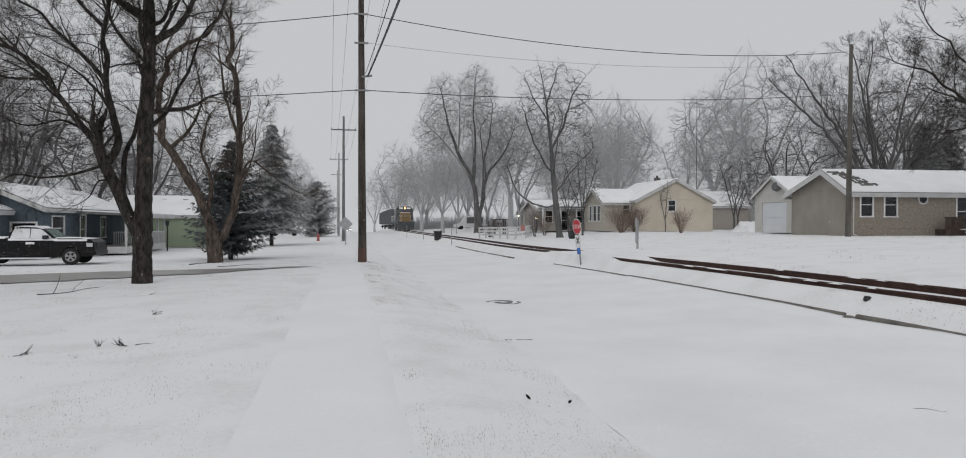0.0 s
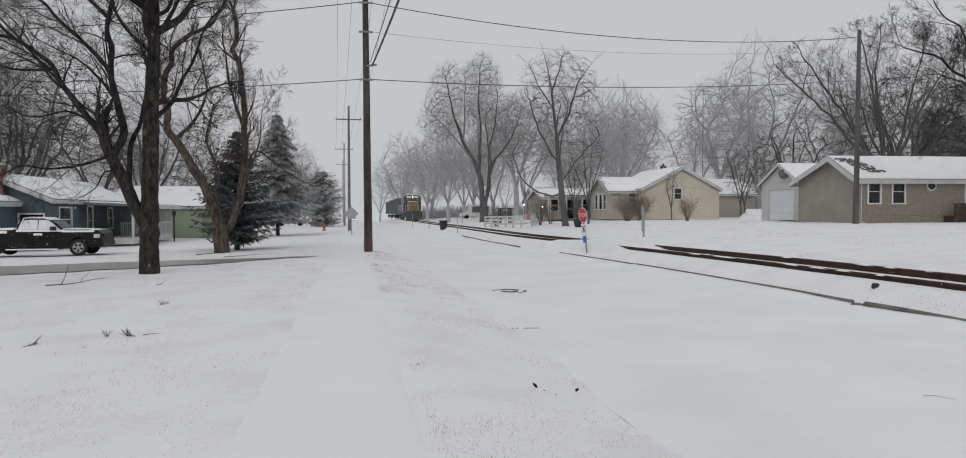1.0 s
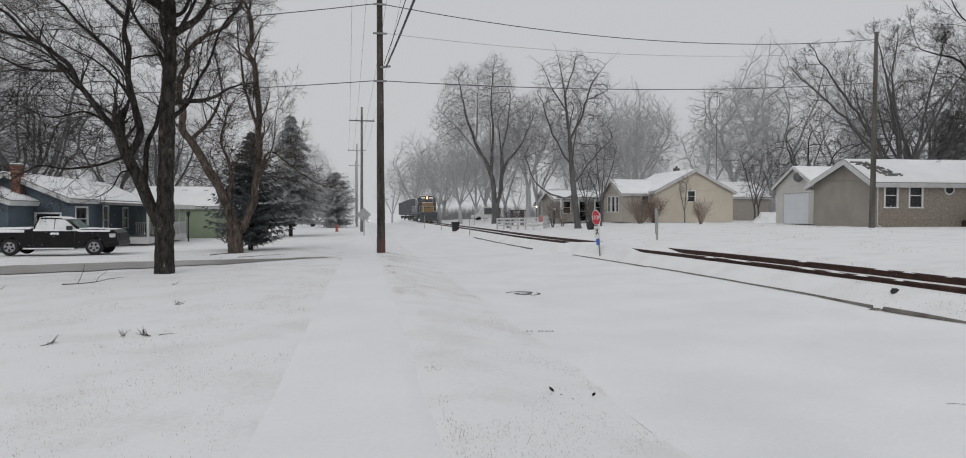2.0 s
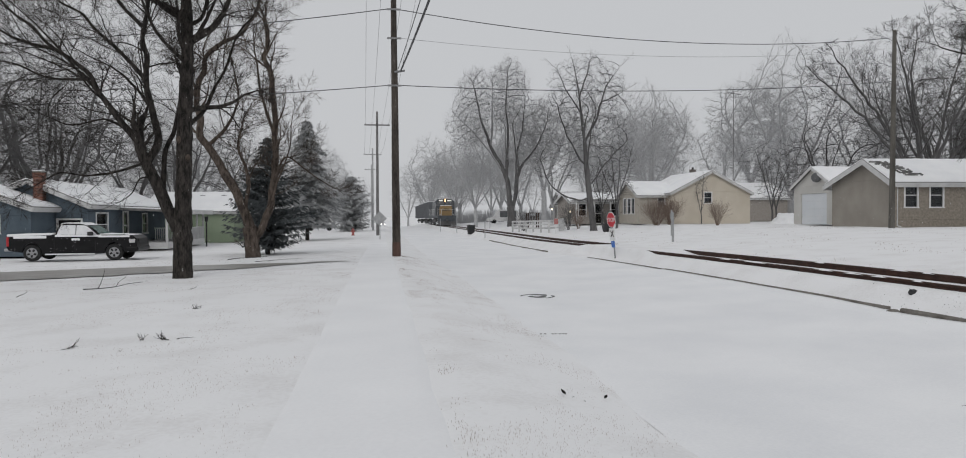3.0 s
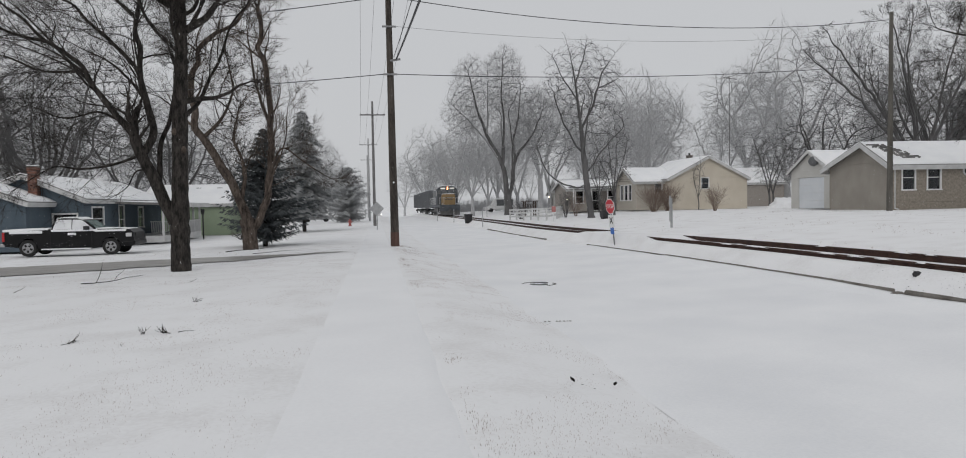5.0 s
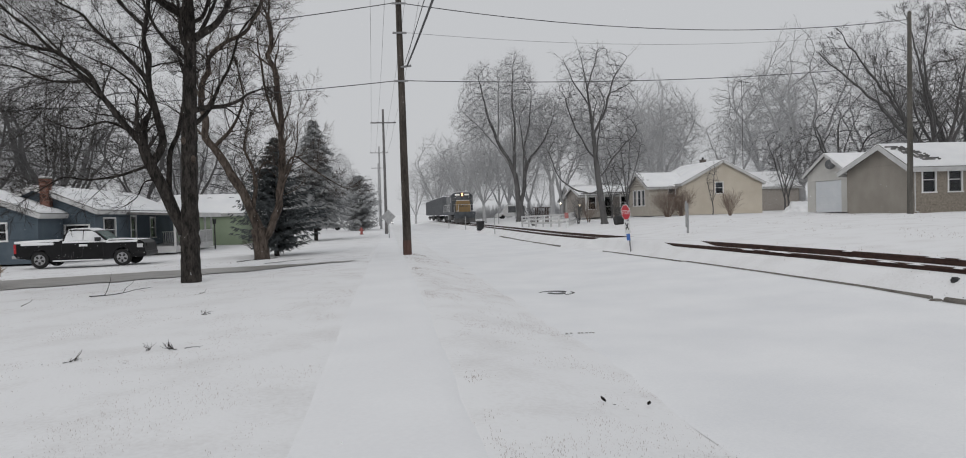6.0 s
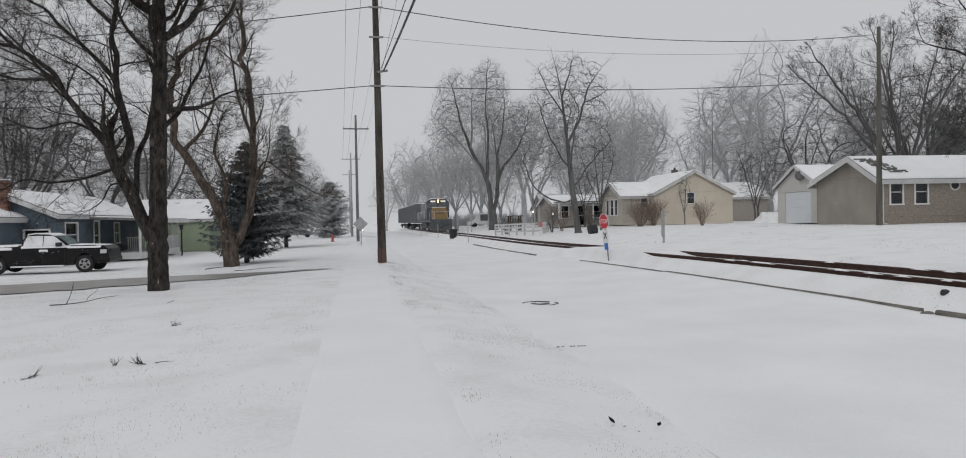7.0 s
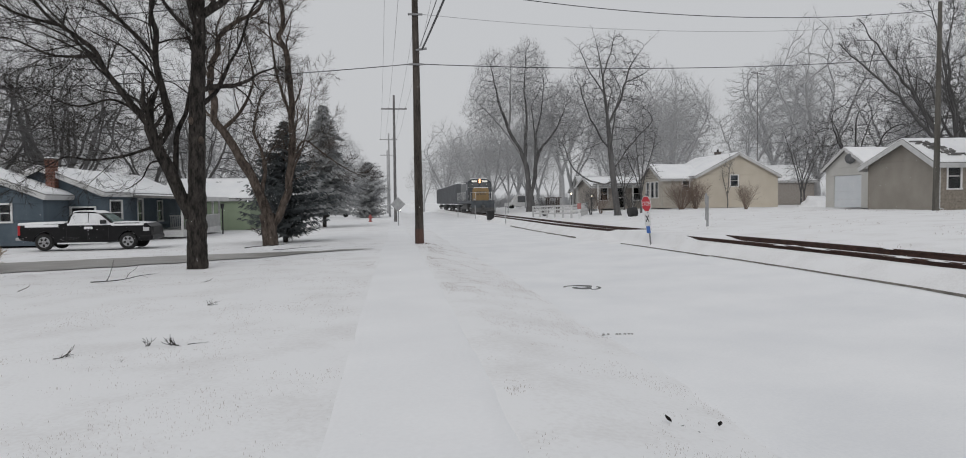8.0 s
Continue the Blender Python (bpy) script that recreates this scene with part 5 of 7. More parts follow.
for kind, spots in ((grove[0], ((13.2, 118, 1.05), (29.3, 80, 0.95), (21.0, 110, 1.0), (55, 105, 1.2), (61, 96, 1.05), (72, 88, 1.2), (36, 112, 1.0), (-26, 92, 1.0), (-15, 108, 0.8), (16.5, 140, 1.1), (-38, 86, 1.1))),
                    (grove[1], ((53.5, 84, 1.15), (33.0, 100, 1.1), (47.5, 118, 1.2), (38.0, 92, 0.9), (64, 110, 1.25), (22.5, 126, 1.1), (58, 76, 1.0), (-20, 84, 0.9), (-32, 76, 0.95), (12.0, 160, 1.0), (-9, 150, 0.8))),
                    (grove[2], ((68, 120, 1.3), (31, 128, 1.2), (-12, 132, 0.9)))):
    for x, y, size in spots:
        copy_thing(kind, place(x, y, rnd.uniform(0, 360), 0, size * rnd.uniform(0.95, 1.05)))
for kind, spots in ((yard[0], ((-36, 57, 1.15), (-29, 66, 1.1), (-18.0, 68, 0.95), (60, 66, 1.2), (66, 72, 1.2), (-44, 52, 1.2))),
                    (yard[1], ((-33, 49, 1.1), (-13.5, 78, 0.85), (-23.0, 72, 1.0), (-40, 62, 1.2), (53, 76, 1.05), (71, 64, 1.2)))):
    for x, y, size in spots:
        copy_thing(kind, place(x, y, rnd.uniform(0, 360), 0, size * rnd.uniform(0.95, 1.05)))
def yard_tree():
    t = Tree(53, (9, 8, 6, 5, 3), 44, 0.5, 0.0, 0.28, 0.009)
    t.wobble = 0.03
    t.limb([(0, 0, -0.3), (0.05, 0, 1.6), (0, 0, 3.4)], 0.36, 0.3, 0, 0, 1.0)
    for pts in (((0, 0, 2.6), (-2.0, 0, 5.4), (-4.4, -0.3, 7.0), (-6.8, -0.3, 7.8)),
                ((0, 0, 3.0), (-2.0, 0.3, 7.0), (-4.4, 0.5, 10.0), (-6.4, 0.5, 12.0)),
                ((0, 0, 3.2), (-1.2, 0, 8.0), (-2.6, 0, 12.0), (-3.6, 0, 15.0)),
                ((-2.0, 0, 5.4), (-4.0, -0.5, 5.8), (-6.2, -0.6, 5.4)),
                ((-1.5, 0, 5.0), (-3.2, 1.2, 7.6), (-5.2, 1.8, 9.2), (-7.2, 2.0, 9.8)),
                ((0, 0, 3.2), (0.6, -0.6, 8.0), (0.8, -1.0, 14.0)),
                ((0, 0, 3.0), (2.2, 0.4, 7.0), (5.0, 0.6, 11.0)),
                ((0, 0, 2.8), (0.6, 2.4, 6.6), (1.0, 5.0, 10.0)),
                ((0, 0, 2.8), (0.4, -2.4, 6.6), (0.2, -5.0, 10.0))):
        t.limb(pts, 0.13, 0.025, 1, 10, 4.6, 0.2)
    t.build("yard_tree", place(37.6, 31.5), BARK, BARK, "bare dark tree reaching over the tan house")


yard_tree()


# ---- far woods, past counting, snowfall haze painted into their pale colour ----
def far_woods():
    rng = random.Random(99)
    shapes = []
    for k in range(4):
        t = crowned(200 + k, 15.0, 11.0, 0.28, 0.15, 4, 420, thin=0.024, step=0.7, kill=1.0)
        wood, crown = t.mesh(twigs=1, twig_len=1.5, twig_r=0.7, lift=0.4)
        n0 = len(wood[0])
        shapes.append((np.array(wood[0] + crown[0]), list(wood[1]) + [tuple(i + n0 for i in q) for q in crown[1]]))
    vs, fs, total = [], [], 0
    spots = [(x, 150 + 22 * math.sin(x * 0.21) + rng.uniform(-9, 9)) for x in np.arange(12, 150, 8.5)]
    spots += [(x, 128 + rng.uniform(-12, 12)) for x in np.arange(-95, -9, 9.0)]
    spots += [(x, 205 + rng.uniform(-8, 8)) for x in (-14, -9, -5, 9, 14, 19, 25)]
    for x, y in spots:
        v, f = shapes[rng.randrange(4)]
        a, s = rng.uniform(0, 6.283), rng.uniform(0.75, 1.25)
        c, d = math.cos(a) * s, math.sin(a) * s
        w = np.stack([v[:, 0] * c - v[:, 1] * d + x, v[:, 0] * d + v[:, 1] * c + y, v[:, 2] * s + gz(x, y)], 1)
        vs.extend(map(tuple, w))
        fs.extend(tuple(i + total for i in q) for q in f)
        total += len(v)
    tagged(from_lists("far_woods", vs, fs, FAR_HAZE), "far woods with haze painted into their pale grey", "woods", kind="stuff")


far_woods()


def far_hedge():
    """The undergrowth of the far woods: a ragged bank of brush, painted pale as fog."""
    rng = random.Random(5)
    v, f = [], []
    for k in range(22000):
        x = rng.uniform(-110, 160)
        if -12 < x < 14:
            continue
        y = (140 if x > 0 else 118) + rng.uniform(-6, 14)
        h = rng.uniform(1.0, 5.0) * (0.7 + 0.5 * noise.noise((x * 0.08, 0, 1)))
        w, z = rng.uniform(0.03, 0.11), gz(x, y)
        j = len(v)
        v.extend(((x - w, y, z - 0.2), (x + w, y + 0.2, z - 0.2), (x + rng.uniform(-0.9, 0.9), y, z + h)))
        f.append((j, j + 1, j + 2))
    tagged(from_lists("far_brush", v, f, FAR_HAZE, smooth=False), "brush under the far woods, painted pale as fog", "woods", kind="stuff")


far_hedge()


# ---- pickup ----
PAINT = mk("black_car_paint", (0.006, 0.006, 0.007), (0.013, 0.013, 0.014), 2, 0.4, 0.03, 40, spec=0.18)
TYRE = mk("tyre", (0.02, 0.02, 0.02), (0.035, 0.035, 0.035), 6, 0.9, 0.3)
RIM = mk("alloy_rim", (0.30, 0.30, 0.31), (0.42, 0.42, 0.43), 6, 0.4, 0.1, metal=0.7)
TAIL = mk("tail_light", (0.35, 0.02, 0.025), (0.45, 0.03, 0.035), 5, 0.3, 0.02)
LAMP = mk("clear_lamp", (0.45, 0.45, 0.46), (0.6, 0.6, 0.61), 5, 0.25, 0.02)
FROST_PANE = mk("snow_on_glass", (0.70, 0.71, 0.73), (0.85, 0.86, 0.87), 3, 0.7, 0.3)
FAR_GLASS = mk("dark_far_glass", (0.10, 0.105, 0.11), (0.16, 0.165, 0.17), 2, 0.3, 0.02)
SCREEN = mk("green_tinted_screen", (0.08, 0.17, 0.145), (0.13, 0.24, 0.21), 2, 0.2, 0.02, spec=0.6)


def pickup():
    p = thing("pickup_truck", pose(-15.75, 33.3, gz(-12.5, 34) + 0.015, 0, 0, 1.5) @ Matrix.Scale(0.93, 4), "black pickup truck crusted with snow, parked on the driveway", "truck")
    bm = bmesh.new()
    lower = [(0.1, 0.5), (0.0, 0.65), (0.03, 1.0), (0.06, 1.12), (2.05, 1.14), (2.06, 1.16), (3.95, 1.15), (5.2, 1.15), (5.6, 1.12), (5.78, 1.0), (5.83, 0.7), (5.8, 0.45), (5.7, 0.4), (5.23, 0.40), (5.18, 0.62), (5.0, 0.82), (4.78, 0.88), (4.56, 0.82), (4.38, 0.62), (4.33, 0.36), (1.55, 0.36), (1.5, 0.62), (1.32, 0.82), (1.1, 0.88), (0.88, 0.82), (0.7, 0.62), (0.65, 0.42)]
    prism(bm, lower, 0, 1.95)
    bmesh.ops.bevel(bm, geom=[e for e in bm.edges if abs(e.verts[0].co.y - e.verts[1].co.y) < 0.01 and min(v.co.z for v in e.verts) > 0.9], offset=0.07, segments=3, affect="EDGES")
    body = part("body", bm, PAINT, p, "glossy black body", smooth=False)
    bm = bmesh.new()
    q = prism(bm, [(2.08, 1.1), (2.14, 1.45), (2.3, 1.74), (2.6, 1.8), (3.2, 1.78), (3.55, 1.62), (4.1, 1.12)], 0.08, 1.87)
    for v in q:
        k = (v.co.z - 1.1) * 0.28
        v.co.y += k if v.co.y < 1 else -k
    bmesh.ops.bevel(bm, geom=[e for e in bm.edges if min(v.co.z for v in e.verts) > 1.7], offset=0.06, segments=2, affect="EDGES")
    cab = part("cab", bm, PAINT, p)
    bm = bmesh.new()
    prism(bm, [(2.27, 1.69), (2.33, 1.79), (2.6, 1.83), (3.2, 1.81), (3.5, 1.68), (3.46, 1.65), (3.2, 1.75), (2.6, 1.77), (2.38, 1.74)], 0.27, 1.68)
    part("roof_snow", bm, SNOW_ROOF, cab, "crust of snow on the roof")
    for pts in ([(2.18, 1.15), (3.0, 1.15), (2.98, 1.68), (2.34, 1.68), (2.24, 1.45)], [(3.03, 1.15), (3.98, 1.15), (3.54, 1.57), (3.4, 1.66), (3.03, 1.68)]):
        bm = bmesh.new()
        q = prism(bm, pts, 0.045, 0.09)
        for v in q:
            v.co.y += (v.co.z - 1.1) * 0.28
        part("side_window", bm, FROST_PANE, cab, "side window caked with snow")
    bm = bmesh.new()
    a = [bm.verts.new(c) for c in ((4.12, 0.14, 1.15), (4.12, 1.81, 1.15), (3.6, 1.66, 1.63), (3.6, 0.29, 1.63))]
    bm.faces.new(a)
    bmesh.ops.solidify(bm, geom=bm.faces[:], thickness=0.015)
    part("windscreen", bm, SCREEN, cab, "green-tinted windscreen")
    bm = bmesh.new()
    box(bm, 0.02, 2.06, -0.012, 1.96, 1.075, 1.185, pose(0, 0, 0.012, 0, -1.2, 0), bevel=0.045)
    part("bed_snow", bm, SNOW_ROOF, body, "snow heaped over the bed")
    bm = bmesh.new()
    box(bm, 4.05, 5.5, 0.08, 1.87, 1.09, 1.17, pose(0, 0, 0.2, 0, 2.4, 0), bevel=0.03)
    part("bonnet_snow", bm, SNOW_ROOF, body)
    for b in ((0.3, 1.75, -0.035, 0.02, 1.02, 1.12, 0.03), (4.05, 5.5, -0.02, 0.06, 1.04, 1.125, 0.035), (2.12, 4.2, -0.012, 0.05, 1.07, 1.15, 0.02), (2.86, 3.24, -0.022, 0.02, 0.93, 1.02, 0.03)):
        part("side_snow", boxed(*b[:6], bevel=b[6]), SNOW_ROOF, body, "snow clinging to the flank")
    rng = random.Random(12)
    bm = bmesh.new()
    for k in range(60):
        x = rng.uniform(0.1, 5.6)
        low = rng.random() < 0.55
        z = rng.uniform(0.4, 0.62) if low else rng.choice((rng.uniform(0.85, 1.1), rng.uniform(0.65, 1.1)))
        if abs(x - 1.1) < 0.5 and z < 0.92 or abs(x - 4.78) < 0.5 and z < 0.92:
            continue
        w, h = rng.uniform(0.008, 0.03), rng.uniform(0.003, 0.007)
        mid = Vector((x, -0.002, z))
        ring = [bm.verts.new(mid + Vector((math.cos(a) * w * rng.uniform(0.6, 1.3), 0.004, math.sin(a) * h * rng.uniform(0.6, 1.3)))) for a in (0, 1.05, 2.1, 3.14, 4.2, 5.24)]
        peak = bm.verts.new(mid + Vector((0, -0.014, 0)))
        for i in range(6):
            bm.faces.new((ring[i], ring[(i + 1) % 6], peak))
    part("snow_spatter", bm, SNOW_ROOF, body, "flecks of snow stuck to the flank")
    for x in (1.1, 4.78):
        for y, s in ((0.02, -1), (1.93, 1)):
            bm = bmesh.new()
            rod(bm, (x, y - 0.12 * s * 1.0, 0.40), (x, y + 0.02 * s, 0.40), 0.40, n=28)
            bmesh.ops.bevel(bm, geom=[e for e in bm.edges if abs(e.verts[0].co.y - e.verts[1].co.y) < 0.001], offset=0.035, segments=2, affect="EDGES")
            wheel = part("wheel", bm, TYRE, p)
            part("rim", rodded((x, y + 0.02 * s, 0.40), (x, y + 0.035 * s, 0.40), 0.25, 0.235, n=24), RIM, wheel, "alloy rim packed with snow")
            bm = bmesh.new()
            for k in range(5):
                a = 6.283 * k / 5 + 0.3
                box(bm, 0.09, 0.21, -0.012, 0.012, -0.045, 0.045, pose(x, y + 0.04 * s, 0.40) @ Matrix.Rotation(a, 4, "Y"))
            part("spoke_gap", bm, TYRE, wheel)
    part("tail_light", boxed(-0.01, 0.1, -0.012, 0.1, 0.72, 1.08, bevel=0.012), TAIL, p)
    part("headlight", boxed(5.46, 5.74, -0.01, 0.3, 0.83, 0.98, bevel=0.02), LAMP, p)
    part("front_bumper", boxed(5.3, 5.88, -0.02, 1.97, 0.44, 0.66, bevel=0.06), PAINT, p)
    part("grille", boxed(5.74, 5.82, 0.35, 1.6, 0.66, 0.98, bevel=0.02), BLACK, p)
    part("rear_bumper", boxed(-0.12, 0.25, 0.0, 1.95, 0.48, 0.62, bevel=0.03), RIM, p)
    part("running_board", boxed(1.7, 3.9, -0.09, 0.12, 0.30, 0.36, bevel=0.015), FROST_PANE, p)
    part("mirror", boxed(3.62, 3.84, -0.2, 0.04, 1.12, 1.32, bevel=0.03), BLACK, p)
    for x in (2.93, 3.06):
        part("door_handle", boxed(x, x + 0.1, -0.02, 0.03, 0.93, 1.0, bevel=0.01), RIM, p)
    for x in (2.08, 3.0, 3.92):
        part("door_seam", boxed(x, x + 0.012, -0.004, 0.02, 0.45, 1.1), BLACK, body)
    for ob in [c for q in (p, body, cab) for c in q.children if not c.name.startswith("wheel")]:
        for v in ob.data.vertices:
            v.co.z = float(np.interp(v.co.z, [0, 0.8, 1.15, 1.83, 3], [0, 0.82, 1.27, 1.87, 3.04]))
    return p


pickup()

# ---- train ----
# Train tones, running gear included, are lifted to paint in distance haze.
LOCO_BLUE = mk("grimy_hazed_blue", (0.06, 0.068, 0.077), (0.115, 0.125, 0.137), 1.5, 0.6, 0.2, 20)
LOCO_YELLOW = mk("hazed_yellow_paint", (0.27, 0.18, 0.085), (0.35, 0.245, 0.125), 1.2, 0.6, 0.15, 20)
LOCO_GREY = mk("hazed_grey_paint", (0.15, 0.155, 0.16), (0.24, 0.245, 0.25), 1.2, 0.6, 0.2, 20)
GRIME = mk("running_gear_grime", (0.075, 0.075, 0.075), (0.14, 0.14, 0.14), 3, 0.85, 0.4)
CAR_GREY = mk("hazed_grey_car", (0.13, 0.137, 0.147), (0.19, 0.198, 0.21), 0.8, 0.7, 0.2, 15)
BEAM = glow("headlamp_beam", (1.0, 0.50, 0.26), 2.2)
BOARD = glow("lit_number_board", (0.8, 0.78, 0.72), 0.35)
WHEELS = []


def bogie(parent, y, axles, gap):
    bm = bmesh.new()
    span = gap * (axles - 1)
    for x in (-1.02, 1.02):
        box(bm, x - 0.07, x + 0.07, y - span / 2 - 0.5, y + span / 2 + 0.5, 0.42, 0.72, bevel=0.03)
    box(bm, -1.0, 1.0, y - 0.2, y + 0.2, 0.5, 0.9)
    part("bogie_frame", bm, GRIME, parent)
    for k in range(axles):
        bm = bmesh.new()
        for x in (-0.78, 0.78):
            rod(bm, (x - 0.07, 0, 0), (x + 0.07, 0, 0), 0.5, n=24)
        rod(bm, (-0.8, 0, 0), (0.8, 0, 0), 0.09, n=8)
        for x in (-0.86, 0.86):
            box(bm, x - 0.02, x + 0.02, -0.35, 0.35, -0.04, 0.04)
        wheel = part("wheelset", bm, GRIME, parent)
        WHEELS.append((wheel, y - span / 2 + gap * k, 0.5))


def locomotive():
    """A six-axle road engine with its cab first; its front looks to -y."""
    e = thing("locomotive", None, "snow-dusted diesel locomotive with a yellow nose and lit headlights", "locomotive")
    part("frame", boxed(-1.5, 1.5, 0.5, 20.2, 1.25, 1.62, bevel=0.03), LOCO_BLUE, e)
    part("fuel_tank", boxed(-1.3, 1.3, 7.6, 12.8, 0.45, 1.2, bevel=0.15), GRIME, e)
    bm = bmesh.new()
    prism(bm, [(-0.95, 1.62), (0.95, 1.62), (0.95, 2.95), (0.8, 3.18), (-0.8, 3.18), (-0.95, 2.95)], 1.75, 3.6)
    nose = part("nose", bm, LOCO_YELLOW, e, "yellow nose with haze painted into its colour")
    part("nose_snow", boxed(-0.85, 0.85, 1.76, 3.55, 3.182, 3.27, bevel=0.03), SNOW_ROOF, nose)
    bm = bmesh.new()
    for u in (-0.42, 0.0, 0.42):
        box(bm, u - 0.17, u + 0.17, 1.73, 1.752, 2.36, 2.44)
        box(bm, u - 0.17, u - 0.1, 1.73, 1.752, 2.36, 2.72)
        box(bm, u - 0.17, u + 0.17, 1.73, 1.752, 2.64, 2.72)
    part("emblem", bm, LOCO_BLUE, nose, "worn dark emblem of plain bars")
    bm = bmesh.new()
    prism(bm, [(-1.52, 1.62), (1.52, 1.62), (1.52, 3.95), (1.05, 4.32), (0.5, 4.42), (-0.5, 4.42), (-1.05, 4.32), (-1.52, 3.95)], 3.6, 6.0)
    cab = part("cab", bm, LOCO_BLUE, e, "dark blue cab")
    part("cab_snow", boxed(-0.95, 0.95, 3.55, 6.0, 4.40, 4.5, bevel=0.04), SNOW_ROOF, cab)
    for u in (-1.0, 1.0):
        part("cab_snow", boxed(u - 0.48, u + 0.48, 3.57, 6.0, 0, 0.05, pose(u * 0.27, 0, 4.17, 0, 38 * u, 0)), SNOW_ROOF, cab)
    for x0, x1 in ((-1.4, -0.98), (-0.88, -0.12), (0.12, 0.88), (0.98, 1.4)):
        win = part("cab_window", boxed(x0, x1, 3.56, 3.598, 3.3, 3.82, bevel=0.01), FAR_GLASS, cab)
        part("window_frame", boxed(x0 - 0.04, x1 + 0.04, 3.57, 3.599, 3.24, 3.3), LOCO_GREY, win)
    for s in (-1, 1):
        part("side_window", boxed(s * 1.525 - 0.012, s * 1.525 + 0.012, 3.9, 5.6, 2.95, 3.7), FAR_GLASS, cab)
        part("number_board", boxed(s * 0.68 - 0.34, s * 0.68 + 0.34, 3.5, 3.598, 3.96, 4.18, bevel=0.01), BOARD, cab, "pale lit number board")
    housing = part("lamp_housing", boxed(-0.22, 0.22, 3.42, 3.598, 3.86, 4.34, bevel=0.03), BLACK, cab)
    for z in (3.98, 4.2):
        part("headlight", rodded((0, 3.4, z), (0, 3.43, z), 0.13, n=18), BEAM, housing, "glowing headlight")
    part("long_hood", boxed(-0.92, 0.92, 6.0, 19.4, 1.62, 4.05, bevel=0.12), LOCO_GREY, e, "grey long hood with haze painted into its colour")
    part("hood_snow", boxed(-0.8, 0.8, 6.05, 19.3, 4.05, 4.12, bevel=0.03), SNOW_ROOF, e)
    for k in range(3):
        part("roof_fan", rodded((0, 14 + k * 1.7, 4.05), (0, 14 + k * 1.7, 4.3), 0.62, n=20), LOCO_GREY, e)
    for k in range(12):
        for s in (-1, 1):
            part("hood_door", boxed(s * 0.935 - 0.012, s * 0.935 + 0.012, 6.3 + k * 1.05, 7.2 + k * 1.05, 1.8, 3.3, bevel=0.006), LOCO_GREY, e)
    part("pilot", boxed(-1.45, 1.45, 0.45, 0.62, 0.55, 1.3, bevel=0.02), LOCO_BLUE, e)
    bm = bmesh.new()
    prism(bm, [(-1.45, 0.12), (1.45, 0.12), (1.4, 0.72), (-1.4, 0.72)], 0.2, 0.42)
    part("snow_plough", bm, GRIME, e)
    part("coupler", boxed(-0.17, 0.17, -0.15, 0.5, 0.72, 1.0, bevel=0.04), GRIME, e)
    for x in (-1.45, -0.85, 0.85, 1.45):
        part("stanchion", rodded((x, 0.6, 1.6), (x, 0.6, 2.65), 0.022, n=6), SIGN_W, e)
    for x0, x1 in ((-1.45, -0.85), (-0.85, 0.85), (0.85, 1.45)):
        part("hand_rail", rodded((x0, 0.6, 2.62), (x1, 0.6, 2.62), 0.02, n=6), SIGN_W, e)
    for s in (-1, 1):
        part("hand_rail", rodded((s * 1.45, 6.1, 2.7), (s * 1.45, 19.9, 2.7), 0.02, n=6), SIGN_W, e)
        for k in range(8):
            part("stanchion", rodded((s * 1.45, 6.2 + k * 1.9, 1.6), (s * 1.45, 6.2 + k * 1.9, 2.7), 0.02, n=6), SIGN_W, e)
        for k in range(4):
            part("step", boxed(s * 1.25 - 0.25, s * 1.25 + 0.25, 0.66, 0.96, 0.35 + 0.3 * k, 0.39 + 0.3 * k), SIGN_W, e)
        part("ditch_light", rodded((s * 1.05, 0.5, 1.75), (s * 1.05, 0.56, 1.75), 0.1, n=14), LAMP, e)
    bogie(e, 4.2, 3, 1.95)
    bogie(e, 16.3, 3, 1.95)
    return e


def box_car(label):
    c = thing("freight_car", None, label, "freight car", "freight cars")
    part("body", boxed(-1.5, 1.5, 0.6, 16.2, 1.15, 4.25, bevel=0.05), CAR_GREY, c)
    part("roof_snow", boxed(-1.4, 1.4, 0.7, 16.1, 4.25, 4.33, bevel=0.03), SNOW_ROOF, c)
    for k in range(14):
        for s in (-1, 1):
            part("rib", boxed(s * 1.53 - 0.035, s * 1.53 + 0.035, 0.9 + k * 1.15, 1.02 + k * 1.15, 1.2, 4.1), CAR_GREY, c)
    for x in (-1.2, -0.4, 0.4, 1.2):
        part("rib", boxed(x - 0.05, x + 0.05, 0.54, 0.598, 1.2, 4.1), CAR_GREY, c)
    part("coupler", boxed(-0.17, 0.17, -0.1, 0.6, 0.72, 1.0, bevel=0.04), GRIME, c)
    bogie(c, 2.6, 2, 1.75)
    bogie(c, 14.2, 2, 1.75)
    return c


engine = locomotive()
cars = [box_car("grey freight car coupled behind the locomotive") for k in range(3)]

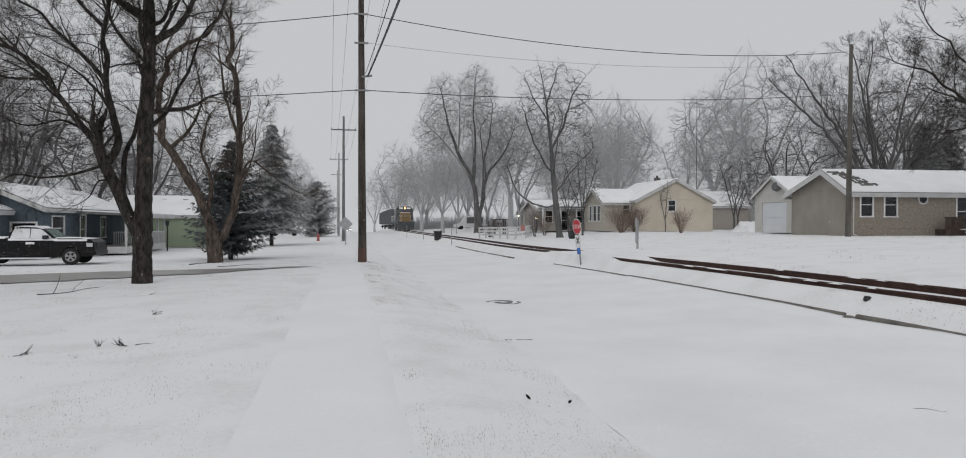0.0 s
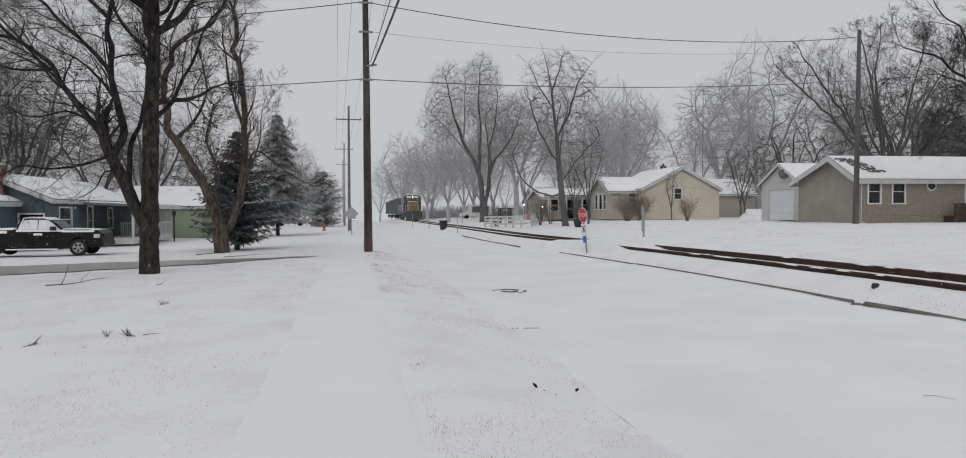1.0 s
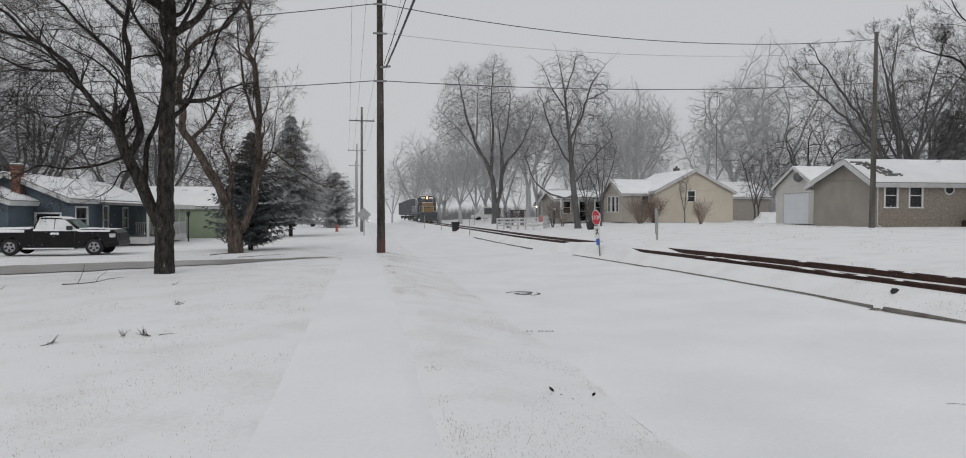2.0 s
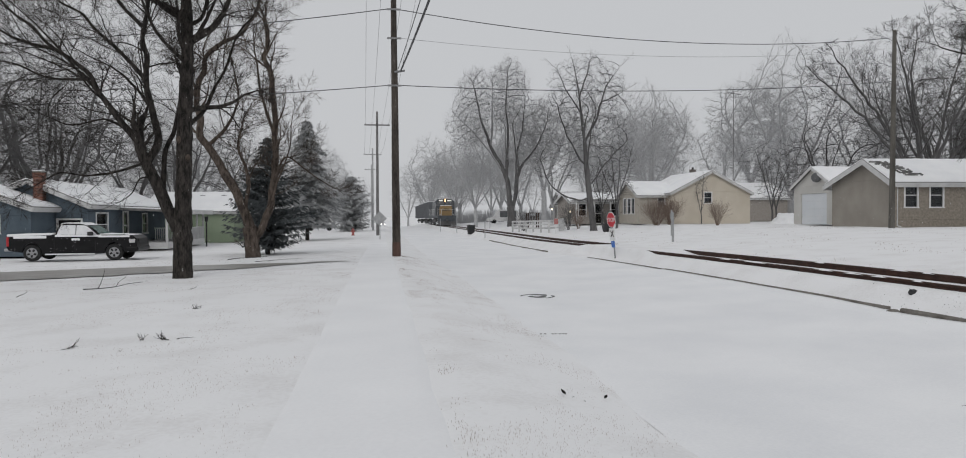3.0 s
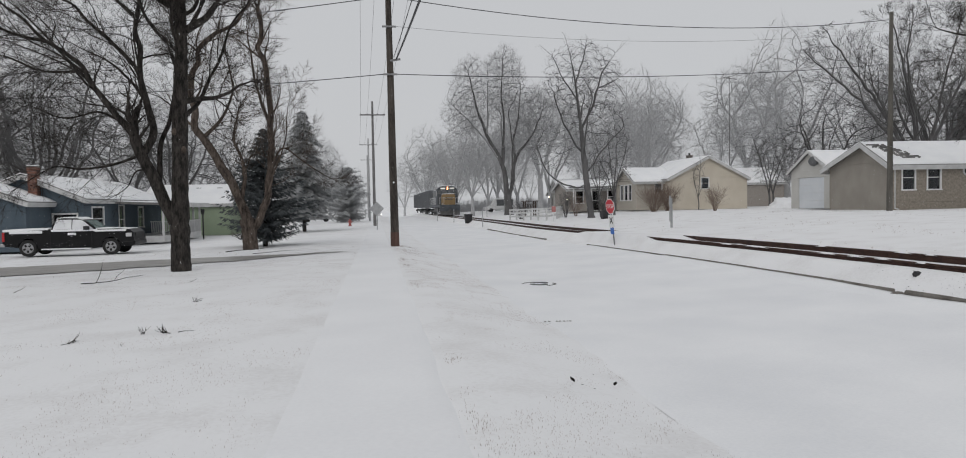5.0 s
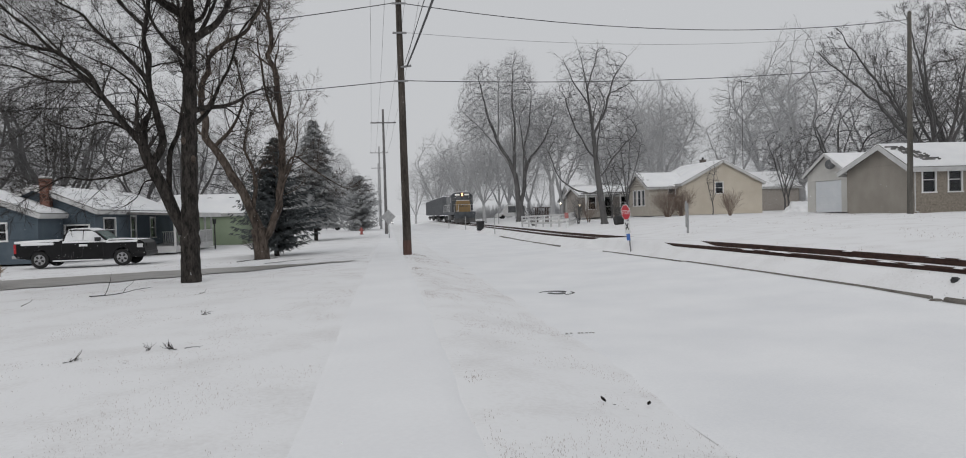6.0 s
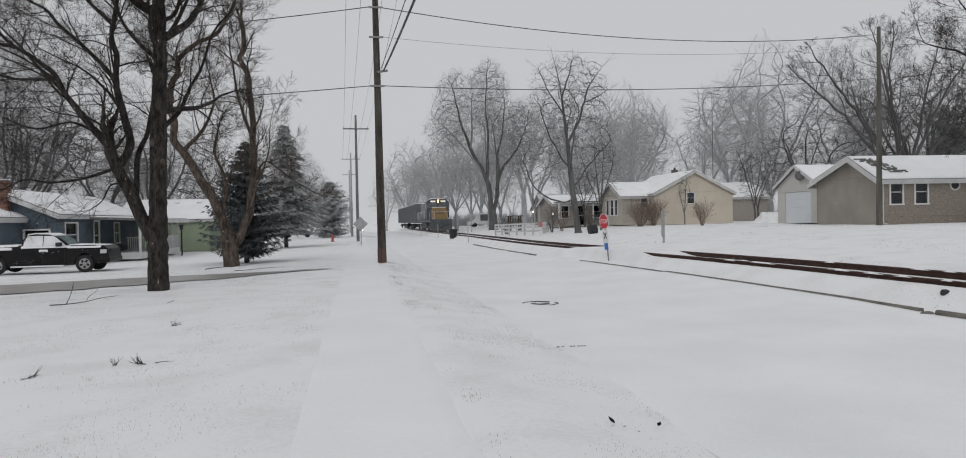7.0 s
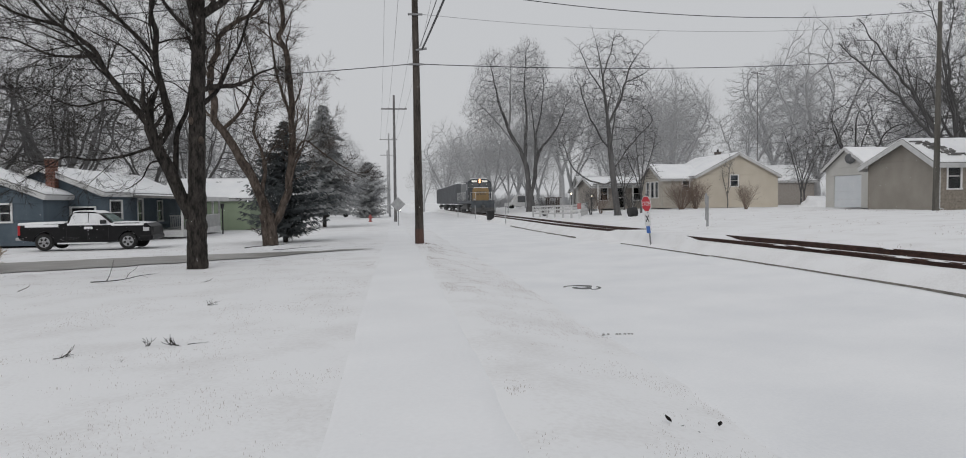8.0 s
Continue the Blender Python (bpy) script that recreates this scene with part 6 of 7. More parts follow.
# ---- signs and street things ----
def text_mesh(body, size, m, material, parent):
    cu = bpy.data.curves.new("letters", "FONT")
    cu.body, cu.size, cu.align_x, cu.align_y, cu.extrude = body, size, "CENTER", "CENTER", 0.002
    tmp = bpy.data.objects.new("letters", cu)
    scene.collection.objects.link(tmp)
    me = bpy.data.meshes.new_from_object(tmp.evaluated_get(bpy.context.evaluated_depsgraph_get()))
    bpy.data.objects.remove(tmp)
    me.materials.clear()
    me.materials.append(material)
    me.transform(m)
    ob = new("letters", me)
    ob.parent = parent
    return ob


def stop_sign():
    s = thing("stop_sign", pose(10.06, 26.7, gz(10.06, 26.7), 0, -5.5, 0) @ pose(0, 0, 0, 0, 0, -76), "red octagonal stop sign above a white X plate on a post", "sign")
    part("post", boxed(-0.03, 0.03, 0, 0.03, -0.1, 1.95, bevel=0.004), STEEL, s)
    for r, y, mat, nm in ((0.33, -0.012, SIGN_W, "border"), (0.302, -0.018, RED, "plate")):
        bm = bmesh.new()
        bmesh.ops.create_cone(bm, cap_ends=True, segments=8, radius1=r, radius2=r, depth=0.012, matrix=pose(0, y, 1.56, 90, 22.5, 0))
        part(nm, bm, mat, s)
    text_mesh("STOP", 0.235, pose(0, -0.027, 1.555, 90, 0, 0), SIGN_W, s)
    low = part("crossing_plate", boxed(-0.2, 0.2, -0.022, -0.01, 0.72, 1.22, bevel=0.005), SIGN_W, s, "white plate with a black X")
    for a in (38, -38):
        part("stroke", boxed(-0.024, 0.024, -0.028, -0.023, -0.16, 0.16, pose(0, 0, 1.0) @ Matrix.Rotation(radians(a), 4, "Y")), BLACK, low)
    part("blue_plate", boxed(-0.12, 0.12, -0.03, -0.012, 0.44, 0.70, bevel=0.004), SIGN_BLUE, s, "small blue plate")
    return s


stop_sign()


def manhole():
    x, y = 4.25, 15.2
    h = thing("manhole_cover", pose(x, y, gz(x, y)), "dark iron manhole cover half buried in snow", "manhole cover")

    def arc(r0, r1, a0, a1, z, n=24):
        bm = bmesh.new()
        rows = []
        for i in range(n + 1):
            a, k = radians(a0 + (a1 - a0) * i / n), math.sin(math.pi * i / n) ** 0.5
            m = (r0 + r1) / 2
            rows.append([bm.verts.new((math.cos(a) * (m + (q - m) * k), math.sin(a) * (m + (q - m) * k), zz)) for q, zz in ((r0, -0.02), (r0, z), (r1, z), (r1, -0.02))])
        for p, q in zip(rows, rows[1:]):
            for j in range(3):
                bm.faces.new((p[j], p[j + 1], q[j + 1], q[j]))
        return bm
    part("frame_ring", arc(0.34, 0.41, 40, 190, 0.012), GRIME, h)
    part("frame_ring", arc(0.35, 0.41, -75, 20, 0.012), GRIME, h)
    part("lid", arc(0.04, 0.24, 130, 380, 0.010), GRIME, h)


manhole()


def post(name, x, y, height, w, mat, label, category="post", group="marker posts"):
    p = thing(name, pose(x, y, gz(x, y)), label, category, group)
    part("shaft", boxed(-w / 2, w / 2, -w / 2, w / 2, -0.1, height, bevel=w * 0.15), mat, p)
    return p


# crossing sign seen edge-on, markers along the verge
edge_sign = thing("crossing_sign", pose(14.95, 32.4, gz(14.95, 32.4), 0, -1, -101), "pale sign on a wooden post turned edge-on", "sign")
part("post", boxed(-0.06, 0.06, 0, 0.09, -0.1, 1.45, bevel=0.01), SIGN_BACK, edge_sign)
bm = bmesh.new()
bmesh.ops.create_cone(bm, cap_ends=True, segments=20, radius1=0.24, radius2=0.24, depth=0.02, matrix=pose(0, -0.015, 1.28, 90, 0, 0) @ Matrix.Diagonal((1, 1.25, 1, 1)))
part("plate", bm, SIGN_BACK, edge_sign)
part("lower_plate", boxed(-0.16, 0.16, -0.03, -0.002, 0.3, 0.95, bevel=0.01), SIGN_BACK, edge_sign)
for x, y, h in ((9.56, 59, 1.5), (8.6, 93, 1.7), (9.4, 80, 1.5), (14.2, 86, 1.9)):
    post("marker_post", x, y, h, 0.07, SIGN_BACK, "thin grey marker post standing in the snow")
reflector = post("marker_sign", 14.54, 54, 1.25, 0.07, SIGN_W, "white marker post with a red reflector plate", "sign")
part("plate", boxed(-0.16, 0.16, -0.06, -0.04, 0.75, 1.2, bevel=0.01), mk("faded_red", (0.35, 0.14, 0.13), (0.45, 0.2, 0.19), 5, 0.6, 0.1), reflector, "faded red reflector")
diamond = thing("diamond_sign", pose(0.5, 57.6, gz(0.5, 57.6)), "bare back of a diamond warning sign on a post", "sign")
part("post", boxed(0.12, 0.18, 0.01, 0.05, -0.1, 2.05), STEEL, diamond)
part("plate", boxed(-0.42, 0.42, -0.012, 0.008, -0.42, 0.42, pose(0.12, 0, 1.72, 0, 45, 0), bevel=0.004), SIGN_BACK, diamond)
bin_ = thing("trash_bin", pose(9.7, 69.5, gz(9.7, 69.5)), "black plastic bin at the roadside", "bin")
bm = bmesh.new()
bmesh.ops.create_cone(bm, cap_ends=True, segments=4, radius1=0.42, radius2=0.52, depth=0.85, matrix=pose(0, 0, 0.42, 0, 0, 45))
part("body", bm, BLACK, bin_)
part("lid", boxed(-0.4, 0.4, -0.4, 0.4, 0.85, 0.93, bevel=0.03), BLACK, bin_)
barrel = thing("drum", pose(18.0, 51.6, gz(18.0, 51.6, -0.06)), "dark drum tipped over in the snow", "drum")
part("drum", rodded((-0.3, 0, 0.32), (0.3, 0, 0.42), 0.36, n=20), BLACK, barrel)

PORCH_GLOW = glow("porch_bulb", (1.0, 0.86, 0.62), 3.0)
for x, y, high in ((24.0, 93.5, 1.9), (20.1, 70.0, 1.55)):
    porch_lamp = thing("porch_lamp", pose(x, y, gz(x, y)), "small lit lamp on a dark post", "lamp", "porch lamps")
    part("post", rodded((0, 0, -0.05), (0, 0, high - 0.1), 0.035, n=8), BLACK, porch_lamp)
    bm = bmesh.new()
    bmesh.ops.create_uvsphere(bm, u_segments=12, v_segments=8, radius=0.1, matrix=pose(0, 0, high))
    part("bulb", bm, PORCH_GLOW, porch_lamp, "glowing warm bulb", smooth=True)

# fire hydrant
# Dulled red: the haze over the street is mixed into this colour.
HYD = mk("hazed_red", (0.36, 0.10, 0.09), (0.48, 0.18, 0.17), 6, 0.6, 0.1)
hyd = thing("fire_hydrant", pose(-2.1, 72.5, gz(-2.1, 72.5)), "red fire hydrant beside the sidewalk", "fire hydrant")
bm = bmesh.new()
rod(bm, (0, 0, 0), (0, 0, 0.55), 0.13, 0.12, 14)
rod(bm, (0, 0, 0), (0, 0, 0.07), 0.2, 0.2, 14)
rod(bm, (0, 0, 0.52), (0, 0, 0.57), 0.17, 0.17, 14)
part("barrel", bm, HYD, hyd)
bm = bmesh.new()
bmesh.ops.create_uvsphere(bm, u_segments=14, v_segments=8, radius=0.14, matrix=pose(0, 0, 0.57) @ Matrix.Diagonal((1, 1, 1.1, 1)))
part("bonnet", bm, HYD, hyd, smooth=True)
for a, b in (((-0.22, 0, 0.42), (0.22, 0, 0.42)), ((0, -0.24, 0.38), (0, 0, 0.38))):
    part("outlet", rodded(a, b, 0.065, n=12), HYD, hyd)

# white board fence and the dark play tower behind it
def fence(points):
    f = thing("board_fence", None, "low white three-board fence in the snow", "fence")
    for (x0, y0), (x1, y1) in zip(points, points[1:]):
        n = max(1, round(math.hypot(x1 - x0, y1 - y0) / 1.9))
        for k in range(0 if (x0, y0) == points[0] else 1, n + 1):
            x, y = x0 + (x1 - x0) * k / n, y0 + (y1 - y0) * k / n
            part("post", boxed(x - 0.07, x + 0.07, y - 0.07, y + 0.07, gz(x, y) - 0.1, gz(x, y) + 1.05, bevel=0.01), WHITE, f)
        a = math.degrees(math.atan2(y1 - y0, x1 - x0))
        span = math.hypot(x1 - x0, y1 - y0)
        for z in (0.35, 0.68, 0.98):
            m = Matrix.Translation((x0, y0, gz(x0, y0) + z)) @ Matrix.Rotation(radians(a), 4, "Z") @ Matrix.Rotation(-math.atan2(gz(x1, y1) - gz(x0, y0), span), 4, "Y")
            part("board", boxed(0, span, -0.1, -0.072, -0.075, 0.075, m), WHITE, f)


fence([(13.4, 66.5), (14.75, 57.2), (16.1, 58.9), (17.8, 63.5)])
tower = thing("play_tower", pose(17.0, 74, gz(17.0, 74)) @ Matrix.Scale(0.8, 4), "small dark timber play tower", "play tower")
for x in (-0.7, 0.7):
    for y in (-0.6, 0.6):
        part("post", boxed(x - 0.08, x + 0.08, y - 0.08, y + 0.08, -0.1, 2.0), DARKWOOD, tower)
part("deck", boxed(-0.85, 0.85, -0.75, 0.75, 0.9, 1.05), DARKWOOD, tower)
part("roof", boxed(-1.0, 1.0, -0.9, 0.9, 1.95, 2.05), DARKWOOD, tower)
for k in range(7):
    part("slat", boxed(-0.75 + k * 0.22, -0.65 + k * 0.22, -0.74, -0.7, 1.05, 1.6), DARKWOOD, tower)


# shrubs, small trees, snow pile
def shrub(x, y, h, w, seed, mat, label, stems=16, name="shrub"):
    rng = random.Random(seed)
    t = Tree(seed, (0, 6, 5, 3), 34, 0.5, 0.03, 0.2, 0.009)
    for k in range(stems):
        a, o = rng.uniform(0, 6.283), rng.uniform(0.2, 1.0)
        c, s = math.cos(a) * w * o, math.sin(a) * w * o
        hh = h * rng.uniform(0.55, 0.9)
        t.limb([(c * 0.12, s * 0.12, -0.05), (c * 0.45, s * 0.45, hh * 0.5), (c * 0.85, s * 0.85, hh)], 0.022, 0.01, 2, 6, h * 0.9)
    top = thing(name, pose(x, y, gz(x, y)), label, "shrub", "shrubs")
    from_lists("bush", *t.crown, mat, top)


shrub(28.0, 53.6, 1.7, 0.9, 61, SHRUB, "leafless twiggy shrub in the snow")
shrub(25.6, 60.5, 2.0, 1.5, 62, SHRUB, "dense brown hedge shrub before the cream house", 34)
shrub(27.2, 61.2, 2.0, 1.4, 63, SHRUB, "dense brown hedge shrub before the cream house", 34)
shrub(17.6, 61.5, 2.0, 0.9, 64, BARK_HAZE, "thin grey bush beside the fence", 12)
shrub(18.8, 62.5, 1.7, 0.9, 65, SHRUB, "thin brown bush beside the fence", 12)
shrub(21.5, 62.0, 1.4, 1.2, 66, BARK_HAZE, "low grey bush by the porch", 16)
shrub(14.5, 66.5, 1.5, 1.2, 67, BARK_HAZE, "low grey bush behind the fence", 16)
shrub(-8.6, 49.5, 0.45, 1.1, 77, BARK_TAN, "low heap of cut brush near the porch", 12, "brush_pile")
shrub(-9.2, 57.2, 1.3, 0.9, 68, SHRUB, "low brown bush before the green garage", 14)
for x, y, high, wide, seed in ((30.9, 62.6, 5.2, 1.8, 71), (20.6, 57.0, 8.2, 4.2, 72), (37.8, 62, 8.2, 5.5, 73), (41.8, 68, 7.4, 4.5, 74), (23.5, 70, 7.5, 4.0, 75)):
    crowned(seed, high, wide, 0.09 if wide > 2 else 0.05, 0.22, 4, 420 if wide > 2 else 160, thin=0.010, step=0.22, kill=0.3, rise=0.2).build("sapling", place(x, y), BARK_HAZE, BARK_HAZE, "slender bare young tree", "young trees", twigs=1, twig_len=0.4, twig_r=0.55, lift=0.3)


def heap(name, x, y, rx, ry, h, mat, label, category, seed):
    bm = bmesh.new()
    bmesh.ops.create_icosphere(bm, subdivisions=4, radius=1)
    for v in bm.verts:
        k = 1 + 0.25 * noise.noise(v.co * 1.7 + Vector((seed, 0, 0))) + 0.12 * noise.noise(v.co * 5 + Vector((0, seed, 0)))
        v.co = Vector((v.co.x * rx * k, v.co.y * ry * k, v.co.z * h * k))
    ob = part(name, bm, mat, None, smooth=True)
    ob.matrix_world = pose(x, y, gz(x, y) - h * 0.12)
    tagged(ob, label, category)


heap("snow_pile", 39.0, 60.5, 2.0, 1.5, 1.15, SNOW, "ploughed pile of lumpy snow", "snow pile", 2)
heap("rock", 9.95, 10.5, 0.075, 0.06, 0.06, BLACK, "black lump of ballast beside the rail", "rock", 5)
heap("rock", 9.28, 10.13, 0.12, 0.1, 0.05, CONCRETE, "broken lump of kerb concrete", "rock", 7)


# ---- small things lying on the snow ----
def fallen(name, x, y, length, turn, seed, thick, label, lift=0.25, kids=(0, 4, 3)):
    t = Tree(seed, kids, 45, 0.45, 0.03, 0.3, thick * 0.35)
    rng = t.rng
    bend = [(length * u, length * rng.uniform(-0.12, 0.12), 0.01 + length * lift * u * rng.uniform(0.3, 0.8)) for u in (0.35, 0.7, 1.0)]
    t.limb([(0, 0, 0.0)] + bend, thick, thick * 0.35, 2, 4, length * 0.5)
    top = tagged(from_lists(name, *t.crown, BARK), label, "branch", "fallen twigs")
    top.matrix_world = pose(x, y, gz(x, y), 0, 0, turn)


def sprig(x, y, high, turn, seed, lean, prongs, label):
    """A torn twig end stuck in the snow: a few crooked forked prongs."""
    rng = random.Random(seed)
    v, f = [], []
    for k in range(prongs):
        a = rng.uniform(0, 6.283)
        p = Vector((rng.uniform(-0.25, 0.25) * high, rng.uniform(-0.1, 0.1) * high, -0.02))
        d = Vector((math.cos(a) * 0.8 + lean, math.sin(a) * 0.4, rng.uniform(0.15, 0.9))).normalized()
        n, reach = 5, high * rng.uniform(0.45, 1.1)
        pts, radii = [p], [high * 0.032]
        for i in range(n):
            d = (d + Vector((rng.uniform(-1, 1), rng.uniform(-1, 1), rng.uniform(-1, 1))) * 0.42).normalized()
            p = p + d * (reach / n)
            pts.append(p)
            radii.append(high * 0.032 * (1 - 0.75 * (i + 1) / n))
        tube(v, f, pts, radii, 5)
        side = (d + Vector((rng.uniform(-1, 1), rng.uniform(-1, 1), 0.3)) * 0.9).normalized()
        tube(v, f, [pts[2], pts[2] + side * (reach * 0.2), pts[2] + side * (reach * 0.34) + d * (reach * 0.08)], [high * 0.02, high * 0.015, high * 0.007], 4)
    top = tagged(from_lists("twig", v, f, BARK), label, "branch", "fallen twigs")
    top.matrix_world = pose(x, y, gz(x, y), 0, 0, turn)


def downed_branch():
    """Lies flat, with one fork rising from the middle and one curving along."""
    t = Tree(81, (0, 3, 2), 35, 0.4, 0.02, 0.2, 0.006)
    t.limb([(-0.5, 0.0, 0.01), (0.05, 0.02, 0.02), (0.6, 0.05, 0.07), (1.05, 0.2, 0.16), (1.5, 0.3, 0.2)], 0.022, 0.008, 2, 3, 0.5)
    t.limb([(0.0, 0.02, 0.02), (0.1, 0.0, 0.2), (0.2, 0.0, 0.5), (0.24, 0.02, 0.7)], 0.016, 0.006, 2, 2, 0.35)
    t.limb([(0.62, 0.05, 0.07), (0.72, 0.1, 0.25), (0.95, 0.1, 0.42)], 0.012, 0.005, 2, 2, 0.3)
    top = tagged(from_lists("fallen_branch", *t.crown, BARK), "fallen forked bare branch lying on the snowy lawn", "branch", "fallen twigs")
    top.matrix_world = pose(-5.9, 17.0, gz(-5.9, 17.0), 0, 0, 8) @ Matrix.Scale(0.62, 4)


downed_branch()
fallen("fallen_branch", -4.3, 28.6, 1.6, -8, 82, 0.014, "long fallen branch near the driveway", 0.08, (0, 5, 3))
fallen("fallen_branch", -5.9, 31.2, 1.6, 15, 83, 0.02, "fallen branch beside the leaning maple", 0.1, (0, 4, 3))
sprig(-2.12, 9.08, 0.2, 10, 84, -0.35, 6, "short dark forked twig poking out of the snow")
sprig(-2.42, 9.12, 0.13, 60, 86, 0.3, 6, "small dark forked twig poking out of the snow")
sprig(-3.1, 8.6, 0.22, 0, 87, 0.5, 6, "forked dark twig poking out of the snow")
sprig(-3.38, 8.5, 0.05, 0, 88, 0.2, 2, "tiny dark twig in the snow")
sprig(-2.57, 12.36, 0.16, 0, 89, 0.3, 6, "small dark forked twig poking out of the snow")
sprig(-2.4, 8.3, 0.05, 30, 90, 0.2, 3, "tiny dark twig in the snow")
fallen("twig", -1.95, 8.98, 0.2, -10, 85, 0.006, "short dark twig lying on the snow", 0.1)
fallen("twig", 6.1, 5.25, 0.26, -45, 93, 0.0026, "thin crooked twig lying on the road", 0.03)
fallen("twig", -3.6, 16.0, 0.18, 30, 91, 0.008, "short dark twig lying on the snow", 0.4)
fallen("twig", -7.0, 15.6, 0.25, 60, 92, 0.009, "short dark twig lying on the snow", 0.4)


def leaf(x, y, s, turn, tip):
    bm = bmesh.new()
    rows = []
    for i in range(6):
        u = i / 5
        w = s * 0.36 * math.sin(math.pi * min(0.97, u * 0.92 + 0.06))
        rows.append([bm.verts.new((w * k, s * u, 0.01 + tip * s * u * u + abs(k) * w * 0.5)) for k in (-1, 0, 1)])
    for a, b in zip(rows, rows[1:]):
        for k in range(2):
            bm.faces.new((a[k], a[k + 1], b[k + 1], b[k]))
    bmesh.ops.solidify(bm, geom=bm.faces[:], thickness=0.002)
    bmesh.ops.scale(bm, vec=(0.6, 0.6, 0.6), verts=bm.verts)
    ob = part("dead_leaf", bm, BARK, None)
    ob.matrix_world = pose(x, y, gz(x, y, -0.004), 0, 0, turn)
    tagged(ob, "curled dead leaf lying on the snow", "leaf", "dead leaves")


for x, y, s, a, tip in ((2.42, 5.86, 0.10, 30, 0.7), (2.46, 5.78, 0.06, 200, 0.3), (2.82, 5.9, 0.085, -40, 0.5), (2.56, 5.66, 0.035, 70, 0.5), (2.74, 6.3, 0.02, 0, 0.4)):
    leaf(x, y, s, a, tip)

# a short row of paw prints across the bank
prints = thing("paw_prints", None, "short row of dark prints in the snow", "prints")
for k, u in enumerate((0, 0.09, 0.25, 0.31, 0.40, 0.47, 0.53)):
    bm = bmesh.new()
    bmesh.ops.create_cone(bm, cap_ends=True, segments=12, radius1=0.02 - 0.004 * (k % 2), radius2=0.016, depth=0.006, matrix=Matrix.Diagonal((1, 1.6, 1, 1)))
    ob = part("print", bm, mk("packed_print", (0.18, 0.17, 0.16), (0.3, 0.29, 0.28), 20, 0.9, 0.3) if k == 0 else bpy.data.materials["packed_print"], prints)
    x, y = 3.1 + u * 0.75, 9.85 + u * 0.02
    ob.matrix_local = pose(x, y, gz(x, y) + 0.012)


# ---- dead grass through thin snow ----
def grass():
    rng = random.Random(17)
    v, f = [], []

    def blade(x, y, h):
        z = gz(x, y) - 0.012 + rough(x, y)
        a, lean = rng.uniform(0, 6.283), rng.uniform(0.1, 0.9) * h
        w = 0.0014 + 0.0009 * (y / 8)
        c, s = math.cos(a), math.sin(a)
        j = len(v)
        tip = (x + c * lean, y + s * lean, z + h)
        v.extend(((x - s * w, y + c * w, z - 0.01), (x + s * w, y - c * w, z - 0.01), tip))
        f.append((j, j + 1, j + 2))

    tries = 0
    while len(f) < 34000 and tries < 500000:
        tries += 1
        y = 1.8 + 30 * rng.random() ** 1.7
        side = rng.random()
        x = rng.uniform(1.25, 3.1) if side < 0.38 else -0.18 - (3.2 + y * 0.42) * rng.random() ** 1.25
        patch = noise.noise((x * 0.9, y * 0.55, 0.0)) + 0.6 * noise.noise((x * 3.1, y * 2.4, 4.0))
        if patch < -0.12 + 0.45 * rng.random():
            continue
        for k in range(rng.choice((1, 1, 1, 2, 2, 3))):
            blade(x + rng.gauss(0, 0.04), y + rng.gauss(0, 0.04), rng.uniform(0.005, 0.022))
    for k in range(2600):
        y = rng.uniform(9, 48)
        x = 12.8 + (4 + y * 0.42) * rng.random()
        if noise.noise((x * 0.5, y * 0.4, 7.0)) + 0.5 * noise.noise((x * 2, y * 2, 3.0)) > 0.22:
            for i in range(3):
                blade(x + rng.gauss(0, 0.05), y + rng.gauss(0, 0.05), rng.uniform(0.02, 0.07))
    ob = tagged(from_lists("grass", v, f, GRASS, smooth=False), "sparse dead grass blades poking through thin snow", "grass", kind="stuff")


grass()
shrub(-10.9, 21.9, 0.55, 0.5, 69, mk("tan_grass", (0.30, 0.21, 0.13), (0.42, 0.31, 0.21), 4, 0.9, 0.2), "clump of tan ornamental grass by the driveway", 40, "grass_clump")


# ---- far street: cars, van, television mast ----
def far_car(name, x, y, turn, body, label, height=1.5, length=4.5, lit=False):
    c = thing(name, pose(x, y, gz(x, y), 0, 0, turn), label, "car", "parked cars")
    bm = bmesh.new()
    prism(bm, [(-length / 2, 0.35), (length / 2, 0.35), (length / 2, 0.8), (length * 0.3, 0.95), (length * 0.18, height), (-length * 0.38, height), (-length * 0.48, 0.95)], -0.9, 0.9)
    bmesh.ops.bevel(bm, geom=bm.edges[:], offset=0.07, segments=2, affect="EDGES")
    part("body", bm, body, c)
    part("roof_snow", boxed(-length * 0.36, length * 0.16, -0.75, 0.75, height - 0.01, height + 0.07, bevel=0.03), SNOW_ROOF, c)
    for s in (-0.905, 0.885):
        part("side_window", boxed(-length * 0.36, length * 0.14, s, s + 0.02, 0.98, height - 0.12, bevel=0.005), FAR_GLASS, c)
    for u in (-0.3, 0.3):
        for s in (-0.8, 0.8):
            part("wheel", rodded((length * u, s - 0.1, 0.32), (length * u, s + 0.1, 0.32), 0.32, n=18), TYRE, c)
    if lit:
        for s in (-0.65, 0.65):
            part("headlight", rodded((length / 2, s, 0.7), (length / 2 + 0.03, s, 0.7), 0.16, n=14), glow("white_headlamp", (1, 0.97, 0.92), 6.0), c, "lit white headlight")
    return c


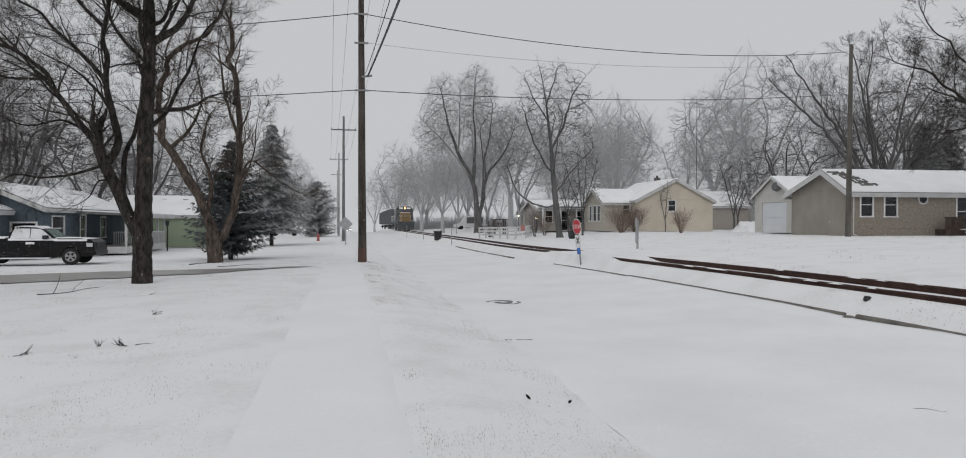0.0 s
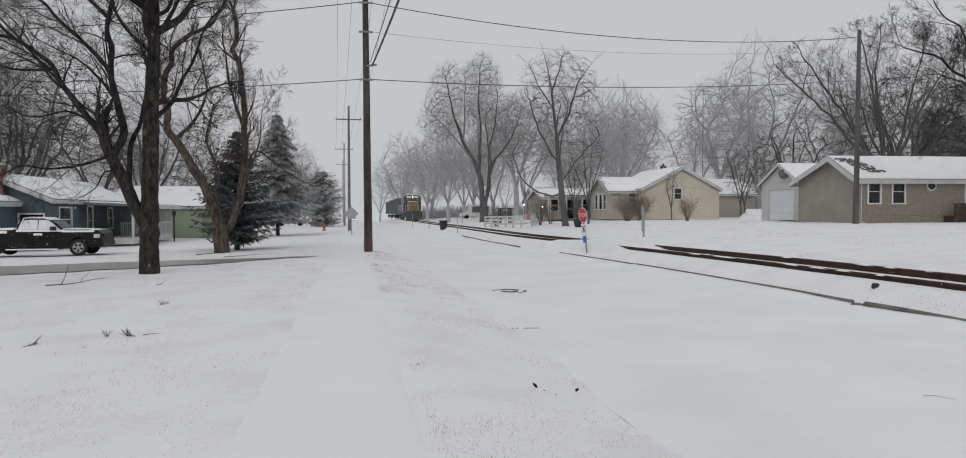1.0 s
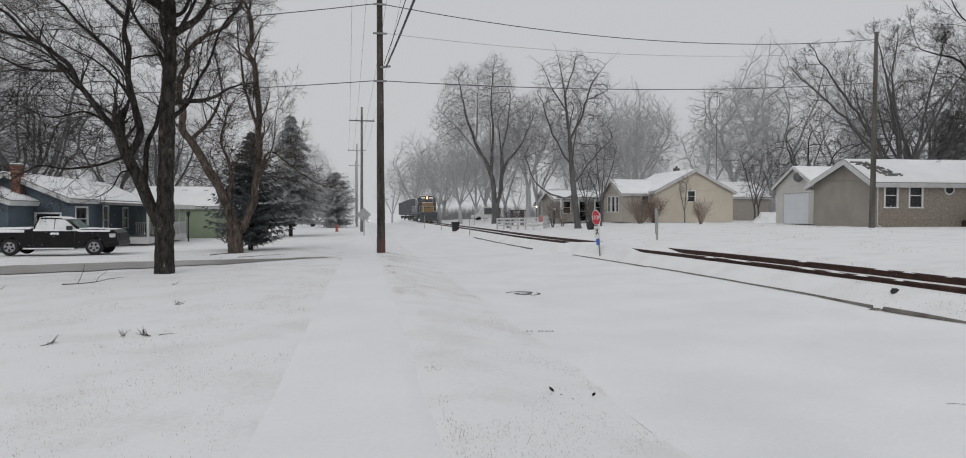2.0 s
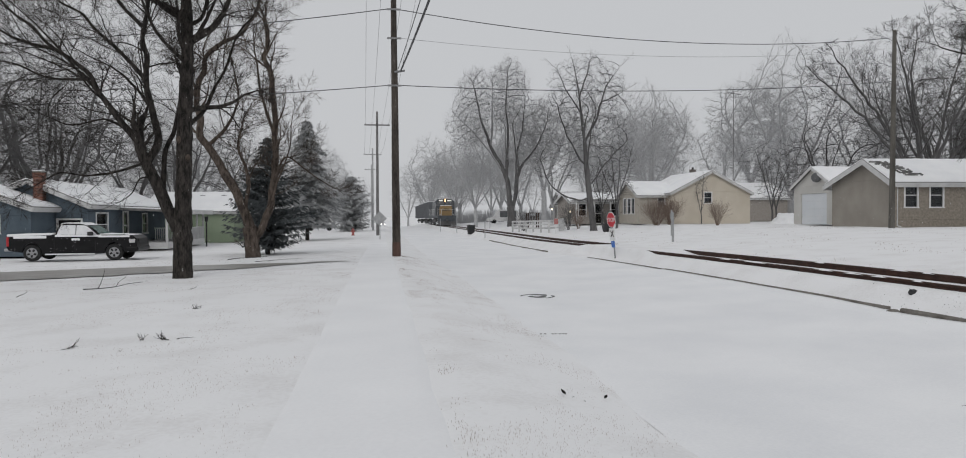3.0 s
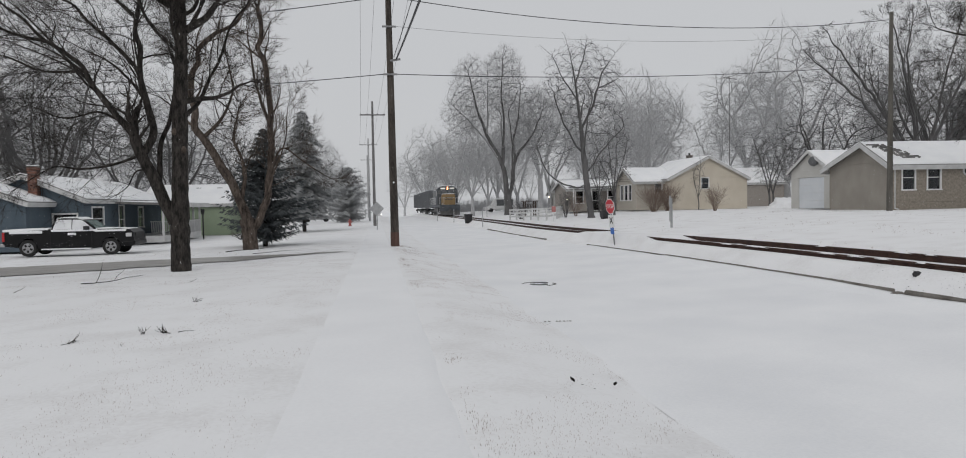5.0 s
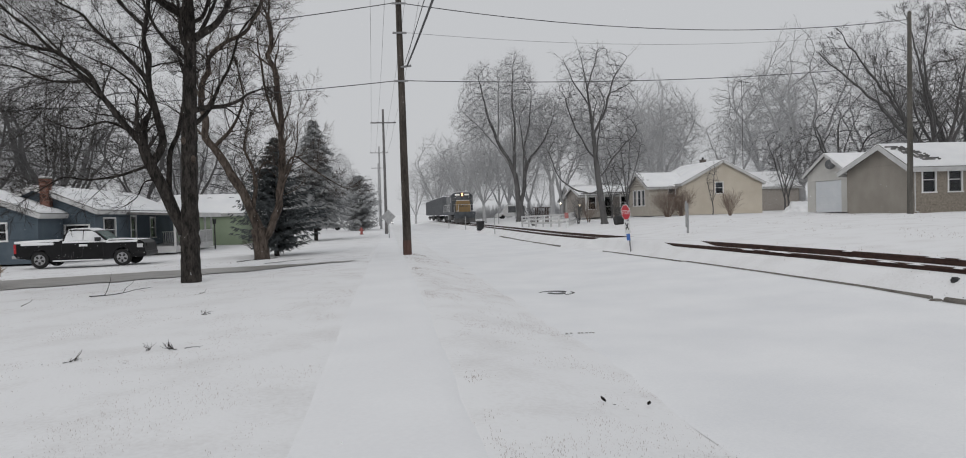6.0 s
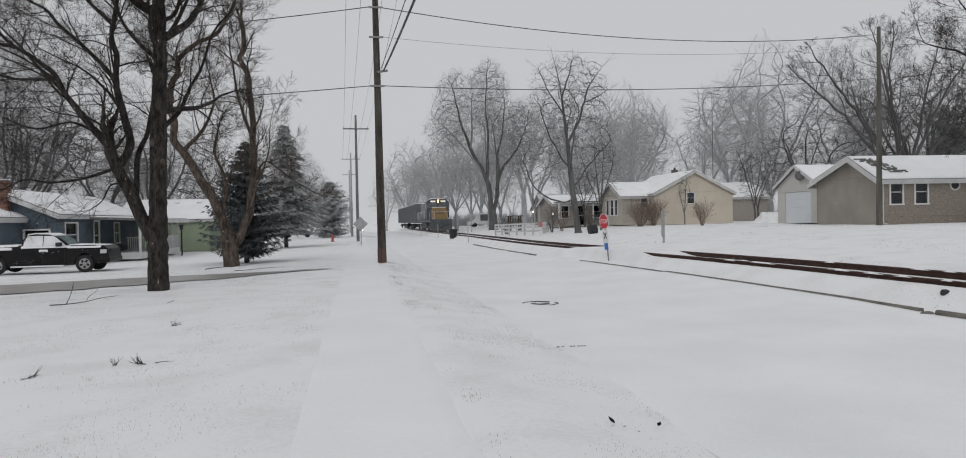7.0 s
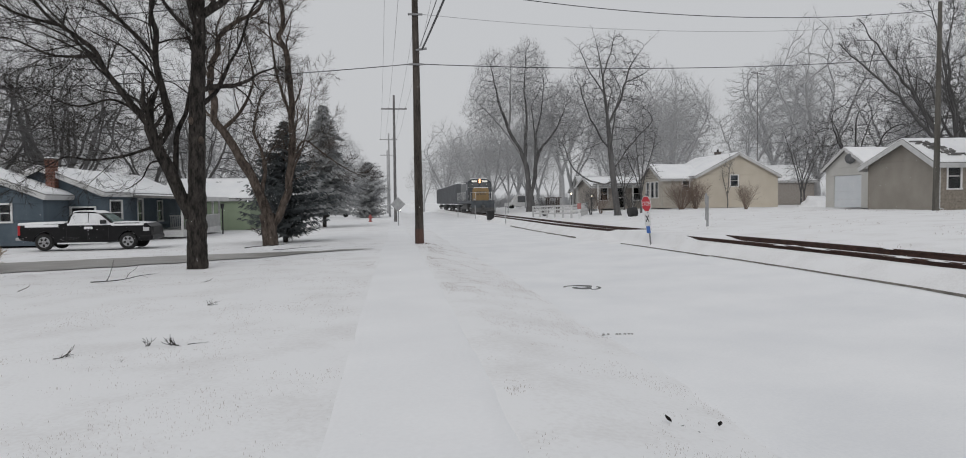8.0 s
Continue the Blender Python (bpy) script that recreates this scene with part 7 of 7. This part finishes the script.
# Silver and oncoming cars take the haze-painted grey of the woods.
far_car("parked_car", -8.2, 106.5, 0, FAR_HAZE, "silver car under snow in a far drive")
far_car("parked_van", 20.5, 112, 180, SIGN_W, "white van parked beyond the trees", 2.1, 5.4)
far_car("oncoming_car", 1.6, 262, -90, FAR_HAZE, "distant car with its headlights on", lit=True)
mast = thing("antenna_mast", pose(48.65, 90, gz(48.65, 90)), "tall thin television antenna mast", "antenna")
part("mast", rodded((0, 0, 0), (0, 0, 17.7), 0.06, 0.035, n=8), POLE_FAR, mast)
part("boom", rodded((-0.9, 0, 17.6), (1.1, 0, 17.35), 0.035, n=6), POLE_FAR, mast)
for k in range(7):
    part("element", rodded((-0.8 + k * 0.3, -0.6 + k * 0.05, 17.57 - k * 0.035), (-0.8 + k * 0.3, 0.6 - k * 0.05, 17.57 - k * 0.035), 0.015, n=5), POLE_FAR, mast)
lantern = thing("yard_lamp", pose(-11.4, 51, gz(-11.4, 51)), "black yard lamp post near the porch", "lamp")
part("post", rodded((0, 0, 0), (0, 0, 1.75), 0.05, n=8), BLACK, lantern)
part("lantern", rodded((0, 0, 1.75), (0, 0, 2.1), 0.1, 0.14, n=6), BLACK, lantern)


# ---- falling snow ----
def falling_snow():
    rng = random.Random(3)
    v, f = [], []
    for k in range(5200):
        y = 2.5 + 40 * rng.random() ** 0.8
        x, z = 0.69 + (y + 2) * rng.uniform(-0.75, 1.1), rng.uniform(-1, 24)
        r = rng.uniform(0.0015, 0.0032) * (1 + y * 0.05)
        j = len(v)
        tilt = rng.uniform(-0.6, 0.6)
        v.extend(((x - r, y, z - r * tilt), (x, y - r, z - 1.6 * r), (x + r, y, z + r * tilt), (x, y + r, z + 1.6 * r), (x, y, z + 2.2 * r)))
        f.extend(((j, j + 1, j + 4), (j + 1, j + 2, j + 4), (j + 2, j + 3, j + 4), (j + 3, j, j + 4), (j, j + 3, j + 2, j + 1)))
    return tagged(from_lists("falling_snow", v, f, SNOW_ROOF, smooth=False), "small snowflakes falling through the air", "snow", kind="stuff")


flakes = falling_snow()


def ballast():
    """Small dark stones that show through the snow beside the track."""
    rng = random.Random(41)
    v, f = [], []
    for k in range(330):
        if rng.random() < 0.6:
            x, y = rng.gauss(9.85, 0.16), rng.gauss(8.6, 1.3)
        else:
            x, y = rng.choice((10.1, 12.3, 12.6)) + rng.gauss(0, 0.12), rng.uniform(6, 24)
        r = rng.uniform(0.004, 0.012)
        z, j = gz(x, y) + 0.004, len(v)
        v.extend(((x - r, y, z), (x, y - r * 0.8, z), (x + r, y, z), (x, y + r * 0.8, z), (x + rng.uniform(-0.4, 0.4) * r, y, z + r * 0.8)))
        f.extend(((j, j + 1, j + 4), (j + 1, j + 2, j + 4), (j + 2, j + 3, j + 4), (j + 3, j, j + 4)))
    tagged(from_lists("ballast", v, f, GRIME, smooth=False), "scattered dark ballast stones in the snow", "stones", kind="stuff")


ballast()


def motions():
    """The train rolls towards the street; its wheelsets turn."""
    speed, first = 4.72, 124.6
    times = [k * 0.5 for k in range(17)]
    for ob, back_by in ((engine, 0.0), (cars[0], 20.9), (cars[1], 37.6), (cars[2], 54.3)):
        rows = []
        for t in times:
            y = first - speed * t + back_by
            rows.append((t, pose((NEAR_RAIL + FAR_RAIL) / 2, y, rail_z(y))))
        walk(ob, rows)
    walk(flakes, [(t, pose(-0.35 * t, 0, -1.1 * t)) for t in (0, 4, 8)])
    for wheel, y, r in WHEELS:
        walk(wheel, [(k * 0.125, pose(0, y, r, math.degrees(speed * k * 0.125 / r), 0, 0)) for k in range(65)])


motions()
